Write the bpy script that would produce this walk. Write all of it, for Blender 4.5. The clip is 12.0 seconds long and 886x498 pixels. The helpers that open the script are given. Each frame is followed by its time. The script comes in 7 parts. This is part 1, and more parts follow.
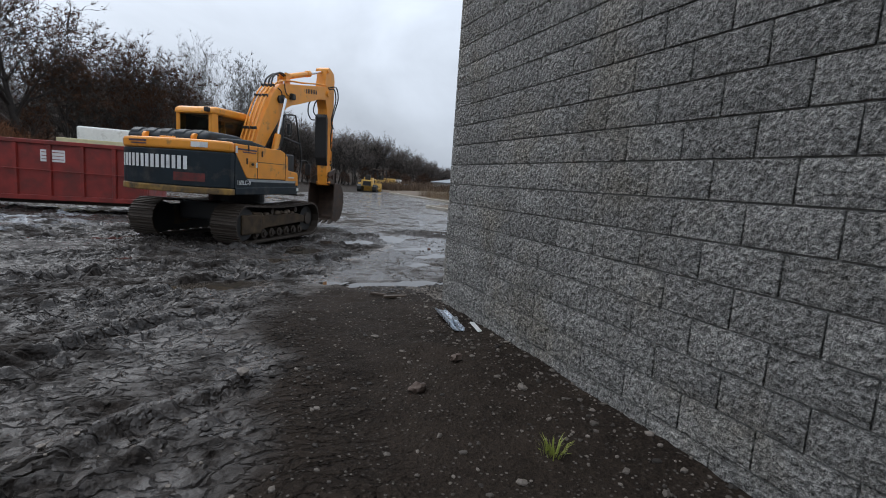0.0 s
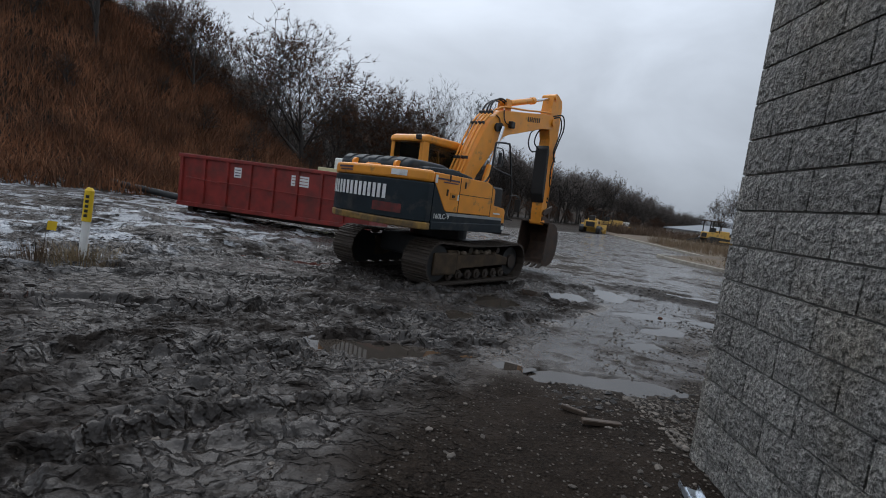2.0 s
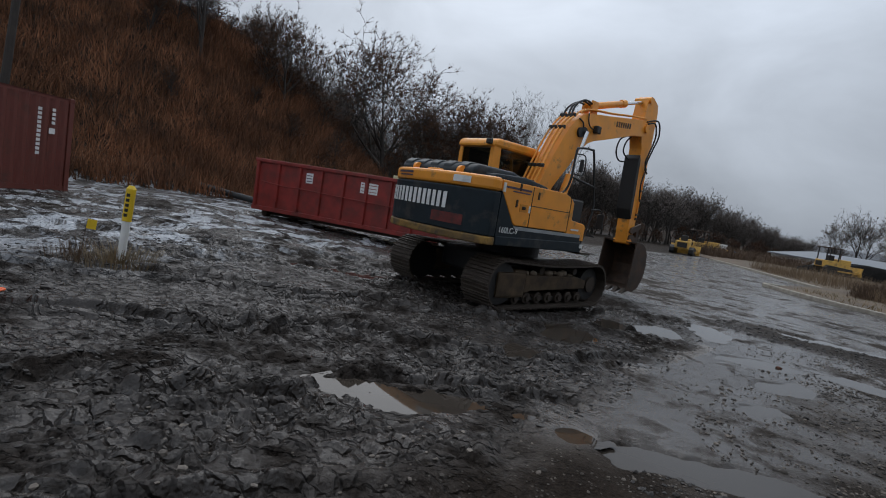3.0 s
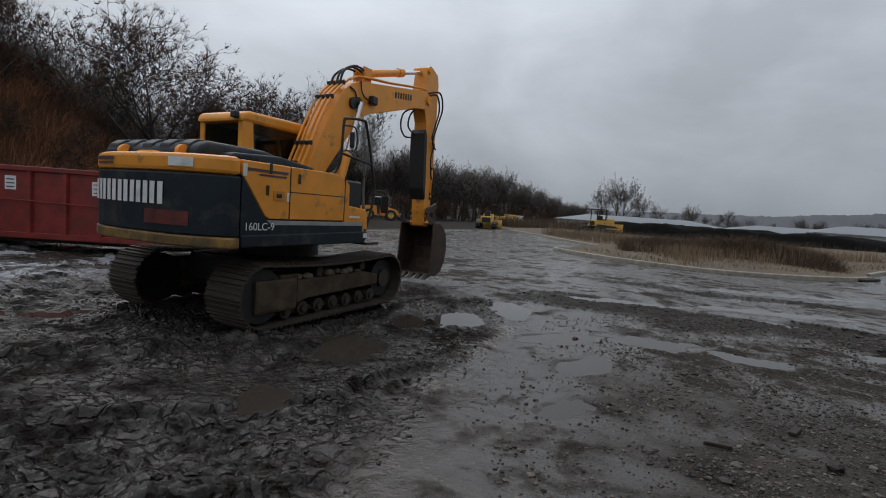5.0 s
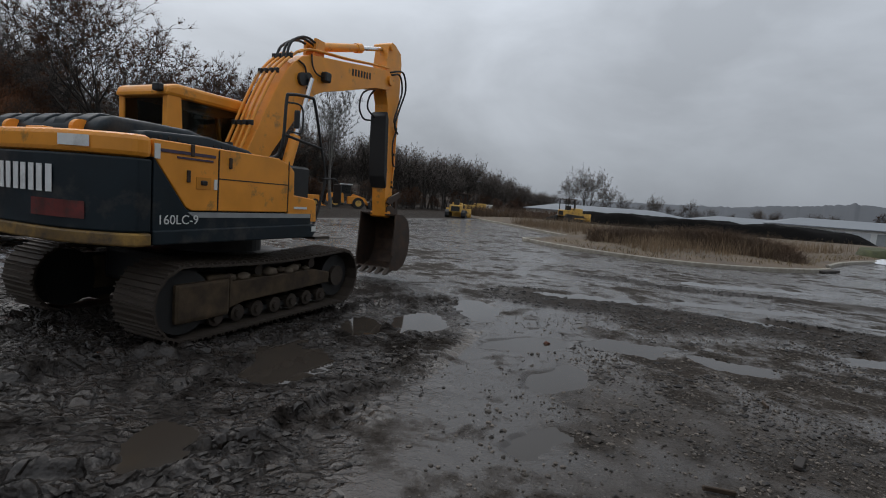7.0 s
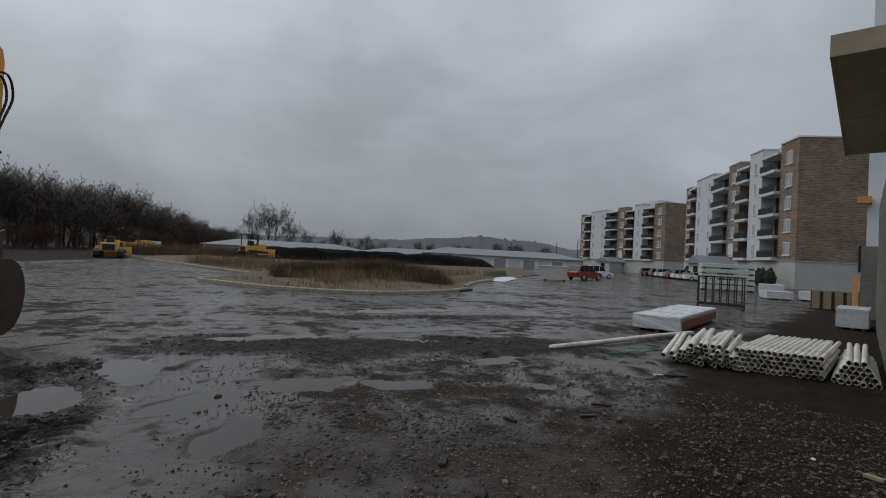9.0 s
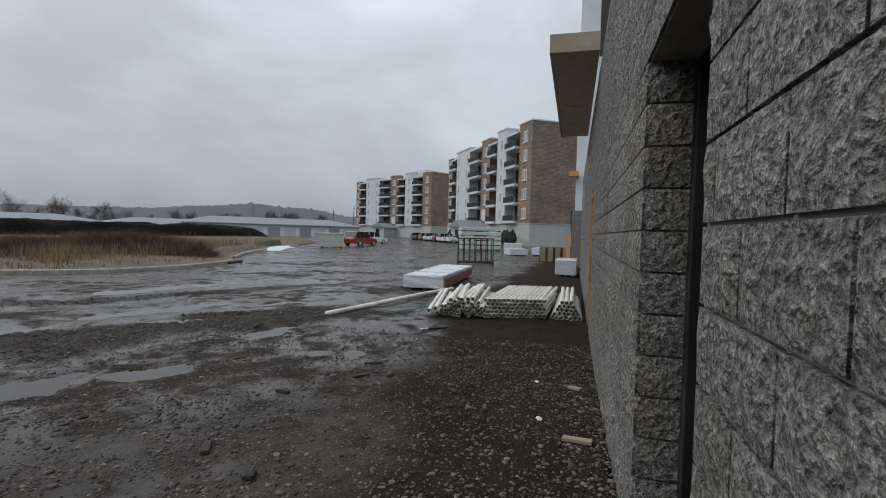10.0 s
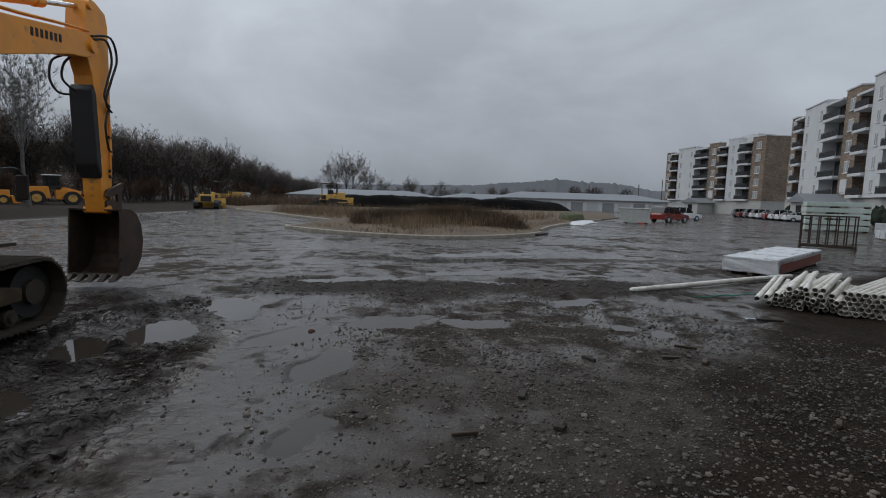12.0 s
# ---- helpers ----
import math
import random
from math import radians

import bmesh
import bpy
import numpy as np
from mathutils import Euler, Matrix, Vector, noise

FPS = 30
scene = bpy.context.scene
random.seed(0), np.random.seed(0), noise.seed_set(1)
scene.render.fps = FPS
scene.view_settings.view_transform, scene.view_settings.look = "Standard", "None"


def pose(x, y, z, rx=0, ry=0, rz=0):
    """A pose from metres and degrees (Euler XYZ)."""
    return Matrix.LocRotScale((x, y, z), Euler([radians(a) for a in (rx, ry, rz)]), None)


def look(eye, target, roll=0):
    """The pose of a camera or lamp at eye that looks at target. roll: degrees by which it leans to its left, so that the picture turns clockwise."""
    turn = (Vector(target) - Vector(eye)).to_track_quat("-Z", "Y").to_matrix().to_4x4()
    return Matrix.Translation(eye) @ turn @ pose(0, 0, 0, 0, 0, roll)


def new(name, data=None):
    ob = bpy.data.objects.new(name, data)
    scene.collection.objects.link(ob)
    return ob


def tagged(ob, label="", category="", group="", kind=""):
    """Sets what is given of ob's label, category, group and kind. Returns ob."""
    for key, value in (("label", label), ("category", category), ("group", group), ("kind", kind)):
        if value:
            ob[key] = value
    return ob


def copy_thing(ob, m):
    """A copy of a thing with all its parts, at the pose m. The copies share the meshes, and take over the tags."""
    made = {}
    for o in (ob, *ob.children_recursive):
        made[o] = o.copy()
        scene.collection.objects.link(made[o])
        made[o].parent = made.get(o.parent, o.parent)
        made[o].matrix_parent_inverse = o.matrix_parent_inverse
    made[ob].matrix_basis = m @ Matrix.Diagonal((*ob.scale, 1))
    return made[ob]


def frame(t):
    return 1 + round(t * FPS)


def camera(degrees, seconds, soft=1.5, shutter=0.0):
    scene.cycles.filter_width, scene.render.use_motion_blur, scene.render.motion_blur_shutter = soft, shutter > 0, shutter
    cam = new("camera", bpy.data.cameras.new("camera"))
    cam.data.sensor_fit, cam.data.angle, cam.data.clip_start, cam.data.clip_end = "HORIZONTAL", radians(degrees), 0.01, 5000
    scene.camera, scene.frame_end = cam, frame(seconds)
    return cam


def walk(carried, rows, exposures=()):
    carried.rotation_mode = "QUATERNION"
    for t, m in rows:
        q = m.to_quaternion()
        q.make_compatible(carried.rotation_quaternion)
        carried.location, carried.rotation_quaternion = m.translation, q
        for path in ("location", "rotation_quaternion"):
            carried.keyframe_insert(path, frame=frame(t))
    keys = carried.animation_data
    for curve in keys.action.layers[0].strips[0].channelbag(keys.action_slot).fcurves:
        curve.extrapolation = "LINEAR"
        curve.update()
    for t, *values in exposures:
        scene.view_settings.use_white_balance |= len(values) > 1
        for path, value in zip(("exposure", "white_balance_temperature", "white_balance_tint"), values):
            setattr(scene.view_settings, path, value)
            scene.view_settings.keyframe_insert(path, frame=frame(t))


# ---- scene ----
cam = camera(84.5, 12.0, 1.0)
METRES, EYE, TILT, LEAN, TURN = 6.3, 1.5, 0.0, 0.0, -23.3
ROWS = [
    (0.0, 0.0, 0.0, 0.0, 0.52, -7.56, -3.93),
    (0.5, -0.0088, 0.0832, 0.0014, 4.99, -8.04, -6.84),
    (1.0, 0.0036, 0.1706, 0.0072, 5.88, -7.16, -6.8),
    (1.5, -0.0177, 0.2553, 0.0052, 17.06, -6.71, -7.99),
    (2.0, -0.0373, 0.3357, 0.0088, 26.42, -5.78, -7.41),
    (2.5, -0.0564, 0.4223, 0.0086, 34.02, -4.29, -7.11),
    (3.0, -0.0875, 0.5037, 0.0086, 35.87, -5.7, -9.2),
    (3.5, -0.0939, 0.5849, 0.0096, 26.44, -5.08, -6.42),
    (5.5, -0.0973, 0.8259, 0.0135, 13.99, -4.35, -3.79),
    (6.0, -0.1058, 0.8713, 0.0138, 12.98, -5.73, -3.75),
    (6.5, -0.1055, 0.8989, 0.0173, 11.88, -5.8, -4.19),
    (8.5, -0.0853, 0.9071, 0.0286, -7.06, -0.15, -4.08),
    (9.0, -0.0694, 0.9117, 0.0299, -24.65, 0.91, -2.96),
    (9.5, -0.0613, 0.913, 0.028, -40.99, -0.12, -2.5),
    (10.0, -0.0552, 0.9083, 0.0286, -50.39, -1.92, -1.54),
    (10.5, -0.0565, 0.9078, 0.0286, -47.14, -2.81, 0.3),
    (11.0, -0.0643, 0.9101, 0.0257, -35.05, -3.43, -0.61),
    (11.5, -0.0728, 0.9104, 0.0224, -22.85, -4.91, -1.14),
    (12.0, -0.0756, 0.9088, 0.022, -16.03, -5.82, -1.7),
]
EXPOSURE = [(0.0, 0.7, 6180, 10), (1.0, 0.5, 6180, 10), (1.5, 0.42, 6180, 10), (2.5, 0.2, 6180, 10), (5.5, 0.1, 6450, 10), (6.5, 0.15, 6450, 10), (8.5, -0.2, 6450, 10), (9.0, -0.2, 6500, 10), (9.4, 0.08, 6500, 10), (10.0, 0.42, 6450, 10), (10.6, 0.33, 6450, 10), (11.5, 0.02, 6350, 10), (12.0, 0.0, 6350, 10)]
walk(cam, [(t, pose(0, 0, EYE, TILT, LEAN, TURN) @ pose(METRES * x, METRES * y, METRES * z, 90 + pitch, roll, yaw)) for t, x, y, z, yaw, pitch, roll in ROWS], EXPOSURE)

# world: overcast sky, brighter overhead than at the horizon
def make_world():
    w = bpy.data.worlds.new("overcast_sky")
    scene.world = w
    w.use_nodes = True
    nt = w.node_tree
    nt.nodes.clear()
    out = nt.nodes.new("ShaderNodeOutputWorld")
    bg = nt.nodes.new("ShaderNodeBackground")
    sky = nt.nodes.new("ShaderNodeTexSky")
    sky.sky_type = "NISHITA"
    sky.sun_disc = False
    sky.sun_elevation = radians(50)
    sky.sun_rotation = radians(338)
    sky.air_density, sky.dust_density, sky.ozone_density = 1.0, 3.0, 1.0
    grey = nt.nodes.new("ShaderNodeHueSaturation")
    grey.inputs["Saturation"].default_value = 0.12
    tc = nt.nodes.new("ShaderNodeTexCoord")
    sep = nt.nodes.new("ShaderNodeSeparateXYZ")
    rise = nt.nodes.new("ShaderNodeMapRange")
    rise.inputs["From Min"].default_value, rise.inputs["From Max"].default_value = 0.0, 0.6
    rise.inputs["To Min"].default_value, rise.inputs["To Max"].default_value = SKY_LOW, SKY_HIGH
    # clouds stretch towards the horizon: divide by height
    m = nt.nodes.new("ShaderNodeMapping")
    m.inputs["Scale"].default_value = (1.0, 1.0, 2.0)
    cl = nt.nodes.new("ShaderNodeTexNoise")
    cl.inputs["Scale"].default_value, cl.inputs["Detail"].default_value, cl.inputs["Roughness"].default_value = 2.3, 7, 0.52
    cl.inputs["Distortion"].default_value = 0.4
    cr = nt.nodes.new("ShaderNodeMapRange")
    cr.inputs["From Min"].default_value, cr.inputs["From Max"].default_value = 0.32, 0.7
    cr.inputs["To Min"].default_value, cr.inputs["To Max"].default_value = 0.8, 1.18
    mul = nt.nodes.new("ShaderNodeMath")
    mul.operation = "MULTIPLY"
    mixc = nt.nodes.new("ShaderNodeMixRGB")
    mixc.blend_type, mixc.inputs[0].default_value = "MULTIPLY", 1.0
    tint = nt.nodes.new("ShaderNodeMixRGB")
    tint.blend_type, tint.inputs[0].default_value = "MIX", 0.75
    tint.inputs[2].default_value = (6.3, 6.9, 7.7, 1)
    L = nt.links.new
    L(sky.outputs[0], grey.inputs["Color"])
    L(grey.outputs[0], tint.inputs[1])
    L(tc.outputs["Generated"], sep.inputs[0])
    L(sep.outputs["Z"], rise.inputs["Value"])
    L(tc.outputs["Generated"], m.inputs[0])
    L(m.outputs[0], cl.inputs["Vector"])
    L(cl.outputs[0], cr.inputs["Value"])
    L(cr.outputs[0], mul.inputs[0])
    L(rise.outputs[0], mul.inputs[1])
    L(tint.outputs[0], mixc.inputs[1])
    L(mul.outputs[0], mixc.inputs[2])
    L(mixc.outputs[0], bg.inputs["Color"])
    bg.inputs["Strength"].default_value = SKY
    L(bg.outputs[0], out.inputs["Surface"])


SKY, SKY_LOW, SKY_HIGH = 0.1, 0.47, 1.12
make_world()
sun = new("sun", bpy.data.lights.new("sun", "SUN"))
sun.data.energy, sun.data.angle, sun.data.color = 0.65, radians(60), (1.0, 0.97, 0.93)
sun.matrix_world = look((-7, 17, 22), (0, 0, 0))


# ---- materials ----
def mat(name, col, rough=0.7, metal=0.0, vary=0.25, scale=6.0, bump=0.2, bscale=60.0, bdist=0.004, dirt=None, dirt_amt=0.35, dirt_scale=2.0, island=False, obj=0.0, coat=0.0, spec=0.5):
    """Painted, stained or mineral surface: colour varied at two scales, dirt patches, fine relief."""
    m = bpy.data.materials.new(name)
    m.use_nodes = True
    nt = m.node_tree
    b = nt.nodes["Principled BSDF"]
    N, L = nt.nodes.new, nt.links.new
    tc = N("ShaderNodeTexCoord")
    vec = tc.outputs["Object"]
    n1 = N("ShaderNodeTexNoise")
    n1.inputs["Scale"].default_value, n1.inputs["Detail"].default_value = scale, 6
    L(vec, n1.inputs["Vector"])
    r1 = N("ShaderNodeMapRange")
    r1.inputs["From Min"].default_value, r1.inputs["From Max"].default_value = 0.3, 0.7
    r1.inputs["To Min"].default_value, r1.inputs["To Max"].default_value = 1 - vary, 1 + vary
    L(n1.outputs[0], r1.inputs["Value"])
    mul = N("ShaderNodeVectorMath")
    mul.operation = "SCALE"
    mul.inputs[0].default_value = col
    L(r1.outputs[0], mul.inputs["Scale"])
    colour = mul.outputs[0]
    if obj or island:
        src = N("ShaderNodeNewGeometry").outputs["Random Per Island"] if island else N("ShaderNodeObjectInfo").outputs["Random"]
        r2 = N("ShaderNodeMapRange")
        r2.inputs["To Min"].default_value, r2.inputs["To Max"].default_value = 1 - (obj or 0.2), 1 + (obj or 0.2)
        L(src, r2.inputs["Value"])
        m2 = N("ShaderNodeVectorMath")
        m2.operation = "SCALE"
        L(colour, m2.inputs[0])
        L(r2.outputs[0], m2.inputs["Scale"])
        colour = m2.outputs[0]
    if dirt:
        n3 = N("ShaderNodeTexNoise")
        n3.inputs["Scale"].default_value, n3.inputs["Detail"].default_value, n3.inputs["Roughness"].default_value = dirt_scale, 8, 0.65
        L(vec, n3.inputs["Vector"])
        r3 = N("ShaderNodeMapRange")
        r3.inputs["From Min"].default_value, r3.inputs["From Max"].default_value = 0.62 - dirt_amt * 0.3, 0.72
        L(n3.outputs[0], r3.inputs["Value"])
        mx = N("ShaderNodeMixRGB")
        mx.inputs[2].default_value = (*dirt, 1)
        L(r3.outputs[0], mx.inputs[0])
        L(colour, mx.inputs[1])
        colour = mx.outputs[0]
    L(colour, b.inputs["Base Color"])
    b.inputs["Metallic"].default_value = metal
    b.inputs["Specular IOR Level"].default_value = spec
    rr = N("ShaderNodeMapRange")
    rr.inputs["From Min"].default_value, rr.inputs["From Max"].default_value = 0.3, 0.7
    rr.inputs["To Min"].default_value, rr.inputs["To Max"].default_value = max(0.02, rough - 0.12), min(1, rough + 0.12)
    L(n1.outputs[0], rr.inputs["Value"])
    L(rr.outputs[0], b.inputs["Roughness"])
    b.inputs["Coat Weight"].default_value = coat
    if bump:
        nb = N("ShaderNodeTexNoise")
        nb.inputs["Scale"].default_value, nb.inputs["Detail"].default_value = bscale, 5
        L(vec, nb.inputs["Vector"])
        bp = N("ShaderNodeBump")
        bp.inputs["Strength"].default_value, bp.inputs["Distance"].default_value = bump, bdist
        L(nb.outputs[0], bp.inputs["Height"])
        L(bp.outputs[0], b.inputs["Normal"])
    return m


def glass_mat(name, col=(0.8, 0.85, 0.85), rough=0.03):
    m = bpy.data.materials.new(name)
    m.use_nodes = True
    b = m.node_tree.nodes["Principled BSDF"]
    b.inputs["Base Color"].default_value = (*col, 1)
    b.inputs["Roughness"].default_value = rough
    b.inputs["Transmission Weight"].default_value = 1.0
    b.inputs["IOR"].default_value = 1.45
    return m


def ground_mat():
    """Wet dark mud with gravel; the wet film is smooth, the clods are matt."""
    m = bpy.data.materials.new("wet_mud_and_gravel")
    m.use_nodes = True
    nt = m.node_tree
    b = nt.nodes["Principled BSDF"]
    N, L = nt.nodes.new, nt.links.new
    geo = N("ShaderNodeNewGeometry")
    P = geo.outputs["Position"]

    def noise_tex(scale, detail=6, rough=0.6, dist=0.0):
        n = N("ShaderNodeTexNoise")
        n.inputs["Scale"].default_value, n.inputs["Detail"].default_value = scale, detail
        n.inputs["Roughness"].default_value, n.inputs["Distortion"].default_value = rough, dist
        L(P, n.inputs["Vector"])
        return n.outputs[0]

    def rng(v, a, c, lo=0.0, hi=1.0):
        r = N("ShaderNodeMapRange")
        r.inputs["From Min"].default_value, r.inputs["From Max"].default_value = a, c
        r.inputs["To Min"].default_value, r.inputs["To Max"].default_value = lo, hi
        L(v, r.inputs["Value"])
        return r.outputs[0]

    def mixc(f, a, c):
        x = N("ShaderNodeMixRGB")
        for i, v in ((0, f), (1, a), (2, c)):
            if isinstance(v, tuple):
                x.inputs[i].default_value = (*v, 1)
            elif isinstance(v, float):
                x.inputs[i].default_value = v
            else:
                L(v, x.inputs[i])
        return x.outputs[0]

    def math_node(op, a, c):
        x = N("ShaderNodeMath")
        x.operation = op
        x.use_clamp = op != "SUBTRACT"
        for i, v in ((0, a), (1, c)):
            if isinstance(v, float):
                x.inputs[i].default_value = v
            else:
                L(v, x.inputs[i])
        return x.outputs[0]

    big = noise_tex(0.35, 5, 0.6, 0.5)
    mid = noise_tex(2.2, 7, 0.65, 0.3)
    fine = noise_tex(38, 5, 0.7)
    # pebbles
    vor = N("ShaderNodeTexVoronoi")
    vor.inputs["Scale"].default_value = 34
    L(P, vor.inputs["Vector"])
    att = N("ShaderNodeAttribute")
    att.attribute_name = "cover"
    sepc = N("ShaderNodeSeparateColor")
    L(att.outputs["Color"], sepc.inputs[0])
    gravel, wet, soil = sepc.outputs[0], sepc.outputs[1], sepc.outputs[2]
    att2 = N("ShaderNodeAttribute")
    att2.attribute_name = "silt"
    sepd = N("ShaderNodeSeparateColor")
    L(att2.outputs["Color"], sepd.inputs[0])
    silt, clod, churned = sepd.outputs[0], sepd.outputs[1], sepd.outputs[2]
    # torn plates of mud: warped cells drawn out along the way the machines drove
    warp = N("ShaderNodeTexNoise")
    warp.inputs["Scale"].default_value, warp.inputs["Detail"].default_value = 2.6, 4
    L(P, warp.inputs["Vector"])
    shift = N("ShaderNodeVectorMath")
    shift.operation = "MULTIPLY_ADD"
    L(warp.outputs["Color"], shift.inputs[0])
    shift.inputs[1].default_value = (0.45, 0.45, 0.0)
    L(P, shift.inputs[2])
    lay = N("ShaderNodeMapping")
    lay.inputs["Rotation"].default_value = (0, 0, radians(-25))
    lay.inputs["Scale"].default_value = (5.0, 9.5, 0.001)
    L(shift.outputs[0], lay.inputs[0])
    cell = N("ShaderNodeTexVoronoi")
    cell.feature = "DISTANCE_TO_EDGE"
    cell.inputs["Scale"].default_value = 1.0
    L(lay.outputs[0], cell.inputs["Vector"])
    plate = rng(cell.outputs["Distance"], 0.0, 0.13)
    grain = noise_tex(120, 3, 0.7)
    # fine colour contrast, raised to stand in for weak shading of the lumps
    mud = mixc(rng(mid, 0.35, 0.65), (0.013, 0.0104, 0.0088), (0.036, 0.029, 0.0245))
    mud = mixc(rng(fine, 0.45, 0.7, 0.0, 0.5), mud, (0.064, 0.052, 0.043))
    grav = mixc(rng(mid, 0.35, 0.65), (0.018, 0.0148, 0.0122), (0.062, 0.051, 0.042))
    grav = mixc(rng(math_node("ADD", math_node("MULTIPLY", grain, 0.5), math_node("MULTIPLY", fine, 0.5)), 0.47, 0.62, 0.0, 0.85), grav, (0.085, 0.07, 0.057))
    sep2 = N("ShaderNodeSeparateColor")
    L(vor.outputs["Color"], sep2.inputs[0])
    pick = math_node("MULTIPLY", rng(sep2.outputs[0], 0.6, 0.8), rng(vor.outputs["Distance"], 0.34, 0.2))
    stone = mixc(sep2.outputs[1], (0.07, 0.062, 0.055), (0.3, 0.275, 0.245))
    grav = mixc(math_node("MULTIPLY", pick, 0.9), grav, stone)
    brown = mixc(rng(mid, 0.3, 0.7), (0.009, 0.0068, 0.0054), (0.032, 0.024, 0.0185))
    brown = mixc(rng(math_node("ADD", math_node("MULTIPLY", grain, 0.45), math_node("MULTIPLY", fine, 0.55)), 0.46, 0.64, 0.0, 0.8), brown, (0.048, 0.036, 0.027))
    brown = mixc(math_node("MULTIPLY", pick, 0.5), brown, stone)
    # ground colour is made paler with distance from the camera's starting point
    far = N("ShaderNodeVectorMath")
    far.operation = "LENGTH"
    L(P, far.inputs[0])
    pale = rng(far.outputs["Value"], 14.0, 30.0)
    c = mixc(gravel, mud, grav)
    c = mixc(math_node("MULTIPLY", silt, rng(mid, 0.3, 0.6, 0.25, 0.85)), c, (0.046, 0.038, 0.032))
    c = mixc(math_node("MULTIPLY", clod, rng(fine, 0.35, 0.6, 0.9, 0.3)), c, (0.026, 0.02, 0.016))
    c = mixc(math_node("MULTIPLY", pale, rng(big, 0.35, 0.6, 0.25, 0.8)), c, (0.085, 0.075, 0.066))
    c = mixc(soil, c, brown)
    slush = math_node("MULTIPLY", rng(noise_tex(0.8, 8, 0.72, 1.2), 0.5, 0.56), att.outputs["Alpha"])
    c = mixc(math_node("MULTIPLY", slush, 0.85), c, (0.5, 0.52, 0.55))
    L(c, b.inputs["Base Color"])
    # wet film
    film = math_node("MULTIPLY", wet, rng(math_node("ADD", math_node("MULTIPLY", mid, 0.55), math_node("ADD", math_node("MULTIPLY", big, 0.45), math_node("MULTIPLY", silt, 0.04))), 0.43, 0.52))
    rough = N("ShaderNodeMapRange")
    rough.inputs["To Min"].default_value, rough.inputs["To Max"].default_value = 0.75, 0.09
    L(film, rough.inputs["Value"])
    L(rough.outputs[0], b.inputs["Roughness"])
    gl = N("ShaderNodeMapRange")
    gl.inputs["To Min"].default_value, gl.inputs["To Max"].default_value = 0.05, 0.45
    L(film, gl.inputs["Value"])
    L(gl.outputs[0], b.inputs["Specular IOR Level"])
    lump = noise_tex(13, 5, 0.65, 0.6)
    pebble = rng(vor.outputs["Distance"], 0.5, 0.0)
    h = math_node("ADD", math_node("MULTIPLY", fine, 0.3), math_node("ADD", math_node("MULTIPLY", pebble, 0.22), math_node("MULTIPLY", lump, 0.48)))
    crack = N("ShaderNodeBump")
    crack.inputs["Distance"].default_value = 0.026
    L(churned, crack.inputs["Strength"])
    L(plate, crack.inputs["Height"])
    bp = N("ShaderNodeBump")
    L(crack.outputs[0], bp.inputs["Normal"])
    st = N("ShaderNodeMapRange")
    st.inputs["To Min"].default_value, st.inputs["To Max"].default_value = 1.0, 0.22
    L(film, st.inputs["Value"])
    L(st.outputs[0], bp.inputs["Strength"])
    bp.inputs["Distance"].default_value = 0.05
    L(h, bp.inputs["Height"])
    L(bp.outputs[0], b.inputs["Normal"])
    return m


def water_mat():
    m = bpy.data.materials.new("muddy_water")
    m.use_nodes = True
    b = m.node_tree.nodes["Principled BSDF"]
    b.inputs["Base Color"].default_value = (0.045, 0.037, 0.03, 1)
    b.inputs["Roughness"].default_value = 0.02
    b.inputs["IOR"].default_value = 1.33
    return m


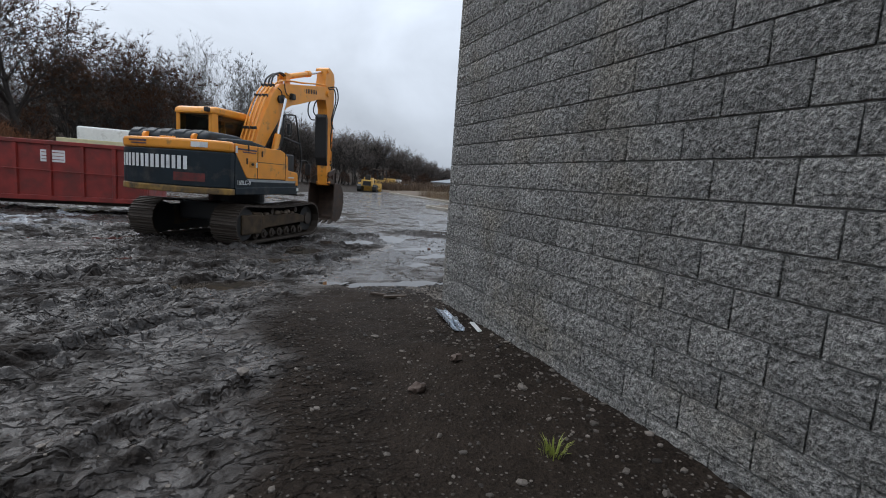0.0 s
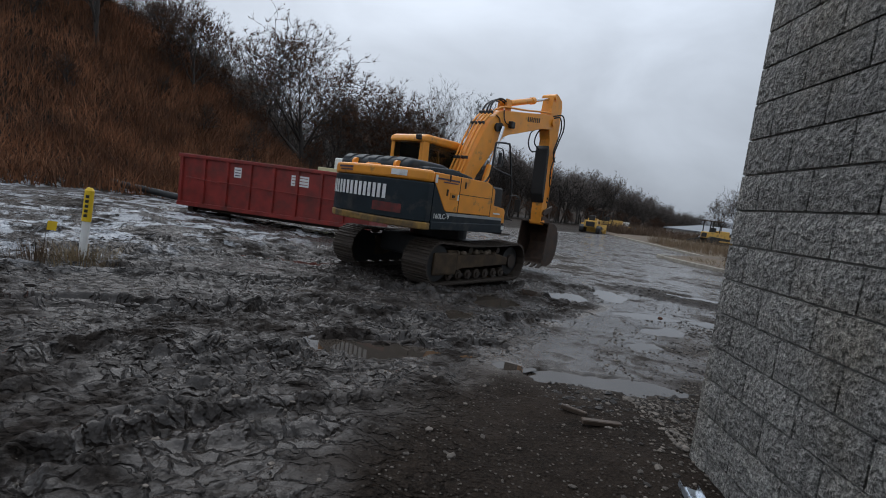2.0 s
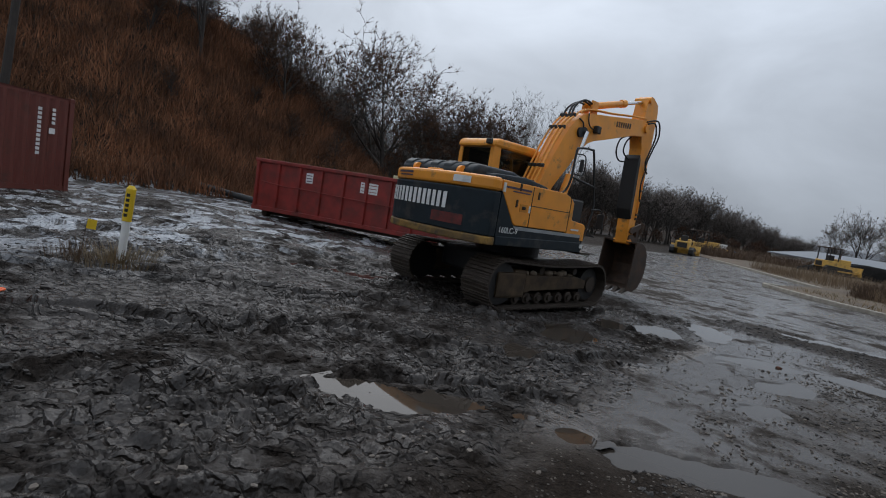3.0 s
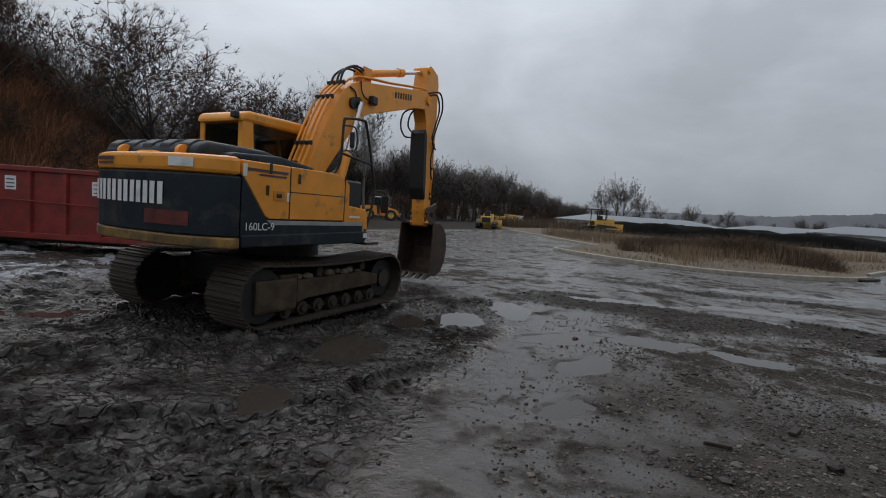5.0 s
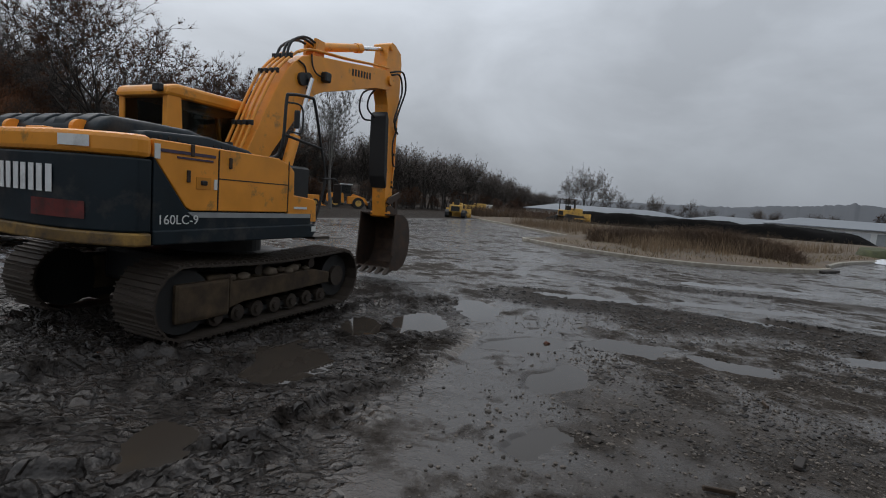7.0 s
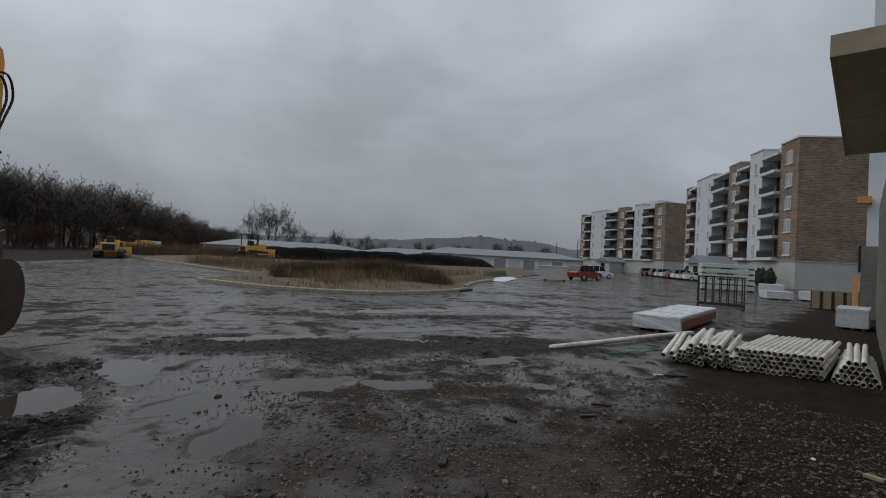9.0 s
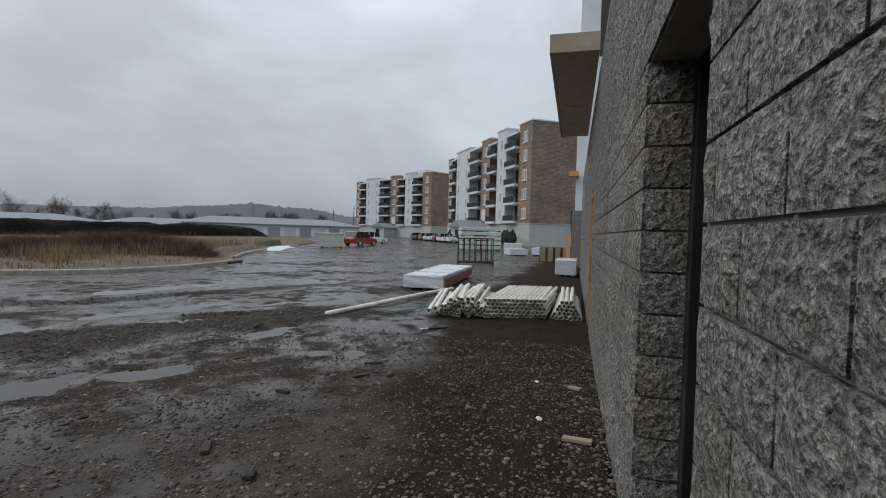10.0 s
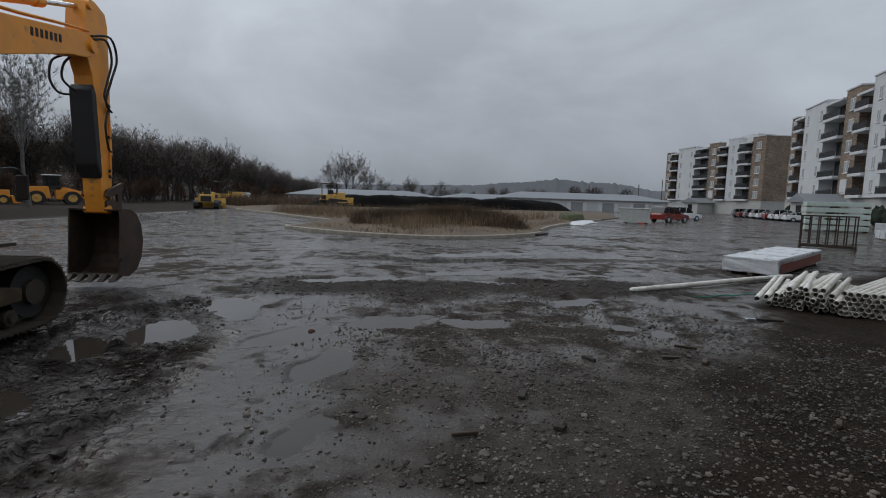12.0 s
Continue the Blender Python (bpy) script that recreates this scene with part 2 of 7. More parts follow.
M_GROUND, M_WATER = ground_mat(), water_mat()
def block_mat():
    """Split-face concrete: broken aggregate relief with shade painted in its pits, pale and dark grains, faint brown
    stains in world space.
    """
    m = bpy.data.materials.new("split_face_block")
    m.use_nodes = True
    nt = m.node_tree
    b = nt.nodes["Principled BSDF"]
    N, L = nt.nodes.new, nt.links.new
    P = N("ShaderNodeNewGeometry").outputs["Position"]

    def tex(scale, detail, rough, dist=0.0):
        n = N("ShaderNodeTexNoise")
        n.inputs["Scale"].default_value, n.inputs["Detail"].default_value = scale, detail
        n.inputs["Roughness"].default_value, n.inputs["Distortion"].default_value = rough, dist
        L(P, n.inputs["Vector"])
        return n.outputs[0]

    def ramp(v, lo, hi, c0, c1):
        r = N("ShaderNodeMapRange")
        r.inputs["From Min"].default_value, r.inputs["From Max"].default_value = lo, hi
        r.inputs["To Min"].default_value, r.inputs["To Max"].default_value = c0, c1
        L(v, r.inputs["Value"])
        return r.outputs[0]

    chip, grit, stain = tex(30, 3, 0.5, 0.15), tex(85, 4, 0.7), tex(0.9, 5, 0.6)
    mix = N("ShaderNodeMixRGB")
    mix.inputs[1].default_value, mix.inputs[2].default_value = (0.1, 0.098, 0.092, 1), (0.52, 0.5, 0.465, 1)
    L(ramp(grit, 0.34, 0.68, 0, 1), mix.inputs[0])
    tone = N("ShaderNodeVectorMath")
    tone.operation = "SCALE"
    L(mix.outputs[0], tone.inputs[0])
    rnd = N("ShaderNodeObjectInfo").outputs["Random"]
    mm = N("ShaderNodeMath")
    mm.operation = "MULTIPLY"
    L(ramp(rnd, 0, 1, 0.82, 1.12), mm.inputs[0])
    # low spots of the chip relief get a darker tone, as painted shade
    L(ramp(chip, 0.36, 0.62, 0.6, 1.25), mm.inputs[1])
    L(mm.outputs[0], tone.inputs["Scale"])
    st = N("ShaderNodeMixRGB")
    st.blend_type = "MULTIPLY"
    st.inputs[2].default_value = (0.86, 0.78, 0.64, 1)
    L(ramp(stain, 0.5, 0.68, 0, 0.8), st.inputs[0])
    L(tone.outputs[0], st.inputs[1])
    L(st.outputs[0], b.inputs["Base Color"])
    b.inputs["Roughness"].default_value = 0.9
    h = N("ShaderNodeMath")
    h.operation = "MULTIPLY_ADD"
    L(chip, h.inputs[0])
    h.inputs[1].default_value = 3.5
    L(grit, h.inputs[2])
    bp = N("ShaderNodeBump")
    bp.inputs["Strength"].default_value, bp.inputs["Distance"].default_value = 1.0, 0.03
    L(h.outputs[0], bp.inputs["Height"])
    L(bp.outputs[0], b.inputs["Normal"])
    return m


M_BLOCK = block_mat()
M_MORTAR = mat("mortar", (0.27, 0.262, 0.245), 0.9, vary=0.2, scale=12, bump=0.4, bscale=90)
M_YELLOW = mat("yellow_machine_paint", (0.8, 0.31, 0.032), 0.42, vary=0.1, scale=3, bump=0.05, dirt=(0.22, 0.14, 0.06), dirt_amt=0.12, dirt_scale=3.5)
M_YELLOW2 = mat("faded_yellow_paint", (0.62, 0.37, 0.08), 0.55, vary=0.15, dirt=(0.12, 0.09, 0.05), dirt_amt=0.4)
M_GREYGREEN = mat("dark_grey_green_paint", (0.011, 0.018, 0.023), 0.5, spec=0.28, vary=0.25, scale=4, bump=0.05, dirt=(0.06, 0.055, 0.05), dirt_amt=0.3, dirt_scale=2.5)
M_BLACK = mat("black_rubber_and_grease", (0.014, 0.014, 0.014), 0.55, vary=0.3)
M_STEEL = mat("muddy_track_steel", (0.06, 0.046, 0.035), 0.65, 0.35, vary=0.4, scale=10, bump=0.5, bscale=40, dirt=(0.05, 0.038, 0.03), dirt_amt=0.6, dirt_scale=5)
M_RUST = mat("rusty_bucket_steel", (0.075, 0.048, 0.034), 0.6, 0.4, vary=0.4, scale=7, bump=0.4, bscale=30, dirt=(0.035, 0.028, 0.024), dirt_amt=0.6, dirt_scale=3)
M_CHROME = mat("chrome_rod", (0.6, 0.6, 0.6), 0.15, 1.0, vary=0.05, bump=0)
M_WHITE = mat("white_paint", (0.72, 0.72, 0.7), 0.5, vary=0.06, bump=0.05, dirt=(0.4, 0.39, 0.36), dirt_amt=0.2)
M_DGLASS = mat("dark_cab_glass", (0.012, 0.014, 0.014), 0.05, vary=0.1, bump=0)
M_RED = mat("red_painted_steel", (0.22, 0.022, 0.016), 0.5, vary=0.25, scale=2.5, bump=0.15, dirt=(0.09, 0.022, 0.016), dirt_amt=0.5, dirt_scale=1.8)
M_CONT = mat("brown_red_container_paint", (0.125, 0.027, 0.017), 0.6, vary=0.2, scale=2, dirt=(0.08, 0.03, 0.02), dirt_amt=0.4)
M_GALV = mat("galvanised_steel", (0.55, 0.6, 0.66), 0.3, 0.85, vary=0.12, scale=25, bump=0.05)
M_PVC = mat("white_plastic_pipe", (0.78, 0.76, 0.7), 0.4, vary=0.1, scale=5, dirt=(0.4, 0.37, 0.3), dirt_amt=0.35, bump=0.02)
M_DARK = mat("dark_inside", (0.02, 0.02, 0.02), 0.8, vary=0.2)
M_KERB = mat("concrete_kerb", (0.34, 0.31, 0.26), 0.85, vary=0.25, bump=0.4, dirt=(0.2, 0.17, 0.13), dirt_amt=0.5)
M_MULCH = mat("black_mulch", (0.008, 0.0075, 0.007), 0.95, spec=0.05, vary=0.4, scale=2, bump=0.8, bscale=8, bdist=0.05)
M_ROOF = mat("pale_metal_roof", (0.22, 0.235, 0.25), 0.6, spec=0.3, vary=0.08, scale=0.3)
def brick_mat():
    """Tan and brown face brick laid in courses, for walls far off."""
    m = bpy.data.materials.new("tan_brick")
    m.use_nodes = True
    nt = m.node_tree
    b = nt.nodes["Principled BSDF"]
    N, L = nt.nodes.new, nt.links.new
    tc = N("ShaderNodeTexCoord")
    sep, com = N("ShaderNodeSeparateXYZ"), N("ShaderNodeCombineXYZ")
    L(tc.outputs["Object"], sep.inputs[0])
    add = N("ShaderNodeMath")
    L(sep.outputs["X"], add.inputs[0])
    L(sep.outputs["Y"], add.inputs[1])
    L(add.outputs[0], com.inputs[0])
    L(sep.outputs["Z"], com.inputs[1])
    br = N("ShaderNodeTexBrick")
    br.inputs["Color1"].default_value, br.inputs["Color2"].default_value = (0.26, 0.185, 0.135, 1), (0.13, 0.092, 0.068, 1)
    br.inputs["Mortar"].default_value = (0.3, 0.26, 0.21, 1)
    br.inputs["Scale"].default_value, br.inputs["Mortar Size"].default_value = 1.0, 0.02
    br.inputs["Brick Width"].default_value, br.inputs["Row Height"].default_value = 0.61, 0.2
    L(com.outputs[0], br.inputs["Vector"])
    n = N("ShaderNodeTexNoise")
    n.inputs["Scale"].default_value, n.inputs["Detail"].default_value = 0.35, 6
    L(tc.outputs["Object"], n.inputs["Vector"])
    r = N("ShaderNodeMapRange")
    r.inputs["From Min"].default_value, r.inputs["From Max"].default_value = 0.35, 0.65
    r.inputs["To Min"].default_value, r.inputs["To Max"].default_value = 0.8, 1.15
    L(n.outputs[0], r.inputs["Value"])
    tone = N("ShaderNodeVectorMath")
    tone.operation = "SCALE"
    L(br.outputs["Color"], tone.inputs[0])
    L(r.outputs[0], tone.inputs["Scale"])
    L(tone.outputs[0], b.inputs["Base Color"])
    b.inputs["Roughness"].default_value = 0.9
    return m


M_BRICK = brick_mat()
M_STUCCO = mat("white_stucco", (0.56, 0.575, 0.585), 0.8, vary=0.05, scale=0.5)
M_BASE = mat("pale_grey_base_wall", (0.42, 0.42, 0.4), 0.85, vary=0.08, scale=0.8)
M_WINDOW = mat("window_glass", (0.05, 0.06, 0.065), 0.08, vary=0.1, bump=0)
M_PLY = mat("weathered_plywood", (0.33, 0.27, 0.19), 0.75, vary=0.2, scale=4, bump=0.3, dirt=(0.25, 0.21, 0.16), dirt_amt=0.4)
M_WOOD = mat("orange_new_wood", (0.5, 0.25, 0.09), 0.65, vary=0.2, scale=6, bump=0.2)
M_BARK = mat("dark_bark", (0.042, 0.035, 0.03), 0.9, vary=0.3, scale=3, bump=0.5)
M_PALEBARK = mat("pale_bark", (0.13, 0.122, 0.11), 0.9, vary=0.25, scale=2)
M_LEAF = mat("dry_brown_leaves", (0.085, 0.046, 0.028), 0.95, spec=0.1, vary=0.3, scale=2, bump=0, island=True)
M_BRUSH = mat("rust_brown_brush", (0.19, 0.09, 0.048), 0.9, vary=0.55, scale=0.3, bump=0, island=True, obj=0.5, spec=0.1, dirt=(0.055, 0.034, 0.024), dirt_amt=0.5, dirt_scale=0.5)
M_HILL = mat("leaf_litter_slope", (0.075, 0.04, 0.025), 0.95, vary=0.4, scale=0.6, bump=0.8, bscale=6, bdist=0.08, dirt=(0.035, 0.024, 0.018), dirt_amt=0.6, dirt_scale=0.35)
M_GRASS = mat("dry_straw_grass", (0.19, 0.14, 0.078), 0.9, vary=0.3, scale=1, bump=0, island=True)
M_REED = mat("brown_dry_weeds", (0.095, 0.06, 0.036), 0.9, vary=0.3, scale=0.6, bump=0, island=True)
M_STALK = mat("pale_brown_stalks", (0.2, 0.14, 0.085), 0.9, vary=0.3, scale=0.5, bump=0, island=True)
M_ORANGE = mat("orange_plastic", (0.8, 0.12, 0.02), 0.45, vary=0.1, bump=0.02)
M_YPOST = mat("yellow_plastic", (0.75, 0.5, 0.02), 0.45, vary=0.08, bump=0.02)
M_WRAP = mat("white_wrap_sheet", (0.62, 0.64, 0.66), 0.35, vary=0.08, scale=4, bump=0.6, bscale=12, bdist=0.02)
M_SNOW = mat("thin_wet_snow", (0.62, 0.64, 0.66), 0.5, vary=0.1, scale=8, bump=0.4, bscale=30)
M_GREYTWIG = mat("grey_brown_twigs", (0.145, 0.12, 0.103), 0.9, vary=0.2, scale=0.5, bump=0, island=True)


# ---- helpers for building ----
def part(name, bm, material, parent=None, label="", smooth=False, m=None):
    """Links a bmesh as one mesh object under a thing or a part."""
    me = bpy.data.meshes.new(name)
    bmesh.ops.recalc_face_normals(bm, faces=bm.faces)
    bm.to_mesh(me)
    bm.free()
    if smooth:
        me.shade_smooth()
    for mm in material if isinstance(material, (list, tuple)) else [material]:
        me.materials.append(mm)
    ob = new(name, me)
    if parent is not None:
        ob.parent = parent
    if m is not None:
        ob.matrix_basis = m
    if label:
        ob["label"] = label
    return ob


def thing(name, label, category, m=None, group="", kind=""):
    e = tagged(new(name), label, category, group, kind)
    if m is not None:
        e.matrix_basis = m
    return e


def box(bm, x0, x1, y0, y1, z0, z1, bevel=0.0, seg=1, m=None):
    r = bmesh.ops.create_cube(bm, size=1, matrix=Matrix.Translation(((x0 + x1) / 2, (y0 + y1) / 2, (z0 + z1) / 2)) @ Matrix.Diagonal((x1 - x0, y1 - y0, z1 - z0, 1)))
    vs = r["verts"]
    if bevel:
        es = list({e for v in vs for e in v.link_edges})
        g = bmesh.ops.bevel(bm, geom=es, offset=bevel, segments=seg, affect="EDGES", profile=0.6)
        vs = list({v for f in g["faces"] for v in f.verts} | {v for v in vs if v.is_valid})
    if m is not None:
        bmesh.ops.transform(bm, matrix=m, verts=vs)
    return bm


def newbox(*a, **k):
    return box(bmesh.new(), *a, **k)


def cyl(bm, a, c, r, r2=None, seg=16, caps=True):
    a, c = Vector(a), Vector(c)
    d = c - a
    q = d.to_track_quat("Z", "Y").to_matrix().to_4x4()
    bmesh.ops.create_cone(bm, cap_ends=caps, segments=seg, radius1=r, radius2=r if r2 is None else r2, depth=d.length, matrix=Matrix.Translation((a + c) / 2) @ q)
    return bm


def newcyl(*a, **k):
    return cyl(bmesh.new(), *a, **k)


def prism(bm, pts, x0, x1, axis="x", bevel=0.0):
    """An outline in (y, z) pushed along x (or in (x, z) along y, or in (x, y) along z)."""
    def P(s, u, v):
        return {"x": (s, u, v), "y": (u, s, v), "z": (u, v, s)}[axis]
    a = [bm.verts.new(P(x0, u, v)) for u, v in pts]
    c = [bm.verts.new(P(x1, u, v)) for u, v in pts]
    fs = [bm.faces.new(a), bm.faces.new(c[::-1])]
    n = len(pts)
    for i in range(n):
        fs.append(bm.faces.new((a[i], c[i], c[(i + 1) % n], a[(i + 1) % n])))
    bmesh.ops.recalc_face_normals(bm, faces=fs)
    if bevel:
        es = list({e for f in fs for e in f.edges})
        bmesh.ops.bevel(bm, geom=es, offset=bevel, segments=2, affect="EDGES", profile=0.5)
    return bm


def tube(bm, pts, r, seg=8):
    """A hose or bar through the points, rounded by a spline."""
    P = [Vector(p) for p in pts]
    path = []
    for i in range(len(P) - 1):
        p0, p1, p2, p3 = P[max(i - 1, 0)], P[i], P[i + 1], P[min(i + 2, len(P) - 1)]
        for k in range(6):
            t = k / 6
            path.append(0.5 * (2 * p1 + (p2 - p0) * t + (2 * p0 - 5 * p1 + 4 * p2 - p3) * t * t + (3 * p1 - p0 - 3 * p2 + p3) * t ** 3))
    path.append(P[-1])
    rings = []
    for i, p in enumerate(path):
        d = (path[min(i + 1, len(path) - 1)] - path[max(i - 1, 0)]).normalized()
        u = d.orthogonal() if not rings else (prev - prev.dot(d) * d)
        u.normalize()
        prev = u
        v = d.cross(u)
        rings.append([bm.verts.new(p + r * (math.cos(2 * math.pi * k / seg) * u + math.sin(2 * math.pi * k / seg) * v)) for k in range(seg)])
    for a, c in zip(rings, rings[1:]):
        for k in range(seg):
            bm.faces.new((a[k], a[(k + 1) % seg], c[(k + 1) % seg], c[k]))
    bm.faces.new(rings[0][::-1])
    bm.faces.new(rings[-1])
    return bm


# ---- ground ----
def lattice(seed, n=256):
    return np.random.RandomState(seed).rand(n, n)


LATS = [lattice(k) for k in range(12)]


def vnoise(x, y, scale, k=0):
    """Smooth value noise, 0 to 1, of wave length scale."""
    lat = LATS[k % 12]
    u, v = x / scale + 1000, y / scale + 1000
    i, j = np.floor(u).astype(int), np.floor(v).astype(int)
    f, g = u - i, v - j
    f, g = f * f * (3 - 2 * f), g * g * (3 - 2 * g)
    i0, j0, i1, j1 = i % 256, j % 256, (i + 1) % 256, (j + 1) % 256
    return (lat[i0, j0] * (1 - f) + lat[i1, j0] * f) * (1 - g) + (lat[i0, j1] * (1 - f) + lat[i1, j1] * f) * g


def fbm(x, y, scale, octaves=4, k=0):
    s, a, t = 0, 1.0, 0
    for o in range(octaves):
        s = s + a * vnoise(x + 17.3 * o, y - 9.1 * o, scale / 2 ** o, k + o)
        t += a
        a *= 0.5
    return s / t


def sstep(a, c, v):
    t = np.clip((v - a) / (c - a), 0, 1)
    return t * t * (3 - 2 * t)


WX, WY = 2.22, 5.07      # the building's outer corner
HILL = ((-13.0, 26.0), (0.0, 1.0))


def base_z(x, y):
    """The lie of the land: a bank by the wall, a fall to the yard, the wooded slope."""
    x, y = np.asarray(x, float), np.asarray(y, float)
    z = 0.09 - 0.22 * sstep(5.5, 16.0, x + y)
    d1 = np.where(y < WY + 0.1, np.abs(WX - x), np.hypot(np.maximum(WX - x, 0), y - WY))
    z = z + 0.1 * (1 - sstep(0.0, 1.4, d1)) * (1 - sstep(4.0, 9.0, x))
    # wooded slope beyond the dumpster
    s = (-x * 0.80 + y * 0.60) - 22.5
    z = z + 13 * sstep(0, 26, s) * (1 - sstep(5.5, 36, x + y * 0.9))
    return z


PUDDLES = [  # x, y, half-length, half-width, turn, depth
    (-0.38, 6.48, 0.46, 0.19, -7, 0.05), (0.22, 6.64, 0.3, 0.18, 15, 0.06), (0.83, 6.78, 0.14, 0.08, 29, 0.04), (1.18, 6.66, 0.22, 0.15, 18, 0.05),
    (1.95, 6.62, 0.7, 0.23, 4, 0.06), (1.25, 10.35, 0.6, 0.45, 70, 0.07), (0.65, 8.66, 0.24, 0.17, -80, 0.05), (2.06, 11.83, 0.5, 0.28, 80, 0.05),
    (2.95, 12.4, 0.8, 0.38, 66, 0.06), (4.1, 13.3, 0.7, 0.38, 78, 0.05), (4.06, 11.33, 0.7, 0.3, 11, 0.03), (5.8, 11.15, 0.75, 0.45, -31, 0.05),
    (6.55, 10.45, 0.5, 0.3, -32, 0.04), (9.4, 10.65, 0.8, 0.36, 0, 0.04), (8.28, 9.12, 0.25, 0.18, 35, 0.04), (8.45, 8.61, 0.24, 0.17, 26, 0.04),
    (9.45, 12.8, 1.2, 0.34, -40, 0.04), (4.0, 10.0, 0.45, 0.25, 30, 0.03), (6.6, 14.8, 1.5, 0.36, -22, 0.05), (10.5, 14.0, 1.6, 0.34, -20, 0.05),
    (-3.0, 11.0, 1.0, 0.2, 12, 0.04), (13.0, 17.0, 2.2, 0.4, -18, 0.05), (-1.6, 8.6, 0.4, 0.12, 14, 0.05), (12.2, 12.4, 0.9, 0.22, -35, 0.04), (3.1, 8.6, 0.4, 0.2, 40, 0.025)]


def puddle_r(x, y, p):
    px, py, a, b, turn, dep = p
    c, s = math.cos(radians(turn)), math.sin(radians(turn))
    du, dv = (x - px) * c + (y - py) * s, -(x - px) * s + (y - py) * c
    return np.hypot(du / a, dv / b) + 1.1 * (fbm(x, y, 0.7, 3, 9) - 0.5) + 0.75 * (fbm(x, y, 0.22, 3, 11) - 0.5)


def puddle_level(p):
    return float(base_z(p[0], p[1])) - 0.018 - 0.004 * (PUDDLES.index(p) % 3)


def plates(u, v, size, k):
    """Torn plates between cracks: 0 in the cracks, 1 on the plates."""
    i, j = np.floor(u / size), np.floor(v / size)
    d1, d2 = np.full(u.shape, 9.0), np.full(u.shape, 9.0)
    lat, lat2 = LATS[k], LATS[k + 1]
    for di in (-1, 0, 1):
        for dj in (-1, 0, 1):
            a, b = (i + di).astype(int) % 256, (j + dj).astype(int) % 256
            d = np.hypot(u / size - (i + di + lat[a, b]), v / size - (j + dj + lat2[a, b]))
            d2 = np.minimum(d2, np.maximum(d, d1))
            d1 = np.minimum(d1, d)
    return sstep(0.02, 0.3, d2 - d1)


def soil_mask(x, y):
    """Bare brown soil in a belt along the building."""
    n = fbm(x, y, 1.2, 4, 6) - 0.5
    west = (WX - x) - 0.25 * np.clip(4.6 - y, -1.5, 2.0) + 2.4 * n
    corner = np.hypot(0.75 * np.maximum(WX - x, 0), (y - WY)) + 1.8 * n
    d = np.where(y < WY, np.minimum(west, 9), corner)
    return np.where(y < WY, 1 - sstep(1.75, 2.35, d), 1 - sstep(1.0, 2.0, d - 0.2 * np.clip(x - WX - 0.8, 0, 9)))


def mud_side(x, y):
    """Metres to the right of the line where the churned mud ends."""
    return x - 0.45 * np.maximum(y - 6.4, 0) - 0.7 + 1.1 * np.maximum(y - 13.5, 0) + 1.1 * (fbm(x, y, 1.6, 4, 6) - 0.5)


def silt_mask(x, y):
    """Smooth wet silt washed out beside the churned mud."""
    d = mud_side(x, y)
    n = fbm(x + 5, y, 1.1, 4, 3) - 0.5 + 0.8 * (fbm(x, y + 3, 0.45, 4, 1) - 0.5)
    band = sstep(-0.25, 0.3, d + 0.6 * n) * (1 - sstep(1.5, 3.0, d + 2.2 * n)) * sstep(5.9, 7.0, y) * (1 - sstep(13.5, 16.0, y))
    return band * (1 - soil_mask(x, y))


def clod_band(x, y):
    """A strip of loose dark stony soil thrown up across the yard."""
    d = (x - 8.0) * 0.55 + (y - 13.2) * 0.83 + 2.4 * (fbm(x, y, 1.7, 4, 8) - 0.5)
    a = (x - 8.0) * 0.83 - (y - 13.2) * 0.55
    main = (1 - sstep(0.7, 1.5, np.abs(d))) * sstep(-4.5, -2.5, a) * (1 - sstep(3.5, 6.0, a))
    d2 = (x - 12.5) * 0.5 + (y - 15.5) * 0.86 + 1.6 * (fbm(x, y, 1.5, 4, 2) - 0.5)
    second = (1 - sstep(0.25, 0.7, np.abs(d2))) * sstep(7.0, 9.5, x) * (1 - sstep(17, 21, x))
    return np.maximum(main, 0.8 * second)


TREADS = (((1.05, 7.3), (1.5, 8.6), (2.3, 10.4), (3.0, 12.2)), ((1.75, 8.7), (2.1, 9.6), (2.7, 10.5), (3.6, 12.0)), ((-1.4, 3.4), (-0.9, 5.2), (-0.2, 7.2), (0.4, 8.4)), ((-3.0, 4.0), (-2.4, 6.0), (-1.4, 8.0), (0.0, 9.8)))


def tread_prints(x, y):
    """Chevron lugs pressed by tyres along a few lines."""
    z = np.zeros_like(x)
    for line in TREADS:
        run = 0.0
        for (ax, ay), (bx, by) in zip(line, line[1:]):
            L = math.hypot(bx - ax, by - ay)
            ux, uy = (bx - ax) / L, (by - ay) / L
            u, v = (x - ax) * ux + (y - ay) * uy, -(x - ax) * uy + (y - ay) * ux
            at = (u >= 0) & (u < L) & (np.abs(v) < 0.27)
            if at.any():
                px, py, pv = x[at], y[at], np.abs(v[at])
                lug = ((u[at] + run) + 0.55 * pv + 0.04 * (fbm(px, py, 0.3, 2, 4) - 0.5)) % 0.17
                z[at] += (1 - sstep(0.2, 0.27, pv)) * (0.036 * sstep(0.02, 0.06, lug) * (1 - sstep(0.1, 0.14, lug)) - 0.022) * sstep(0.3, 0.5, fbm(px + 7, py, 0.9, 3, 5))
            run += L
    return z


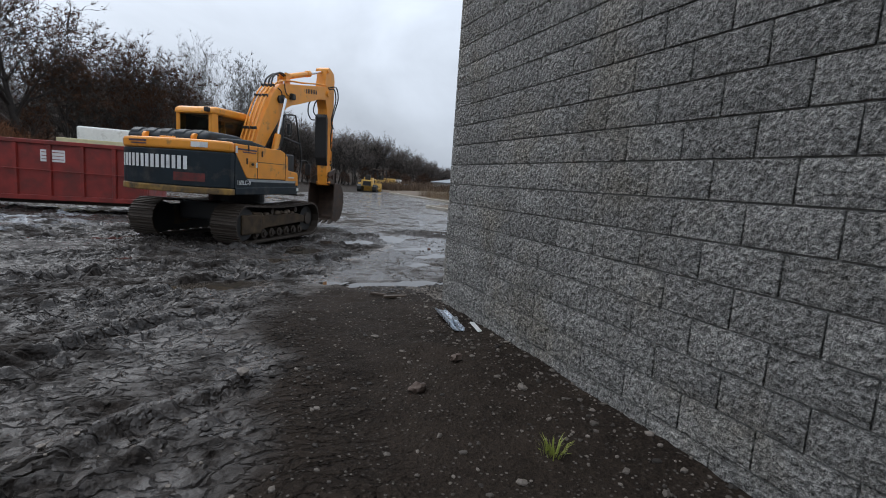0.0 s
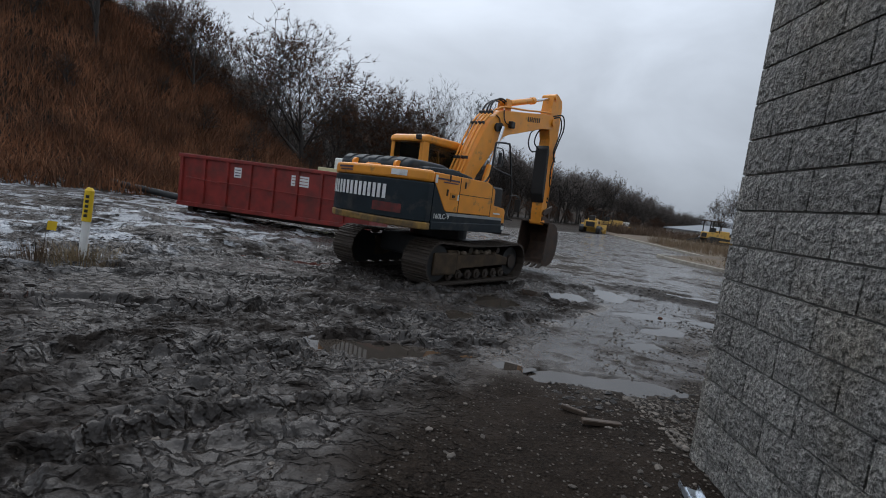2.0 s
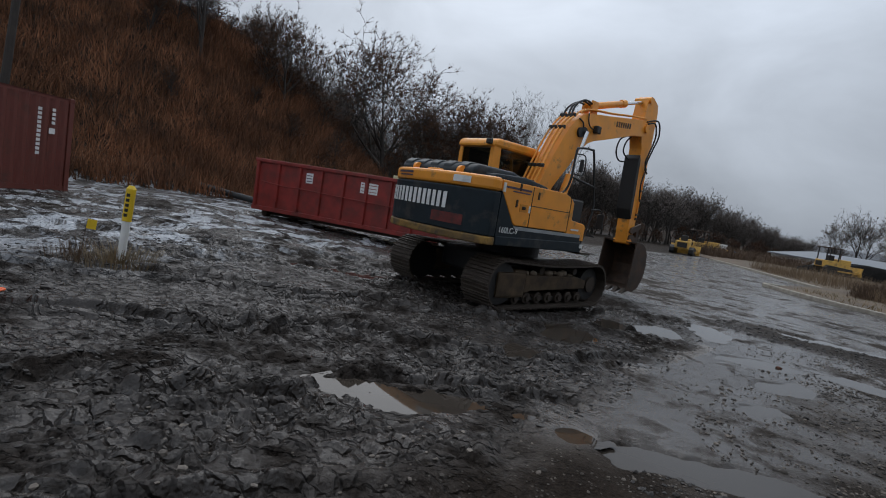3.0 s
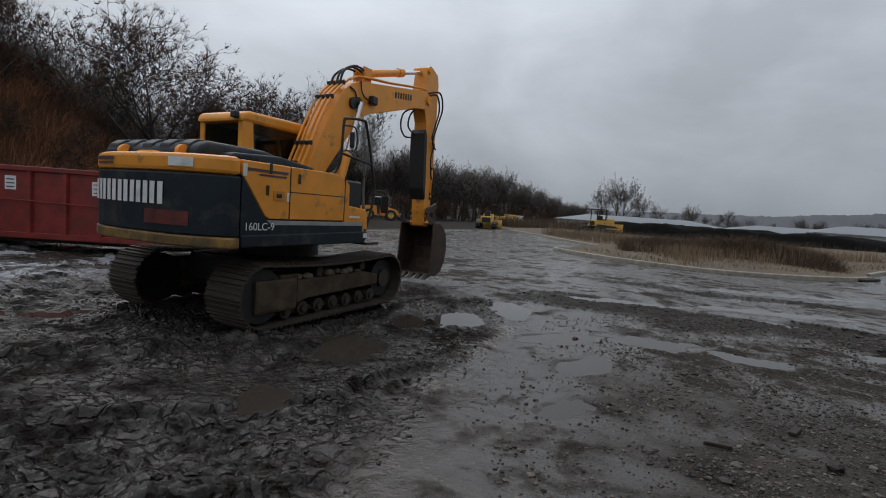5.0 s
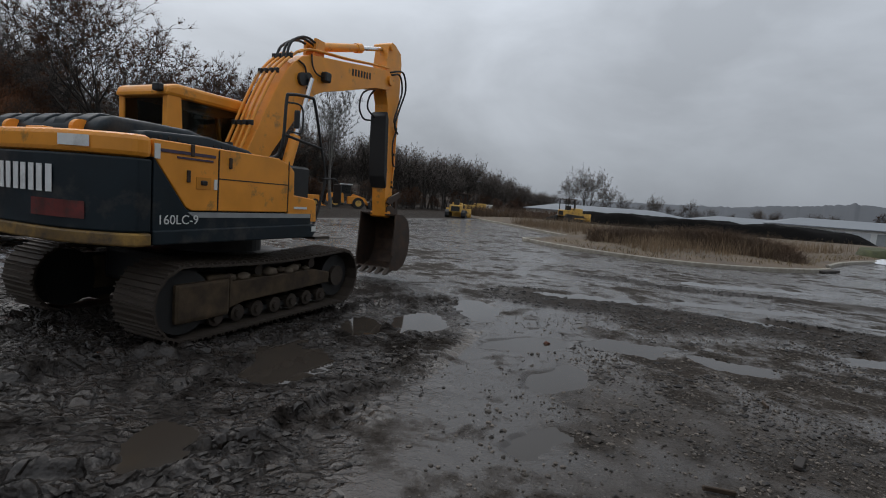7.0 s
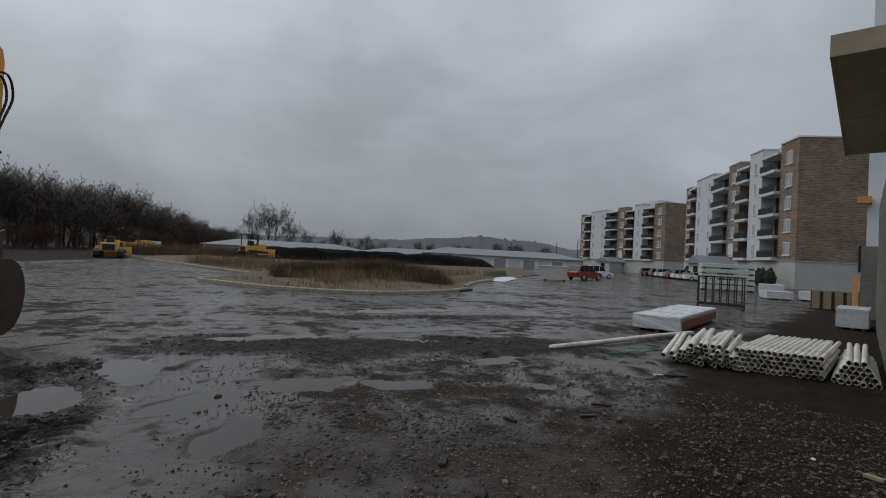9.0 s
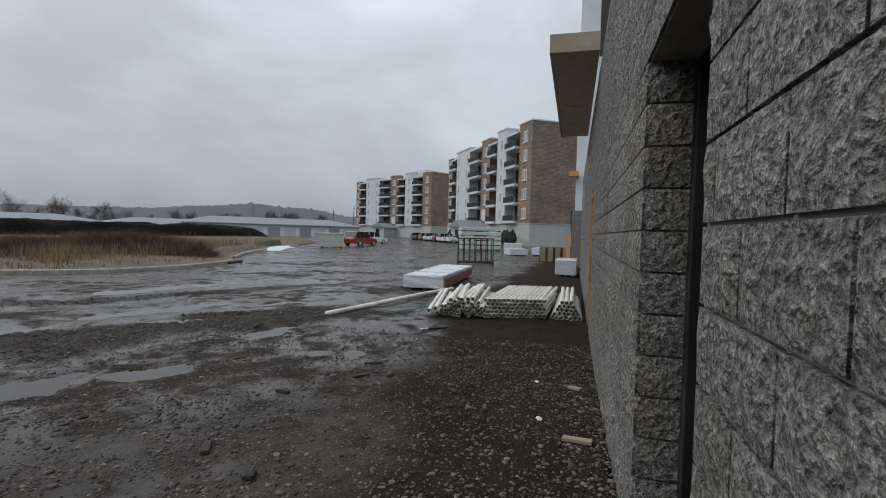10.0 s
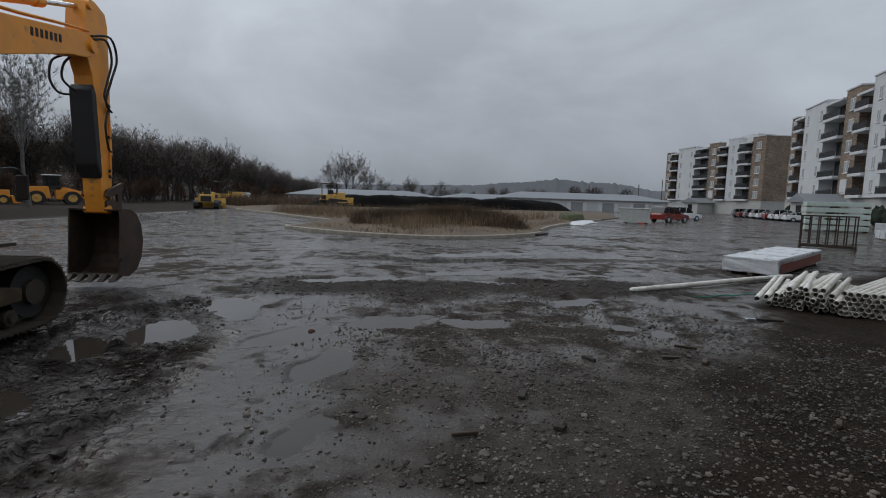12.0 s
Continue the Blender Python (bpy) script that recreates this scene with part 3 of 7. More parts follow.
def ground_z(x, y, fine=True):
    """Height of the ground with its ruts, plates, clods and puddle hollows, which fade out 40 m off."""
    x, y = np.asarray(x, float), np.asarray(y, float)
    shape = x.shape
    x, y = x.ravel(), y.ravel()
    z = base_z(x, y)
    on = np.hypot(x - 2, y - 7) < 40
    if on.any():
        z[on] = near_z(x[on], y[on], fine)
    return z.reshape(shape)


def near_z(x, y, fine):
    b0 = base_z(x, y)
    z = b0.copy()
    near = 1 - sstep(16, 40, np.hypot(x - 2, y - 7))
    z = z + near * 0.06 * (fbm(x, y, 2.4, 3, 2) - 0.5)
    if fine:
        soil, silt = soil_mask(x, y), silt_mask(x, y)
        mud = (1 - sstep(-0.3, 0.5, mud_side(x, y))) * sstep(-20, -8, x) * (1 - soil)
        u, v = x * 0.9 + y * 0.42, -x * 0.42 + y * 0.9
        w, w2 = fbm(x, y, 0.7, 3, 5), fbm(x + 31, y, 0.7, 3, 6)
        torn = sstep(0.42, 0.6, fbm(x * 0.9 + y * 0.42, (y * 0.9 - x * 0.42) * 2.2, 1.7, 3, 7))
        pl = plates(u + 0.3 * w, (v + 0.3 * w2) * 1.7, 0.19, 1)
        rough = fbm(x, y, 0.15, 4, 4) - 0.5
        z = z + near * mud * ((0.016 + 0.012 * torn) * (pl - 0.8) + (0.012 + 0.075 * torn) * rough)
        clod = clod_band(x, y)
        z = z + near * (1 - mud) * (1 - 0.5 * silt) * ((0.025 + 0.05 * clod) * rough + 0.03 * (fbm(x, y, 0.6, 4, 8) - 0.5)) + near * clod * 0.035
        rut = np.abs(((v + 2.2 * (fbm(x, y, 3.0, 3, 10) - 0.5)) % 1.7) - 0.85)
        z = z + near * mud * (0.055 * sstep(0.1, 0.2, rut) * (1 - sstep(0.2, 0.34, rut)) * (0.4 + 1.2 * (rough + 0.5)) - 0.035 * (1 - sstep(0.06, 0.18, rut)))
        z = z + near * (1 - soil) * tread_prints(x, y)
        # heel marks and loose heaps in the soil by the wall
        for hx, hy, ha, hb in ((-0.1, 2.6, 0.7, 0.4), (1.3, 5.75, 0.7, 0.25), (0.55, 3.4, 0.5, 0.35)):
            z = z + near * 0.08 * (1 - sstep(0.2, 1.0, np.hypot((x - hx) / ha, (y - hy) / hb))) * (fbm(x, y, 0.3, 3, 3) - 0.25)
        z = z + near * soil * 0.05 * (fbm(x, y, 0.35, 4, 5) - 0.5)
    for p in PUDDLES:
        reach = 2.6 * p[2] + 0.3
        on = (np.abs(x - p[0]) < reach) & (np.abs(y - p[1]) < reach)
        if not on.any():
            continue
        r, zi = puddle_r(x[on], y[on], p), z[on]
        lev = puddle_level(p)
        k = 1 - sstep(0.7, 1.15, r)
        zi = zi * (1 - k) + k * (lev - 0.3 * p[5] + 0.22 * (zi - b0[on]))
        z[on] = np.where((r > 1.08) & (r < 1.75), np.maximum(zi, lev + 0.004), zi)
    return z


def graded(lo, hi, step, far_lo, far_hi, grow=1.09):
    a = list(np.arange(lo, hi, step))
    s, p = step, a[-1]
    while p < far_hi:
        s *= grow
        p += s
        a.append(p)
    s, p = step, a[0]
    front = []
    while p > far_lo:
        s *= grow
        p -= s
        front.append(p)
    return np.array(front[::-1] + a)


def make_ground():
    xs, ys = graded(-3.0, 6.6, 0.021, -1500, 1500, 1.032), graded(1.6, 11.4, 0.021, -1500, 1500, 1.032)
    X, Y = np.meshgrid(xs, ys)
    Z = ground_z(X, Y)
    far = sstep(160, 400, np.hypot(X, Y))
    Z = Z * (1 - far) - 0.13 * far
    nx, ny = len(xs), len(ys)
    co = np.stack([X, Y, Z], -1).reshape(-1, 3)
    i = np.arange(nx * ny).reshape(ny, nx)
    faces = np.stack([i[:-1, :-1], i[:-1, 1:], i[1:, 1:], i[1:, :-1]], -1).reshape(-1, 4)
    me = bpy.data.meshes.new("ground")
    me.vertices.add(len(co))
    me.vertices.foreach_set("co", co.ravel())
    me.loops.add(faces.size)
    me.loops.foreach_set("vertex_index", faces.ravel().astype(np.int32))
    me.polygons.add(len(faces))
    me.polygons.foreach_set("loop_start", np.arange(0, faces.size, 4, dtype=np.int32))
    me.update(calc_edges=True)
    me.shade_smooth()
    # cover: gravel, wetness, brown soil
    x, y = X.ravel(), Y.ravel()
    n = fbm(x, y, 1.6, 4, 6) - 0.5
    side = mud_side(x, y)
    gravel = sstep(-0.2, 0.7, side)
    soil = soil_mask(x, y)
    soil = np.maximum(soil, sstep(0.5, 4, (-x * 0.80 + y * 0.60) - 21.0))
    clod = clod_band(x, y)
    silt = silt_mask(x, y)
    open_yard = sstep(9.5, 13.5, x * 0.5 + y + 2.0 * n)
    wet = (1 - soil) * np.maximum(np.maximum(open_yard * gravel, silt), 0.76 - 0.56 * gravel) * (1 - 0.9 * clod)
    e = (-x * 0.80 + y * 0.60) - 22.5
    snow = np.clip(sstep(-15.5, -11, e) * (1 - sstep(1.0, 3.5, e)) * sstep(-2.5, -5.0, x), 0, 1)
    at = me.color_attributes.new("cover", "FLOAT_COLOR", "POINT")
    at.data.foreach_set("color", np.stack([gravel, wet, soil, snow], -1).astype(np.float32).ravel())
    at = me.color_attributes.new("silt", "FLOAT_COLOR", "POINT")
    at.data.foreach_set("color", np.stack([silt, clod, 1 - gravel, np.ones_like(silt)], -1).astype(np.float32).ravel())
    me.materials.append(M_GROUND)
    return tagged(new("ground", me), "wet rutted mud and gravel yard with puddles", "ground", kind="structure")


make_ground()
for p in PUDDLES:
    R = 1.45 * max(p[2], p[3])
    n = 72
    gx, gy = np.meshgrid(np.linspace(p[0] - R, p[0] + R, n), np.linspace(p[1] - R, p[1] + R, n))
    inside = puddle_r(gx, gy, p) < 1.32
    bm = bmesh.new()
    vs = {}
    for i in range(n - 1):
        for j in range(n - 1):
            if inside[i, j]:
                q = []
                for a, b in ((i, j), (i, j + 1), (i + 1, j + 1), (i + 1, j)):
                    if (a, b) not in vs:
                        vs[a, b] = bm.verts.new((gx[a, b] - p[0], gy[a, b] - p[1], 0))
                    q.append(vs[a, b])
                bm.faces.new(q)
    w = part("puddle", bm, M_WATER, m=pose(p[0], p[1], puddle_level(p)))
    tagged(w, "shallow muddy puddle reflecting the grey sky", "puddle", "puddles in the mud", "structure")

# ---- the block building ----
COURSE, BLOCK = 0.2065, 0.412
WALL_Z0, WALL_TOP = -0.14, 4.6
NORTH_TURN = 1.25
DOOR_X0, DOOR_X1, DOOR_TOP = 1.13, 2.32, 2.54     # along the north wall from the corner
T = 0.32
NORTH = Matrix.Translation((WX, WY, 0)) @ pose(0, 0, 0, 0, 0, NORTH_TURN)

WALL_WEST = tagged(part("wall_west", newbox(WX + 0.007, WX + T, -7.0, WY - 0.008, WALL_Z0 - 0.3, WALL_TOP), M_MORTAR), "grey split-face concrete block wall", "wall", kind="structure")
bm = bmesh.new()
D2 = (9.0, 10.1, 2.5)
for x0, x1, z0, z1 in ((T, DOOR_X0 + 0.014, WALL_Z0 - 0.3, WALL_TOP), (DOOR_X0 + 0.014, DOOR_X1 + 0.014, DOOR_TOP, WALL_TOP), (DOOR_X1 + 0.014, D2[0], WALL_Z0 - 0.3, WALL_TOP), (D2[0], D2[1], D2[2], WALL_TOP), (D2[1], 24.0, WALL_Z0 - 0.3, WALL_TOP)):
    box(bm, x0, x1, -T, -0.007, z0, z1)
WALL_NORTH = tagged(part("wall_north", bm, M_MORTAR), "grey split-face concrete block wall with door openings", "wall", kind="structure")
WALL_NORTH.data.transform(NORTH)
# the rest of the shell, dark inside
tagged(part("wall_south", newbox(WX + T, 26.0, -7.0, -6.7, -0.4, WALL_TOP), M_MORTAR), "plain grey block wall", "wall", kind="structure")
tagged(part("wall_east", newbox(25.9, 26.2, -7.0, 5.2, -0.4, WALL_TOP), M_MORTAR), "plain grey block wall", "wall", kind="structure")
tagged(part("ceiling", newbox(WX + 0.05, 26.0, -6.9, 5.0, WALL_TOP + 0.004, WALL_TOP + 0.3), M_MORTAR), "flat concrete roof slab", "ceiling", kind="structure")
tagged(part("floor", newbox(WX + T, 25.9, -6.7, 4.76, -0.3, -0.02), M_MORTAR), "bare concrete floor in a dark interior", "floor", kind="structure")
# unfinished door lining set back in the opening
bm = newbox(DOOR_X1 - 0.05, DOOR_X1 - 0.012, -T, -0.215, -0.1, DOOR_TOP)
box(bm, DOOR_X0 + 0.02, DOOR_X1 - 0.05, -T, -0.215, DOOR_TOP - 0.05, DOOR_TOP - 0.004)
ob = tagged(part("trim", bm, M_BLACK), "dark metal door frame in the block opening", "door frame", kind="structure")
ob.data.transform(NORTH)
# new timber frame in the second opening
bm = newbox(D2[0] + 0.004, D2[0] + 0.06, -0.2, 0.02, -0.1, D2[2] - 0.004)
box(bm, D2[1] - 0.06, D2[1] - 0.004, -0.2, 0.02, -0.1, D2[2] - 0.004)
box(bm, D2[0] + 0.06, D2[1] - 0.06, -0.2, 0.02, D2[2] - 0.06, D2[2] - 0.004)
ob = tagged(part("door_1", bm, M_WOOD), "new orange timber door frame in a block wall", "door frame", kind="structure")
ob.data.transform(NORTH)
ob2 = part("door_leaf", newbox(D2[0] + 0.07, D2[1] - 0.07, -0.16, -0.11, -0.08, D2[2] - 0.07), M_PLY, ob)
ob2.data.transform(NORTH)
ob2 = part("backing_board", newbox(D2[0] - 0.06, D2[0] + 0.05, 0.024, 0.055, 0.75, 1.35), M_WOOD, ob, "reddish board nailed to the frame")
ob2.data.transform(NORTH)


# canopy over the wall
def canopy():
    c = thing("door_canopy", "unfinished plywood canopy on the block wall", "canopy", NORTH @ pose(7.9, 0.035, 4.65))
    for k in range(4):
        part("soffit_board", newbox(1.75 * k + 0.006, 1.75 * (k + 1) - 0.006, 0.0, 0.74, 0.0 + 0.003 * (k % 2), 0.02), M_PLY, c)
    part("fascia", newbox(0.0, 7.0, 0.74, 0.78, -0.03, 0.27, 0.004), M_PLY, c)
    part("end_board", newbox(-0.04, 0.0, 0.0, 0.78, -0.03, 0.27, 0.004), M_PLY, c)
    part("deck", newbox(0.0, 7.0, 0.0, 0.74, 0.25, 0.27), M_PLY, c)


canopy()


# ---- excavator ----
def on_track(s, c0, c1, r, zc):
    straight = c1 - c0
    arc = math.pi * r
    if s < straight:
        return c0 + s, zc - r, 0.0
    s -= straight
    if s < arc:
        a = s / r
        return c1 + r * math.sin(a), zc - r * math.cos(a), a
    s -= arc
    if s < straight:
        return c1 - s, zc + r, math.pi
    s -= straight
    a = s / r
    return c0 - r * math.sin(a), zc + r * math.cos(a), math.pi + a


def excavator():
    e = thing("excavator", "yellow and dark grey crawler excavator, muddy, parked on mud", "excavator", pose(0.147, 12.876, -0.03, 0, 0, -36))
    c0, c1, r, zc = -1.6, 1.04, 0.385, 0.42
    # one grouser shoe
    bm = newbox(-0.3, 0.3, -0.088, 0.088, -0.012, 0.012)
    for y in (-0.07, 0.0, 0.07):
        prism(bm, [(y - 0.012, -0.012), (y + 0.012, -0.012), (y + 0.006, -0.036), (y - 0.006, -0.036)], -0.3, 0.3)
    first = None
    for s in (-1, 1):
        side = part("track", newbox(s * 0.995 - 0.12, s * 0.995 + 0.12, c0 - 0.05, c1 + 0.05, zc - 0.30, zc - 0.24), M_BLACK, e, "muddy steel crawler track")
        total = 2 * (c1 - c0) + 2 * math.pi * r
        n = 45
        for k in range(n):
            y, z, a = on_track(total * k / n, c0, c1, r, zc)
            sag = -0.05 * math.sin(math.pi * (y - c0) / (c1 - c0)) if a == math.pi else 0.0
            m = pose(s * 0.995, y, z + sag, math.degrees(a), 0, 0)
            if first is None:
                shoe = part("track_shoe", bm, M_STEEL, side, m=m)
                first = shoe.data
            else:
                shoe = new("track_shoe", first)
                shoe.parent, shoe.matrix_basis = side, m
        x0, x1 = (s * 0.995 - 0.22, s * 0.995 + 0.22)
        xo = s * 1.23
        frame_bm = prism(bmesh.new(), [(-1.3, 0.24), (-1.3, 0.66), (-1.0, 0.66), (-0.95, 0.57), (0.5, 0.57), (0.85, 0.5), (0.85, 0.34), (-0.8, 0.3), (-1.05, 0.24)], min(s * 0.8, xo - s * 0.03), max(s * 0.8, xo - s * 0.03), bevel=0.02)
        part("track_frame", frame_bm, M_FRAMEMUD, e, "mud-caked yellow-brown track frame")
        cover = newbox(min(xo, xo - s * 0.05), max(xo, xo - s * 0.05), -1.72, -1.02, 0.2, 0.62, 0.04, 2)
        part("final_drive_cover", cover, M_FRAMEMUD, e)
        part("inner_plate", prism(bmesh.new(), [(c0 - 0.2, 0.14), (c0 - 0.31, 0.3), (c0 - 0.31, 0.54), (c0 - 0.2, 0.7), (c1 + 0.2, 0.68), (c1 + 0.3, 0.5), (c1 + 0.3, 0.3), (c1 + 0.2, 0.14)], s * 0.86 - 0.04, s * 0.86 + 0.04), M_BLACK, e)
        part("sprocket", newcyl((s * 0.8, c0, zc), (s * 1.19, c0, zc), 0.34, seg=24), M_BLACK, e)
        part("idler", newcyl((s * 0.85, c1, zc), (s * 1.14, c1, zc), 0.31, seg=24), M_BLACK, e)
        part("idler_hub", newcyl((s * 0.85, c1, zc), (s * 1.2, c1, zc), 0.15, seg=20), M_STEEL, e)
        for k in range(7):
            y = -1.15 + k * 0.31
            bmr = newcyl((s * 0.83, y, 0.17), (s * 1.16, y, 0.17), 0.1, seg=14)
            cyl(bmr, (s * 1.15, y, 0.17), (s * 1.2, y, 0.17), 0.055, seg=10)
            part("track_roller", bmr, M_STEEL, e)
        for y in (-0.55, 0.45):
            part("carrier_roller", newcyl((s * 0.9, y, 0.66), (s * 1.18, y, 0.66), 0.065, seg=14), M_STEEL, e)
        bmm = bmesh.new()
        for k in range(14):
            y = -0.9 + k * 0.11 + random.uniform(-0.03, 0.03)
            bmesh.ops.create_icosphere(bmm, subdivisions=1, radius=random.uniform(0.05, 0.1), matrix=Matrix.Translation((s * random.uniform(0.95, 1.16), y, random.uniform(0.56, 0.63))) @ Matrix.Diagonal((1, 1.3, 0.7, 1)))
        tagged(part("mud_cake", bmm, M_MUDCAKE, e, "lumps of dried mud on the track frame", True), kind="stuff")
    part("centre_frame", newbox(-0.75, 0.75, -1.2, 0.6, 0.38, 0.8, 0.06, 2), M_BLACK, e)
    part("slew_ring", newcyl((0, -0.2, 0.78), (0, -0.2, 1.02), 0.62, seg=40), M_BLACK, e)
    # counterweight: rounded rear, dark with a yellow cap
    def rear(z0, z1, grow=0.0, front=-2.0, top_r=0.0):
        pts = []
        for k in range(25):
            a = -1 + 2 * k / 24
            x = a * (1.245 + grow)
            y = -2.47 - grow + 0.33 * abs(a) ** 3.2
            pts.append((x, y))
        pts += [(1.245 + grow, front), (-1.245 - grow, front)]
        return prism(bmesh.new(), pts, z0, z1, "z", 0.02 if top_r == 0 else top_r)
    part("counterweight", rear(1.16, 1.845), M_GREYGREEN, e, "dark blue-grey counterweight with scraped paint")
    part("counterweight_foot", rear(1.03, 1.155, 0.012), M_FOOT, e, "scuffed yellow and rust lower edge")
    part("counterweight_cap", rear(1.85, 2.06, 0.006, -2.0, 0.05), M_YELLOW, e, smooth=False)
    for x in (-0.62, 0.5):
        bme = newcyl((x - 0.03, -2.2, 2.09), (x + 0.03, -2.2, 2.09), 0.085, seg=18)
        cyl(bme, (x - 0.034, -2.2, 2.1), (x + 0.034, -2.2, 2.1), 0.035, seg=12)
        part("lifting_eye", bme, M_YELLOW, e)
    part("filler_cap", newbox(-0.25, 0.05, -2.28, -2.15, 2.06, 2.1, 0.02, 2), M_YELLOW, e)
    # maker's name: plain white strokes on the rear
    def on_rear(x):
        return -2.474 - 0.004 + 0.33 * abs(x / 1.245) ** 3.2
    for k in range(7):
        for dx, w in ((0.0, 0.075), (0.125, 0.075)):
            x = -1.12 + k * 0.243 + dx
            bmq = bmesh.new()
            vs = [bmq.verts.new((xx, on_rear(xx) - d, z)) for d in (0.0, 0.006) for xx, z in ((x, 1.48), (x + w, 1.48), (x + w, 1.73), (x, 1.73))]
            for f in ((0, 1, 2, 3), (4, 5, 6, 7), (0, 1, 5, 4), (1, 2, 6, 5), (2, 3, 7, 6), (3, 0, 4, 7)):
                bmq.faces.new([vs[i] for i in f])
            part("letter_stroke", bmq, M_WHITE, e)
    for x, w, z, h, mm, lab in ((0.62, 0.3, 1.91, 0.1, M_WHITE, "white warning sticker"), (-0.85, 0.5, 1.965, 0.035, M_BLUEINK, "blue printed line"), (-0.78, 0.42, 1.915, 0.025, M_BLUEINK, "blue printed line"), (-1.19, 0.06, 1.9, 0.12, M_WHITE, "white reflector"), (0.25, 0.62, 1.26, 0.16, M_REFLECT, "dull red reflective band")):
        bmq = bmesh.new()
        n = 6
        g = 0.014 if z > 1.85 else 0.0
        a = [[bmq.verts.new((x + w * i / n, on_rear(min(1.24, max(-1.24, x + w * i / n))) - g, z + h * j)) for i in range(n + 1)] for j in (0, 1)]
        for i in range(n):
            bmq.faces.new((a[0][i], a[0][i + 1], a[1][i + 1], a[1][i]))
        part("sticker", bmq, mm, e, lab)
    # house: right side panels
    part("house_core", newbox(-1.2, 1.2, -1.99, 0.3, 1.06, 1.98, 0.03), M_BLACK, e)
    yel = [(-1.99, 1.9), (-1.99, 2.03), (-0.3, 2.03), (-0.17, 1.96), (-0.12, 1.9), (-0.12, 1.36), (-1.5, 1.36), (-1.6, 1.4)]
    part("rear_side_door", prism(bmesh.new(), [(-1.99, 1.88), (-1.99, 2.04), (-1.255, 2.04), (-1.255, 1.375), (-1.57, 1.375), (-1.64, 1.41)], 1.18, 1.245, bevel=0.012), M_YELLOW, e)
    part("front_side_door", prism(bmesh.new(), [(-1.245, 2.04), (-0.36, 2.04), (-0.2, 1.99), (-0.17, 1.9), (-0.17, 1.375), (-1.245, 1.375)], 1.18, 1.245, bevel=0.012), M_YELLOW, e)
    part("tank_panel", prism(bmesh.new(), [(-0.16, 1.98), (-0.06, 1.9), (-0.05, 1.6), (0.36, 1.56), (0.4, 1.5), (0.42, 1.25), (-0.16, 1.25)], 0.5, 1.245, bevel=0.015), M_YELLOW, e)
    part("side_skirt", prism(bmesh.new(), [(-1.99, 1.05), (-1.99, 1.87), (-1.64, 1.395), (-1.57, 1.36), (-1.245, 1.36), (0.3, 1.36), (0.3, 1.05)], 1.18, 1.246, bevel=0.006), M_GREYGREEN, e)
    part("lower_sill", prism(bmesh.new(), [(-1.99, 1.04), (-1.99, 1.18), (0.36, 1.22), (0.42, 1.14), (0.34, 1.04)], 1.15, 1.262, bevel=0.015), M_GREYGREEN, e)
    part("silver_stripe", prism(bmesh.new(), [(-1.54, 1.305), (-1.62, 1.36), (0.28, 1.36), (0.28, 1.305)], 1.2, 1.251), M_STRIPE, e)
    for y0, y1, z0, z1, mm, lab in ((-1.93, -1.3, 1.93, 1.96, M_BLUEINK, "blue printed line"), (-1.75, -1.33, 1.885, 1.905, M_BLUEINK, "blue printed line"), (-1.53, -1.35, 1.6, 1.72, M_ORSTICK, "orange latch sticker"), (-1.31, -1.27, 1.6, 1.71, M_WHITE, "white sticker"), (-0.05, 0.2, 1.42, 1.45, M_WHITE, "white printed line"), (0.3, 0.39, 1.12, 1.19, M_WHITE, "white sticker"), (-1.985, -1.93, 1.86, 2.0, M_WHITE, "torn white reflector")):
        part("sticker", newbox(1.24, 1.253 if z0 > 1.25 else 1.27, y0, y1, z0, z1), mm, e, lab)
    part("door_latch", newbox(1.24, 1.27, -1.48, -1.4, 1.64, 1.69, 0.01), M_BLACK, e)
    for y, z in ((-1.62, 1.72), (-1.58, 1.98), (-1.1, 1.9)):
        part("hinge", newbox(1.24, 1.262, y - 0.02, y + 0.02, z - 0.06, z + 0.06, 0.006), M_RUST, e)
    for y in (-1.25, -0.17):
        part("panel_gap", newbox(1.238, 1.247, y - 0.006, y + 0.006, 1.38, 2.02), M_BLACK, e)
    part("panel_gap", newbox(1.238, 1.247, -1.24, -0.18, 1.715, 1.727), M_BLACK, e)
    # model number
    cu = bpy.data.curves.new("model_number", "FONT")
    cu.body, cu.size, cu.extrude = "160LC-9", 0.13, 0.002
    ob = new("model_number", cu)
    dg = bpy.context.evaluated_depsgraph_get()
    me = bpy.data.meshes.new_from_object(ob.evaluated_get(dg))
    bpy.data.objects.remove(ob)
    me.materials.append(M_WHITE)
    ob = new("model_number", me)
    ob.parent, ob.matrix_basis = e, pose(1.252, -1.95, 1.24, 90, 0, 90)
    # engine hood: low dark dome with ribs
    hood = bmesh.new()
    prism(hood, [(-2.2, 2.04), (-2.17, 2.16), (-2.05, 2.24), (-1.2, 2.24), (-0.95, 2.18), (-0.8, 2.04)], -1.1, 0.75, bevel=0.05)
    part("engine_hood", hood, M_GREYGREEN, e, "dark grey ribbed engine hood", True)
    for x in (-0.95, -0.6, -0.25, 0.1, 0.45):
        part("hood_rib", prism(bmesh.new(), [(-2.18, 2.1), (-2.15, 2.2), (-2.05, 2.262), (-1.3, 2.262), (-1.2, 2.2)], x - 0.11, x + 0.11, bevel=0.02), M_GREYGREEN, e)
    prism_side = prism(bmesh.new(), [(-1.95, 2.03), (-1.9, 2.13), (-1.2, 2.17), (-0.6, 2.1), (-0.45, 2.03)], 0.7, 1.0, bevel=0.03)
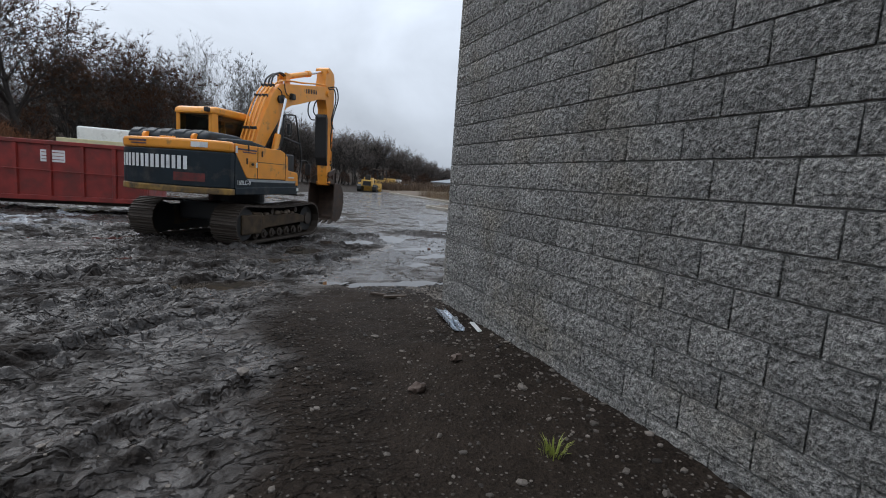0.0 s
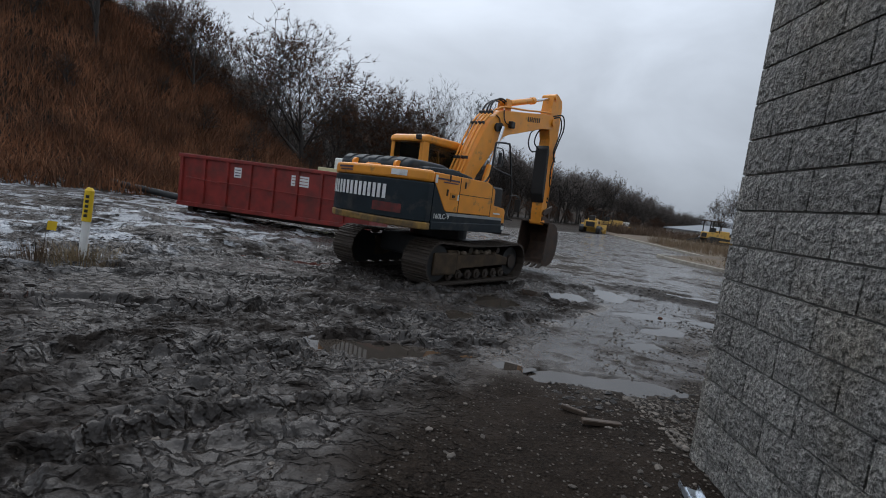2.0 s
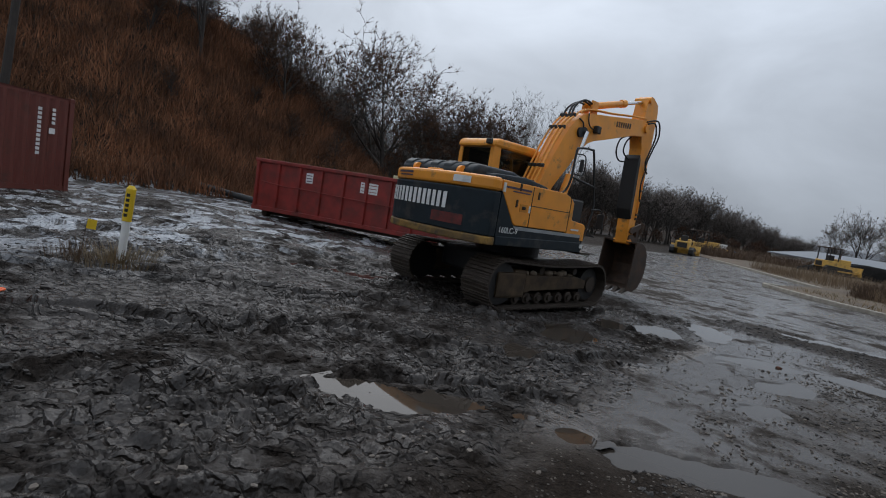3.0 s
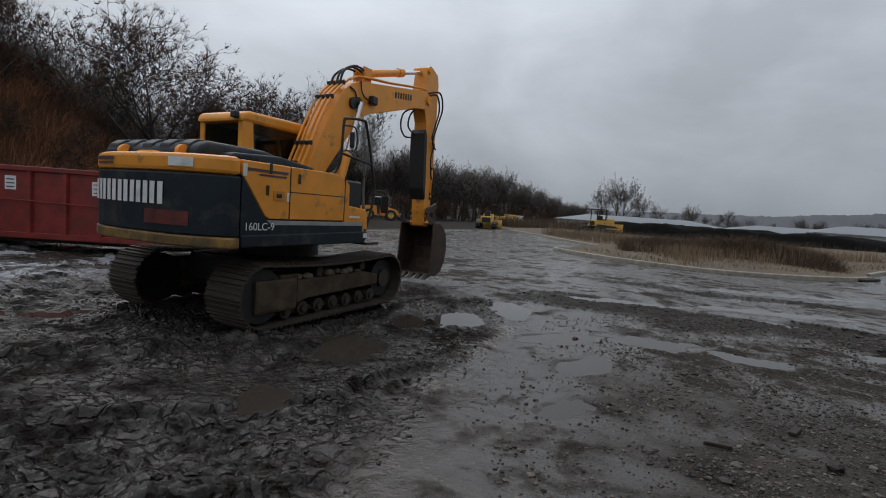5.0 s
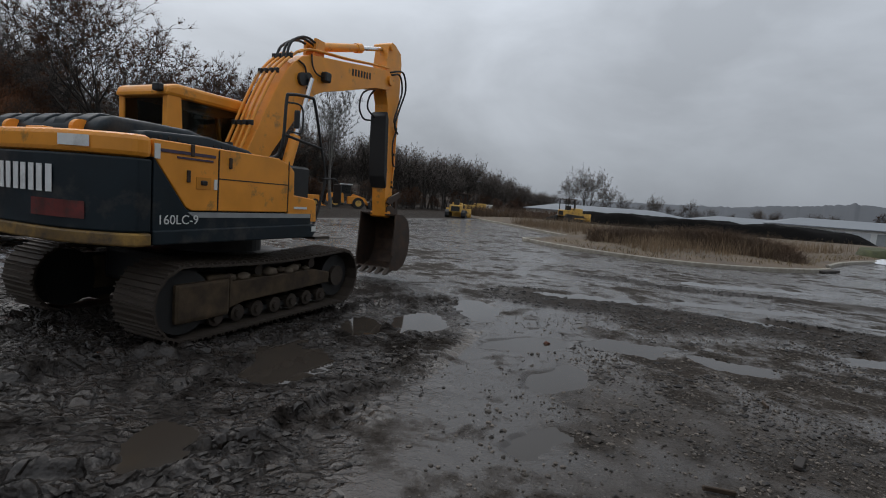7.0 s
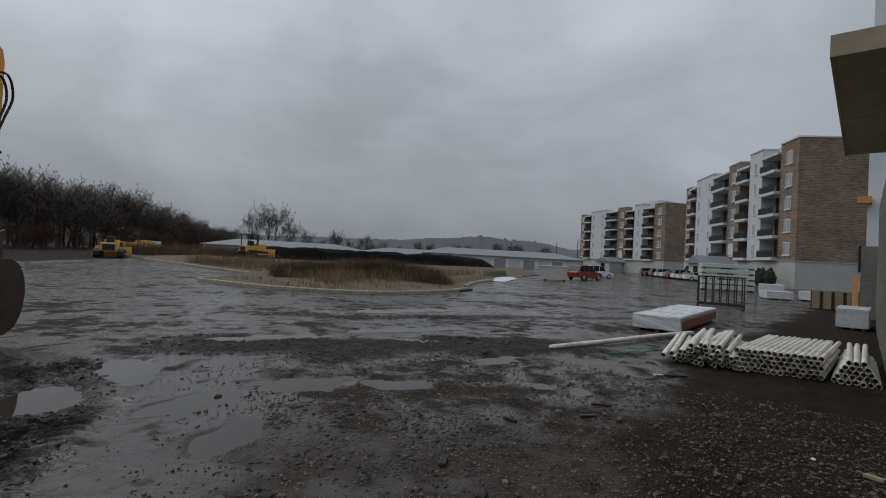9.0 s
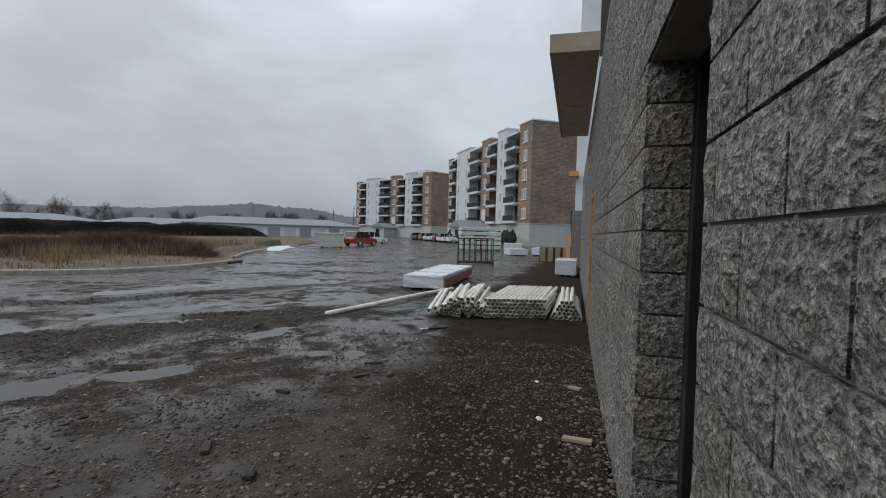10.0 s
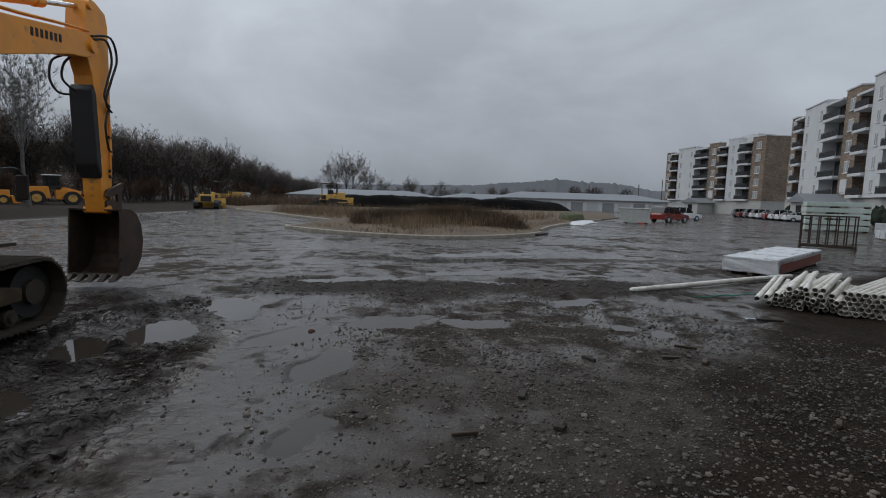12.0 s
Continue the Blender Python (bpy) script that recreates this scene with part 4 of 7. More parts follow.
    part("hood_side", prism_side, M_GREYGREEN, e, "", True)
    for k in range(3):
        part("vent_hole", newcyl((1.0, -1.75 + k * 0.1, 2.09), (1.008, -1.75 + k * 0.1, 2.09), 0.02, seg=10), M_BLACK, e)
        part("vent_hole", newcyl((1.0, -1.1 + k * 0.1, 2.08), (1.008, -1.1 + k * 0.1, 2.08), 0.02, seg=10), M_BLACK, e)
    # cab
    cab = part("cab", newbox(-1.24, -0.3, -0.7, 1.05, 1.2, 1.75, 0.04, 2), M_YELLOW, e, "yellow cab with dark glass")
    for x in (-1.2, -0.34):
        part("pillar", prism(bmesh.new(), [(-0.72, 1.7), (-0.72, 2.8), (-0.52, 2.8), (-0.45, 1.7)], x - 0.05, x + 0.05, bevel=0.015), M_YELLOW, cab)
        part("pillar", prism(bmesh.new(), [(1.0, 1.7), (0.78, 2.8), (0.86, 2.8), (1.08, 1.7)], x - 0.04, x + 0.04, bevel=0.015), M_YELLOW, cab)
        part("side_window", newbox(x - 0.01, x + 0.01, -0.5, 0.85, 1.75, 2.76), M_CABGLASS, cab, "dark tinted glass")
    part("rear_window", newbox(-1.15, -0.4, -0.7, -0.68, 2.3, 2.72), M_CABGLASS, cab, "dark tinted glass")
    part("rear_panel", newbox(-1.2, -0.35, -0.715, -0.66, 1.7, 2.31, 0.01), M_YELLOW, cab)
    part("windscreen", prism(bmesh.new(), [(1.04, 1.75), (0.82, 2.78), (0.83, 2.78), (1.05, 1.75)], -1.15, -0.4), M_CABGLASS, cab, "dark tinted glass")
    part("cab_roof", prism(bmesh.new(), [(-0.78, 2.74), (-0.74, 2.87), (-0.6, 2.92), (0.5, 2.93), (0.86, 2.86), (0.9, 2.74)], -1.27, -0.27, bevel=0.05), M_YELLOW, cab)
    part("roof_hatch", newbox(-1.05, -0.5, -0.3, 0.4, 2.92, 2.955, 0.015), M_GREYGREEN, cab)
    part("work_lamp", newbox(-0.42, -0.3, -0.85, -0.76, 2.78, 2.88, 0.015), M_BLACK, cab)
    part("seat", newbox(-1.0, -0.5, -0.35, 0.25, 1.5, 2.35, 0.08, 2), M_BLACK, cab)
    # boom: cranked box section
    boom = part("boom", prism(bmesh.new(), [(-0.05, 1.72), (0.0, 1.95), (0.19, 2.25), (0.47, 2.8), (0.72, 3.25), (0.86, 3.46), (1.03, 3.64), (1.2, 3.77), (1.42, 3.86), (2.35, 4.01), (3.74, 4.25), (3.98, 4.2), (4.04, 4.05), (3.95, 3.93), (3.75, 3.85), (3.38, 3.8), (2.15, 3.45), (1.8, 3.36), (1.57, 3.26), (1.32, 3.03), (1.03, 2.68), (0.81, 2.42), (0.64, 2.21), (0.35, 1.78), (0.15, 1.68)], -0.2, 0.2, bevel=0.012), M_YELLOW, e, "yellow cranked boom")
    for k in range(7):
        part("letter_stroke", newbox(0.2, 0.206, 2.55 + k * 0.095, 2.6 + k * 0.095, 3.83 + k * 0.013, 3.95 + k * 0.013), M_GREYGREEN, boom)
    for y, z in ((0.14, 1.85), (1.32, 3.45), (1.2, 3.42), (3.9, 4.07)):
        part("pin_boss", newcyl((-0.25, y, z), (0.25, y, z), 0.1, seg=20), M_BLACK if z in (3.45, 3.42) else M_YELLOW, boom)
    part("boom_lamp", newbox(0.2, 0.32, 1.66, 1.82, 3.5, 3.66, 0.02), M_BLACK, boom)
    # pipes along the boom's back
    for k, x in enumerate((-0.16, -0.06, 0.05, 0.15)):
        part("hydraulic_pipe", tube(bmesh.new(), [(x, -0.02, 2.03), (x, 0.1, 2.25), (x, 0.38, 2.85), (x, 0.62, 3.3), (x, 0.84, 3.58), (x, 1.12, 3.81)], 0.022), M_YELLOW, boom)
    for t, (y, z) in enumerate(((0.24, 2.57), (0.7, 3.42), (0.98, 3.72))):
        for x in (-0.16, -0.06, 0.05, 0.15):
            part("pipe_clamp", newbox(x - 0.035, x + 0.035, y - 0.03, y + 0.03, z - 0.03, z + 0.04, 0.008), M_BLACK, boom)
    for x, y1 in ((0.14, 3.75), (0.19, 3.85)):
        part("hydraulic_pipe", tube(bmesh.new(), [(x, 1.12, 3.81), (x, 1.35, 3.92), (x, 1.8, 4.0), (x, 2.4, 4.08), (x, 3.1, 4.2), (x, y1, 4.31)], 0.02), M_YELLOW, boom)
    for x in (-0.1, 0.02, 0.1):
        part("hose", tube(bmesh.new(), [(x, 0.95, 3.68), (x, 1.05, 3.92 + x * 0.3), (x, 1.35, 4.1 + x * 0.2), (x, 1.65, 4.1), (x, 1.85, 4.02)], 0.021), M_BLACK, boom)
    part("hose", tube(bmesh.new(), [(0.215, 1.1, 3.68), (0.225, 1.24, 3.62), (0.23, 1.28, 3.48)], 0.014), M_BLACK, boom)
    part("hose", tube(bmesh.new(), [(0.215, 1.4, 3.86), (0.23, 1.42, 3.68), (0.24, 1.52, 3.58), (0.24, 1.68, 3.57)], 0.013), M_BLACK, boom)
    # lift cylinders
    for x in (-0.3, 0.3):
        part("lift_cylinder", newcyl((x, 0.62, 1.35), (x, 1.0, 2.5), 0.085, seg=20), M_YELLOW, e)
        part("lift_rod", newcyl((x, 1.0, 2.5), (x, 1.32, 3.45), 0.042, seg=16), M_CHROME, e)
    # arm cylinder over the boom
    part("arm_cylinder", newcyl((0, 1.7, 4.08), (0, 3.0, 4.46), 0.075, seg=20), M_YELLOW, e)
    part("cylinder_gland", newcyl((0, 2.9, 4.43), (0, 3.06, 4.475), 0.09, seg=20), M_YELLOW, e)
    part("arm_rod", newcyl((0, 3.0, 4.46), (0, 3.92, 4.72), 0.04, seg=16), M_CHROME, e)
    bmk = newbox(-0.13, -0.08, 1.6, 1.82, 3.9, 4.18)
    box(bmk, 0.08, 0.13, 1.6, 1.82, 3.9, 4.18)
    part("cylinder_bracket", bmk, M_YELLOW, e)
    # arm
    arm = part("arm", prism(bmesh.new(), [(3.85, 4.8), (3.98, 4.87), (4.1, 4.86), (4.36, 4.75), (4.42, 4.55), (4.42, 3.4), (4.4, 2.2), (4.36, 1.35), (4.24, 1.22), (4.12, 1.25), (4.07, 1.6), (4.02, 2.6), (3.95, 3.6), (3.78, 4.0), (3.78, 4.3)], -0.16, 0.16, bevel=0.012), M_YELLOW, e, "yellow dipper arm")
    for y, z in ((3.92, 4.76), (3.92, 4.05), (4.2, 1.3)):
        part("pin_boss", newcyl((-0.21, y, z), (0.21, y, z), 0.075, seg=18), M_YELLOW, arm)
    part("wear_plate", prism(bmesh.new(), [(4.04, 1.85), (3.93, 2.1), (3.87, 3.0), (3.86, 3.35), (3.92, 3.45), (3.99, 3.3), (4.05, 2.3), (4.07, 1.9)], -0.19, 0.19, bevel=0.02), M_BLACK, arm, "black greasy guard plate")
    part("bucket_cylinder", newcyl((0, 4.5, 4.15), (0, 4.56, 2.3), 0.07, seg=18), M_YELLOW, arm)
    part("bucket_rod", newcyl((0, 4.56, 2.3), (0, 4.55, 1.75), 0.04, seg=14), M_CHROME, arm)
    for x, pts in ((0.2, [(0.2, 3.95, 4.2), (0.26, 4.2, 4.25), (0.27, 4.32, 3.95), (0.25, 4.2, 3.55), (0.24, 4.12, 3.3), (0.22, 4.25, 3.15)]), (0.2, [(0.2, 3.9, 4.24), (0.3, 4.25, 4.32), (0.3, 4.42, 4.0), (0.26, 4.3, 3.6), (0.24, 4.16, 3.2), (0.22, 4.35, 3.05)]), (0.2, [(0.2, 4.3, 3.1), (0.24, 4.12, 2.8), (0.23, 4.2, 2.4), (0.2, 4.36, 2.35)]), (-0.2, [(-0.15, 3.8, 3.9), (-0.25, 3.6, 3.75), (-0.25, 3.52, 3.45), (-0.2, 3.62, 3.25), (-0.15, 3.82, 3.25)]), (-0.1, [(-0.05, 3.8, 3.9), (-0.1, 3.64, 3.7), (-0.1, 3.6, 3.45), (-0.05, 3.82, 3.3)])):
        part("hose", tube(bmesh.new(), pts, 0.019), M_BLACK, arm)
    for z in (3.15, 2.6, 2.0, 1.9):
        part("pipe_clamp", newbox(0.16, 0.2, 4.28, 4.36, z - 0.03, z + 0.03, 0.008), M_BLACK, arm)
    part("hydraulic_pipe", tube(bmesh.new(), [(0.185, 4.32, 3.1), (0.185, 4.32, 2.6), (0.185, 4.3, 1.9)], 0.018), M_YELLOW, arm)
    # links and bucket
    for x in (-0.2, 0.2):
        part("link", prism(bmesh.new(), [(4.1, 1.55), (4.16, 1.66), (4.6, 1.8), (4.62, 1.68), (4.2, 1.5)], x - 0.025, x + 0.025, bevel=0.008), M_RUST, e)
        part("link", prism(bmesh.new(), [(4.5, 1.8), (4.62, 1.78), (4.68, 1.25), (4.56, 1.22)], x * 0.7 - 0.025, x * 0.7 + 0.025, bevel=0.008), M_RUST, e)
    outer = [(4.02, 0.13), (4.3, 0.08), (4.56, 0.18), (4.73, 0.42), (4.79, 0.72), (4.74, 1.0), (4.6, 1.2), (4.4, 1.3), (4.12, 1.31)]
    inner = [(y + (4.2 - y) * 0.07, z + (0.7 - z) * 0.05) for y, z in outer]
    shell = bmesh.new()
    prism(shell, outer + inner[::-1], -0.44, 0.44)
    bucket = part("bucket", shell, M_RUST, e, "worn rusty digging bucket with teeth")
    for x in (-0.455, 0.425):
        part("side_plate", prism(bmesh.new(), [(4.0, 0.12), (4.3, 0.065), (4.57, 0.165), (4.745, 0.41), (4.805, 0.72), (4.755, 1.01), (4.61, 1.215), (4.4, 1.315), (4.1, 1.325), (4.06, 0.8)], x, x + 0.03, bevel=0.006), M_RUST, bucket)
    for x in (-0.2, 0.14):
        part("bucket_ear", prism(bmesh.new(), [(4.14, 1.28), (4.14, 1.45), (4.26, 1.5), (4.6, 1.38), (4.68, 1.1)], x, x + 0.06, bevel=0.01), M_RUST, bucket)
    for k in range(5):
        x = -0.39 + k * 0.195
        part("tooth", prism(bmesh.new(), [(4.1, 0.08), (4.1, 0.16), (4.0, 0.15), (3.84, 0.04), (3.85, 0.02)], x - 0.05, x + 0.05, bevel=0.008), M_STEEL, bucket)
    part("side_cutter", prism(bmesh.new(), [(3.98, 0.45), (4.1, 0.42), (4.14, 0.75), (4.02, 0.78)], 0.455, 0.48), M_RUST, bucket)
    # right-hand rail and mirror
    part("handrail", tube(bmesh.new(), [(1.15, -0.42, 2.03), (1.15, -0.28, 2.1), (1.2, -0.25, 2.3), (1.2, -0.22, 2.78), (1.2, -0.15, 2.86), (1.2, 0.22, 2.9), (1.2, 0.32, 2.84), (1.2, 0.5, 2.3), (1.2, 0.62, 1.85), (1.2, 0.5, 1.4), (1.2, 0.42, 1.22)], 0.02), M_BLACK, e, "black tubular handrail")
    part("handrail", tube(bmesh.new(), [(1.2, -0.24, 2.35), (1.2, 0.1, 2.31), (1.2, 0.5, 2.27)], 0.018), M_BLACK, e)
    part("mirror_arm", tube(bmesh.new(), [(1.2, -0.2, 2.75), (1.22, 0.0, 2.76), (1.23, 0.06, 2.66), (1.23, 0.04, 2.42), (1.22, -0.18, 2.4)], 0.012), M_BLACK, e)
    part("mirror", newbox(1.2, 1.27, -0.08, -0.03, 2.45, 2.68, 0.02, 2), M_BLACK, e)
    part("mirror_arm", tube(bmesh.new(), [(1.2, 0.56, 1.85), (1.25, 0.78, 1.87), (1.25, 0.88, 1.8)], 0.012), M_BLACK, e)
    part("mirror", newbox(1.18, 1.32, 0.85, 0.88, 1.52, 1.8, 0.01), [M_BLACK], e)
    part("exhaust", newcyl((0.55, -0.5, 2.03), (0.55, -0.5, 2.2), 0.05, seg=14), M_BLACK, e)
    part("step_plate", newbox(0.75, 1.24, 0.42, 0.75, 1.0, 1.04), M_STEEL, e)
    return e


M_MUDCAKE = mat("dry_mud_cake", (0.16, 0.125, 0.09), 0.95, vary=0.35, scale=15, bump=0.8, bscale=50)
M_FRAMEMUD = mat("muddy_yellow_brown_steel", (0.085, 0.06, 0.037), 0.8, spec=0.2, vary=0.45, scale=5, bump=0.5, bscale=35, dirt=(0.04, 0.031, 0.025), dirt_amt=0.75, dirt_scale=3)
M_FOOT = mat("scuffed_yellow_edge", (0.3, 0.17, 0.035), 0.55, vary=0.35, scale=3, dirt=(0.035, 0.028, 0.024), dirt_amt=0.9, dirt_scale=4)
M_BLUEINK = mat("blue_print", (0.07, 0.05, 0.08), 0.5, vary=0.1, bump=0)
M_REFLECT = mat("dull_red_band", (0.13, 0.02, 0.016), 0.5, vary=0.4, scale=6, dirt=(0.03, 0.025, 0.022), dirt_amt=0.6, dirt_scale=8)
M_STRIPE = mat("silver_stripe_paint", (0.3, 0.31, 0.31), 0.45, vary=0.12)
M_ORSTICK = mat("orange_sticker", (0.62, 0.24, 0.02), 0.5, vary=0.1)
M_CABGLASS = glass_mat("tinted_cab_glass", (0.25, 0.3, 0.29))
excavator()


# ---- yard things ----
def gz(x, y):
    return float(ground_z(x, y))


def dumpster():
    L, W, H = 6.7, 2.4, 1.62
    d = thing("dumpster", "long red steel roll-off dumpster with ribbed sides", "dumpster", pose(-9.15, 18.1, gz(-6, 17.8) + 0.02, 0, 0, -5))
    z0 = 0.24
    part("floor_plate", newbox(0, L, 0, W, z0, z0 + 0.08), M_RED, d)
    for y in (0, W - 0.05):
        part("side_wall", newbox(0, L, y, y + 0.05, z0 + 0.06, z0 + H), M_RED, d)
    for x in (0, L - 0.05):
        part("end_wall", newbox(x, x + 0.05, 0.05, W - 0.05, z0 + 0.06, z0 + H), M_RED, d)
    bm = newbox(-0.05, L + 0.05, -0.07, 0.06, z0 + H - 0.05, z0 + H + 0.07, 0.015)
    part("top_rail", bm, M_RED, d)
    part("top_rail", newbox(-0.05, L + 0.05, W - 0.06, W + 0.07, z0 + H - 0.05, z0 + H + 0.07, 0.015), M_RED, d)
    for x in (-0.04, L - 0.06):
        part("end_rail", newbox(x, x + 0.1, 0.07, W - 0.07, z0 + H - 0.05, z0 + H + 0.06, 0.015), M_RED, d)
    part("bottom_rail", newbox(-0.02, L + 0.02, -0.06, 0.05, z0 - 0.04, z0 + 0.1, 0.01), M_RED, d)
    for k in range(9):
        x = 0.08 + k * (L - 0.16) / 8
        part("rib", prism(bmesh.new(), [(x - 0.07, -0.002), (x - 0.045, -0.075), (x + 0.045, -0.075), (x + 0.07, -0.002)], z0 + 0.1, z0 + H - 0.05, "z"), M_RED, d)
    part("tarp_cable", tube(bmesh.new(), [(0.3, -0.085, 1.18), (1.4, -0.085, 1.1), (1.6, -0.085, 1.13), (3.5, -0.085, 1.08), (6.4, -0.085, 1.02)], 0.016), M_RED, d)
    for x in (0.35, L - 0.35):
        for y in (0.3, W - 0.3):
            part("wheel", newcyl((x, y - 0.12, 0.1), (x, y + 0.12, 0.1), 0.11, seg=18), M_RUST, d)
    for y in (0.55, W - 0.65):
        part("skid_rail", newbox(0.1, L - 0.1, y, y + 0.1, 0.06, z0), M_RUST, d)
    part("sticker", newbox(1.95, 2.2, -0.012, -0.001, 1.35, 1.68), M_WHITE, d, "white sticker with blue print")
    part("sticker", newbox(3.95, 4.55, -0.012, -0.001, 1.32, 1.66), M_WHITE, d, "white and red sticker")
    for k in range(3):
        part("print_line", newbox(3.98, 4.52, -0.015, -0.012, 1.38 + k * 0.1, 1.4 + k * 0.1), M_RED, d)
        part("print_line", newbox(1.98, 2.17, -0.015, -0.012, 1.4 + k * 0.09, 1.43 + k * 0.09), M_BLUEINK, d)
    return d


dumpster()

# cream tool body and white box trailer behind the dumpster
M_CREAM = mat("cream_paint", (0.58, 0.52, 0.3), 0.55, vary=0.1, dirt=(0.3, 0.26, 0.16), dirt_amt=0.2)
tb = thing("equipment_box", "cream painted steel equipment box behind the dumpster", "box", pose(-7.46, 27.4, gz(-6, 27.4), 0, 0, 4))
part("body", newbox(0, 3.3, 0, 1.2, 0.3, 2.42 - gz(-6, 27.4), 0.03, 2), M_CREAM, tb)
part("badge", newbox(0.9, 1.4, -0.012, 0.001, 1.9, 2.15, 0.004), M_BLACK, tb)
for x in (0.2, 2.8):
    part("skid", newbox(x, x + 0.3, 0.1, 1.1, 0, 0.3), M_BLACK, tb)
tr = thing("box_trailer", "white box trailer standing behind the dumpster", "trailer", pose(-5.3, 30.2, gz(-5, 30.2), 0, 0, 4))
part("body", newbox(-1.9, 1.9, -0.9, 1.1, 0.6, 3.1 - gz(-5, 30.2), 0.12, 3), M_WHITE, tr)
for x in (-0.4, 0.5):
    for y in (-0.8, 1.0):
        part("wheel", newcyl((x, y - 0.1, 0.35), (x, y + 0.1, 0.35), 0.35, seg=20), M_BLACK, tr)
part("axle_frame", newbox(-1.8, 1.8, -0.5, 0.5, 0.4, 0.6), M_BLACK, tr)


def shipping_container():
    c = thing("shipping_container", "brown-red corrugated steel shipping container", "container", pose(-12.6, 14.45, gz(-13.2, 13) - 0.02, 0, 0, 1))
    L, W, H = 6.06, 2.44, 2.59
    pts = []
    n = 22
    for k in range(n):
        y = -L + 0.12 + (L - 0.24) * k / n
        s = (L - 0.24) / n
        pts += [(-0.055, y), (-0.055, y + s * 0.3), (-0.02, y + s * 0.5), (-0.02, y + s * 0.8)]
    pts += [(-0.055, -0.12), (-0.09, -0.12), (-0.09, -L + 0.12)]
    part("side_wall", prism(bmesh.new(), pts, 0.15, H - 0.1, "z"), M_CONT, c)
    part("side_wall", newbox(-W, -W + 0.04, -L + 0.1, -0.1, 0.15, H - 0.1), M_CONT, c)
    part("end_wall", newbox(-W + 0.1, -0.1, -0.05, -0.02, 0.15, H - 0.1), M_CONT, c)
    part("end_wall", newbox(-W + 0.1, -0.1, -L + 0.02, -L + 0.05, 0.15, H - 0.1), M_CONT, c)
    part("roof", newbox(-W + 0.03, -0.03, -L + 0.03, -0.03, H - 0.06, H - 0.02), M_CONT, c)
    for x in (-W, -0.13):
        for y in (-L, -0.13):
            part("corner_post", newbox(x, x + 0.13, y, y + 0.13, 0.12, H - 0.12, 0.01), M_CONT, c)
            for z in (0.0, H - 0.12):
                part("corner_casting", newbox(x - 0.004, x + 0.134, y - 0.004, y + 0.134, z, z + 0.12, 0.012), M_CONT, c)
    for x in (-W + 0.01, -0.12):
        part("bottom_rail", newbox(x, x + 0.1, -L + 0.13, -0.13, 0.02, 0.16), M_CONT, c)
        part("top_rail", newbox(x + 0.02, x + 0.09, -L + 0.13, -0.13, H - 0.12, H - 0.02), M_CONT, c)
    random.seed(5)
    for k in range(11):
        part("print_block", newbox(-0.018, -0.012, -0.98, -0.88, 2.12 - k * 0.115, 2.2 - k * 0.115), M_WHITE, c)
    for k in range(4):
        part("print_block", newbox(-0.018, -0.012, -0.6, -0.51, 2.15 - k * 0.115, 2.23 - k * 0.115), M_WHITE, c)
    part("print_block", newbox(-0.018, -0.012, -0.66, -0.5, 1.55, 1.7), M_WHITE, c)


shipping_container()


def marker_post():
    z = gz(-4.54, 8.4)
    p = thing("marker_post", "white and yellow utility marker post leaning slightly in mud", "post", pose(-4.54, 8.4, z - 0.02, 0, 3, 20))
    part("post", newcyl((0, 0, 0), (0, 0, 0.58), 0.048, seg=16), M_WHITE, p)
    bm = newcyl((0, 0, 0.56), (0, 0, 0.98), 0.056, seg=16)
    cyl(bm, (0, 0, 0.98), (0, 0, 1.02), 0.056, 0.03, 16)
    part("sleeve", bm, M_YPOST, p, "yellow plastic sleeve")
    for k in range(5):
        part("print_block", newbox(-0.02, 0.02, -0.0605, -0.05, 0.62 + k * 0.065, 0.66 + k * 0.065), M_BLACK, p)


marker_post()
p = thing("pin_flag", "small yellow marker flag on a wire", "flag", pose(-4.85, 8.1, gz(-4.85, 8.1), 0, 6, 40))
part("wire", newcyl((0, 0, 0), (0, 0, 0.5), 0.004, seg=6), M_RUST, p)
part("flag", newbox(0, 0.1, -0.004, 0.004, 0.4, 0.52), M_YPOST, p)


def traffic_cone(x, y, h, turn=0, mats=None):
    z = gz(x, y)
    c = thing("traffic_cone", "orange plastic traffic cone, mud-splashed, standing on mud", "cone", pose(x, y, z - 0.01, 2, 1, turn))
    s = h / 0.5
    part("base", newbox(-0.17 * s, 0.17 * s, -0.17 * s, 0.17 * s, 0.0, 0.03 * s, 0.012), M_ORANGE, c)
    bm = newcyl((0, 0, 0.03 * s), (0, 0, h), 0.12 * s, 0.03 * s, 28, caps=True)
    part("cone", bm, M_ORANGE, c)
    return c


traffic_cone(-3.97, 6.35, 0.48, 15)


def galvanised_track():
    g = thing("metal_stud_track", "bent galvanised steel stud track lying at the wall", "metal profile", pose(2.0, 4.62, gz(1.98, 4.35) + 0.03, 0, -6, 172))
    bm = newbox(-0.05, 0.05, 0.0, 0.72, 0.0, 0.003)
    box(bm, -0.052, -0.048, 0.0, 0.72, 0.003, 0.032)
    box(bm, 0.048, 0.052, 0.0, 0.6, 0.003, 0.032)
    box(bm, -0.012, 0.012, 0.0, 0.71, 0.003, 0.008)
    part("channel", bm, M_GALV, g)
    bm = newbox(-0.03, 0.03, 0.0, 0.26, 0.0, 0.003)
    box(bm, 0.028, 0.031, 0.0, 0.26, 0.0, 0.03)
    part("offcut", bm, M_GALV, g, m=pose(-0.06, 0.33, 0.03, 6, 8, -14))


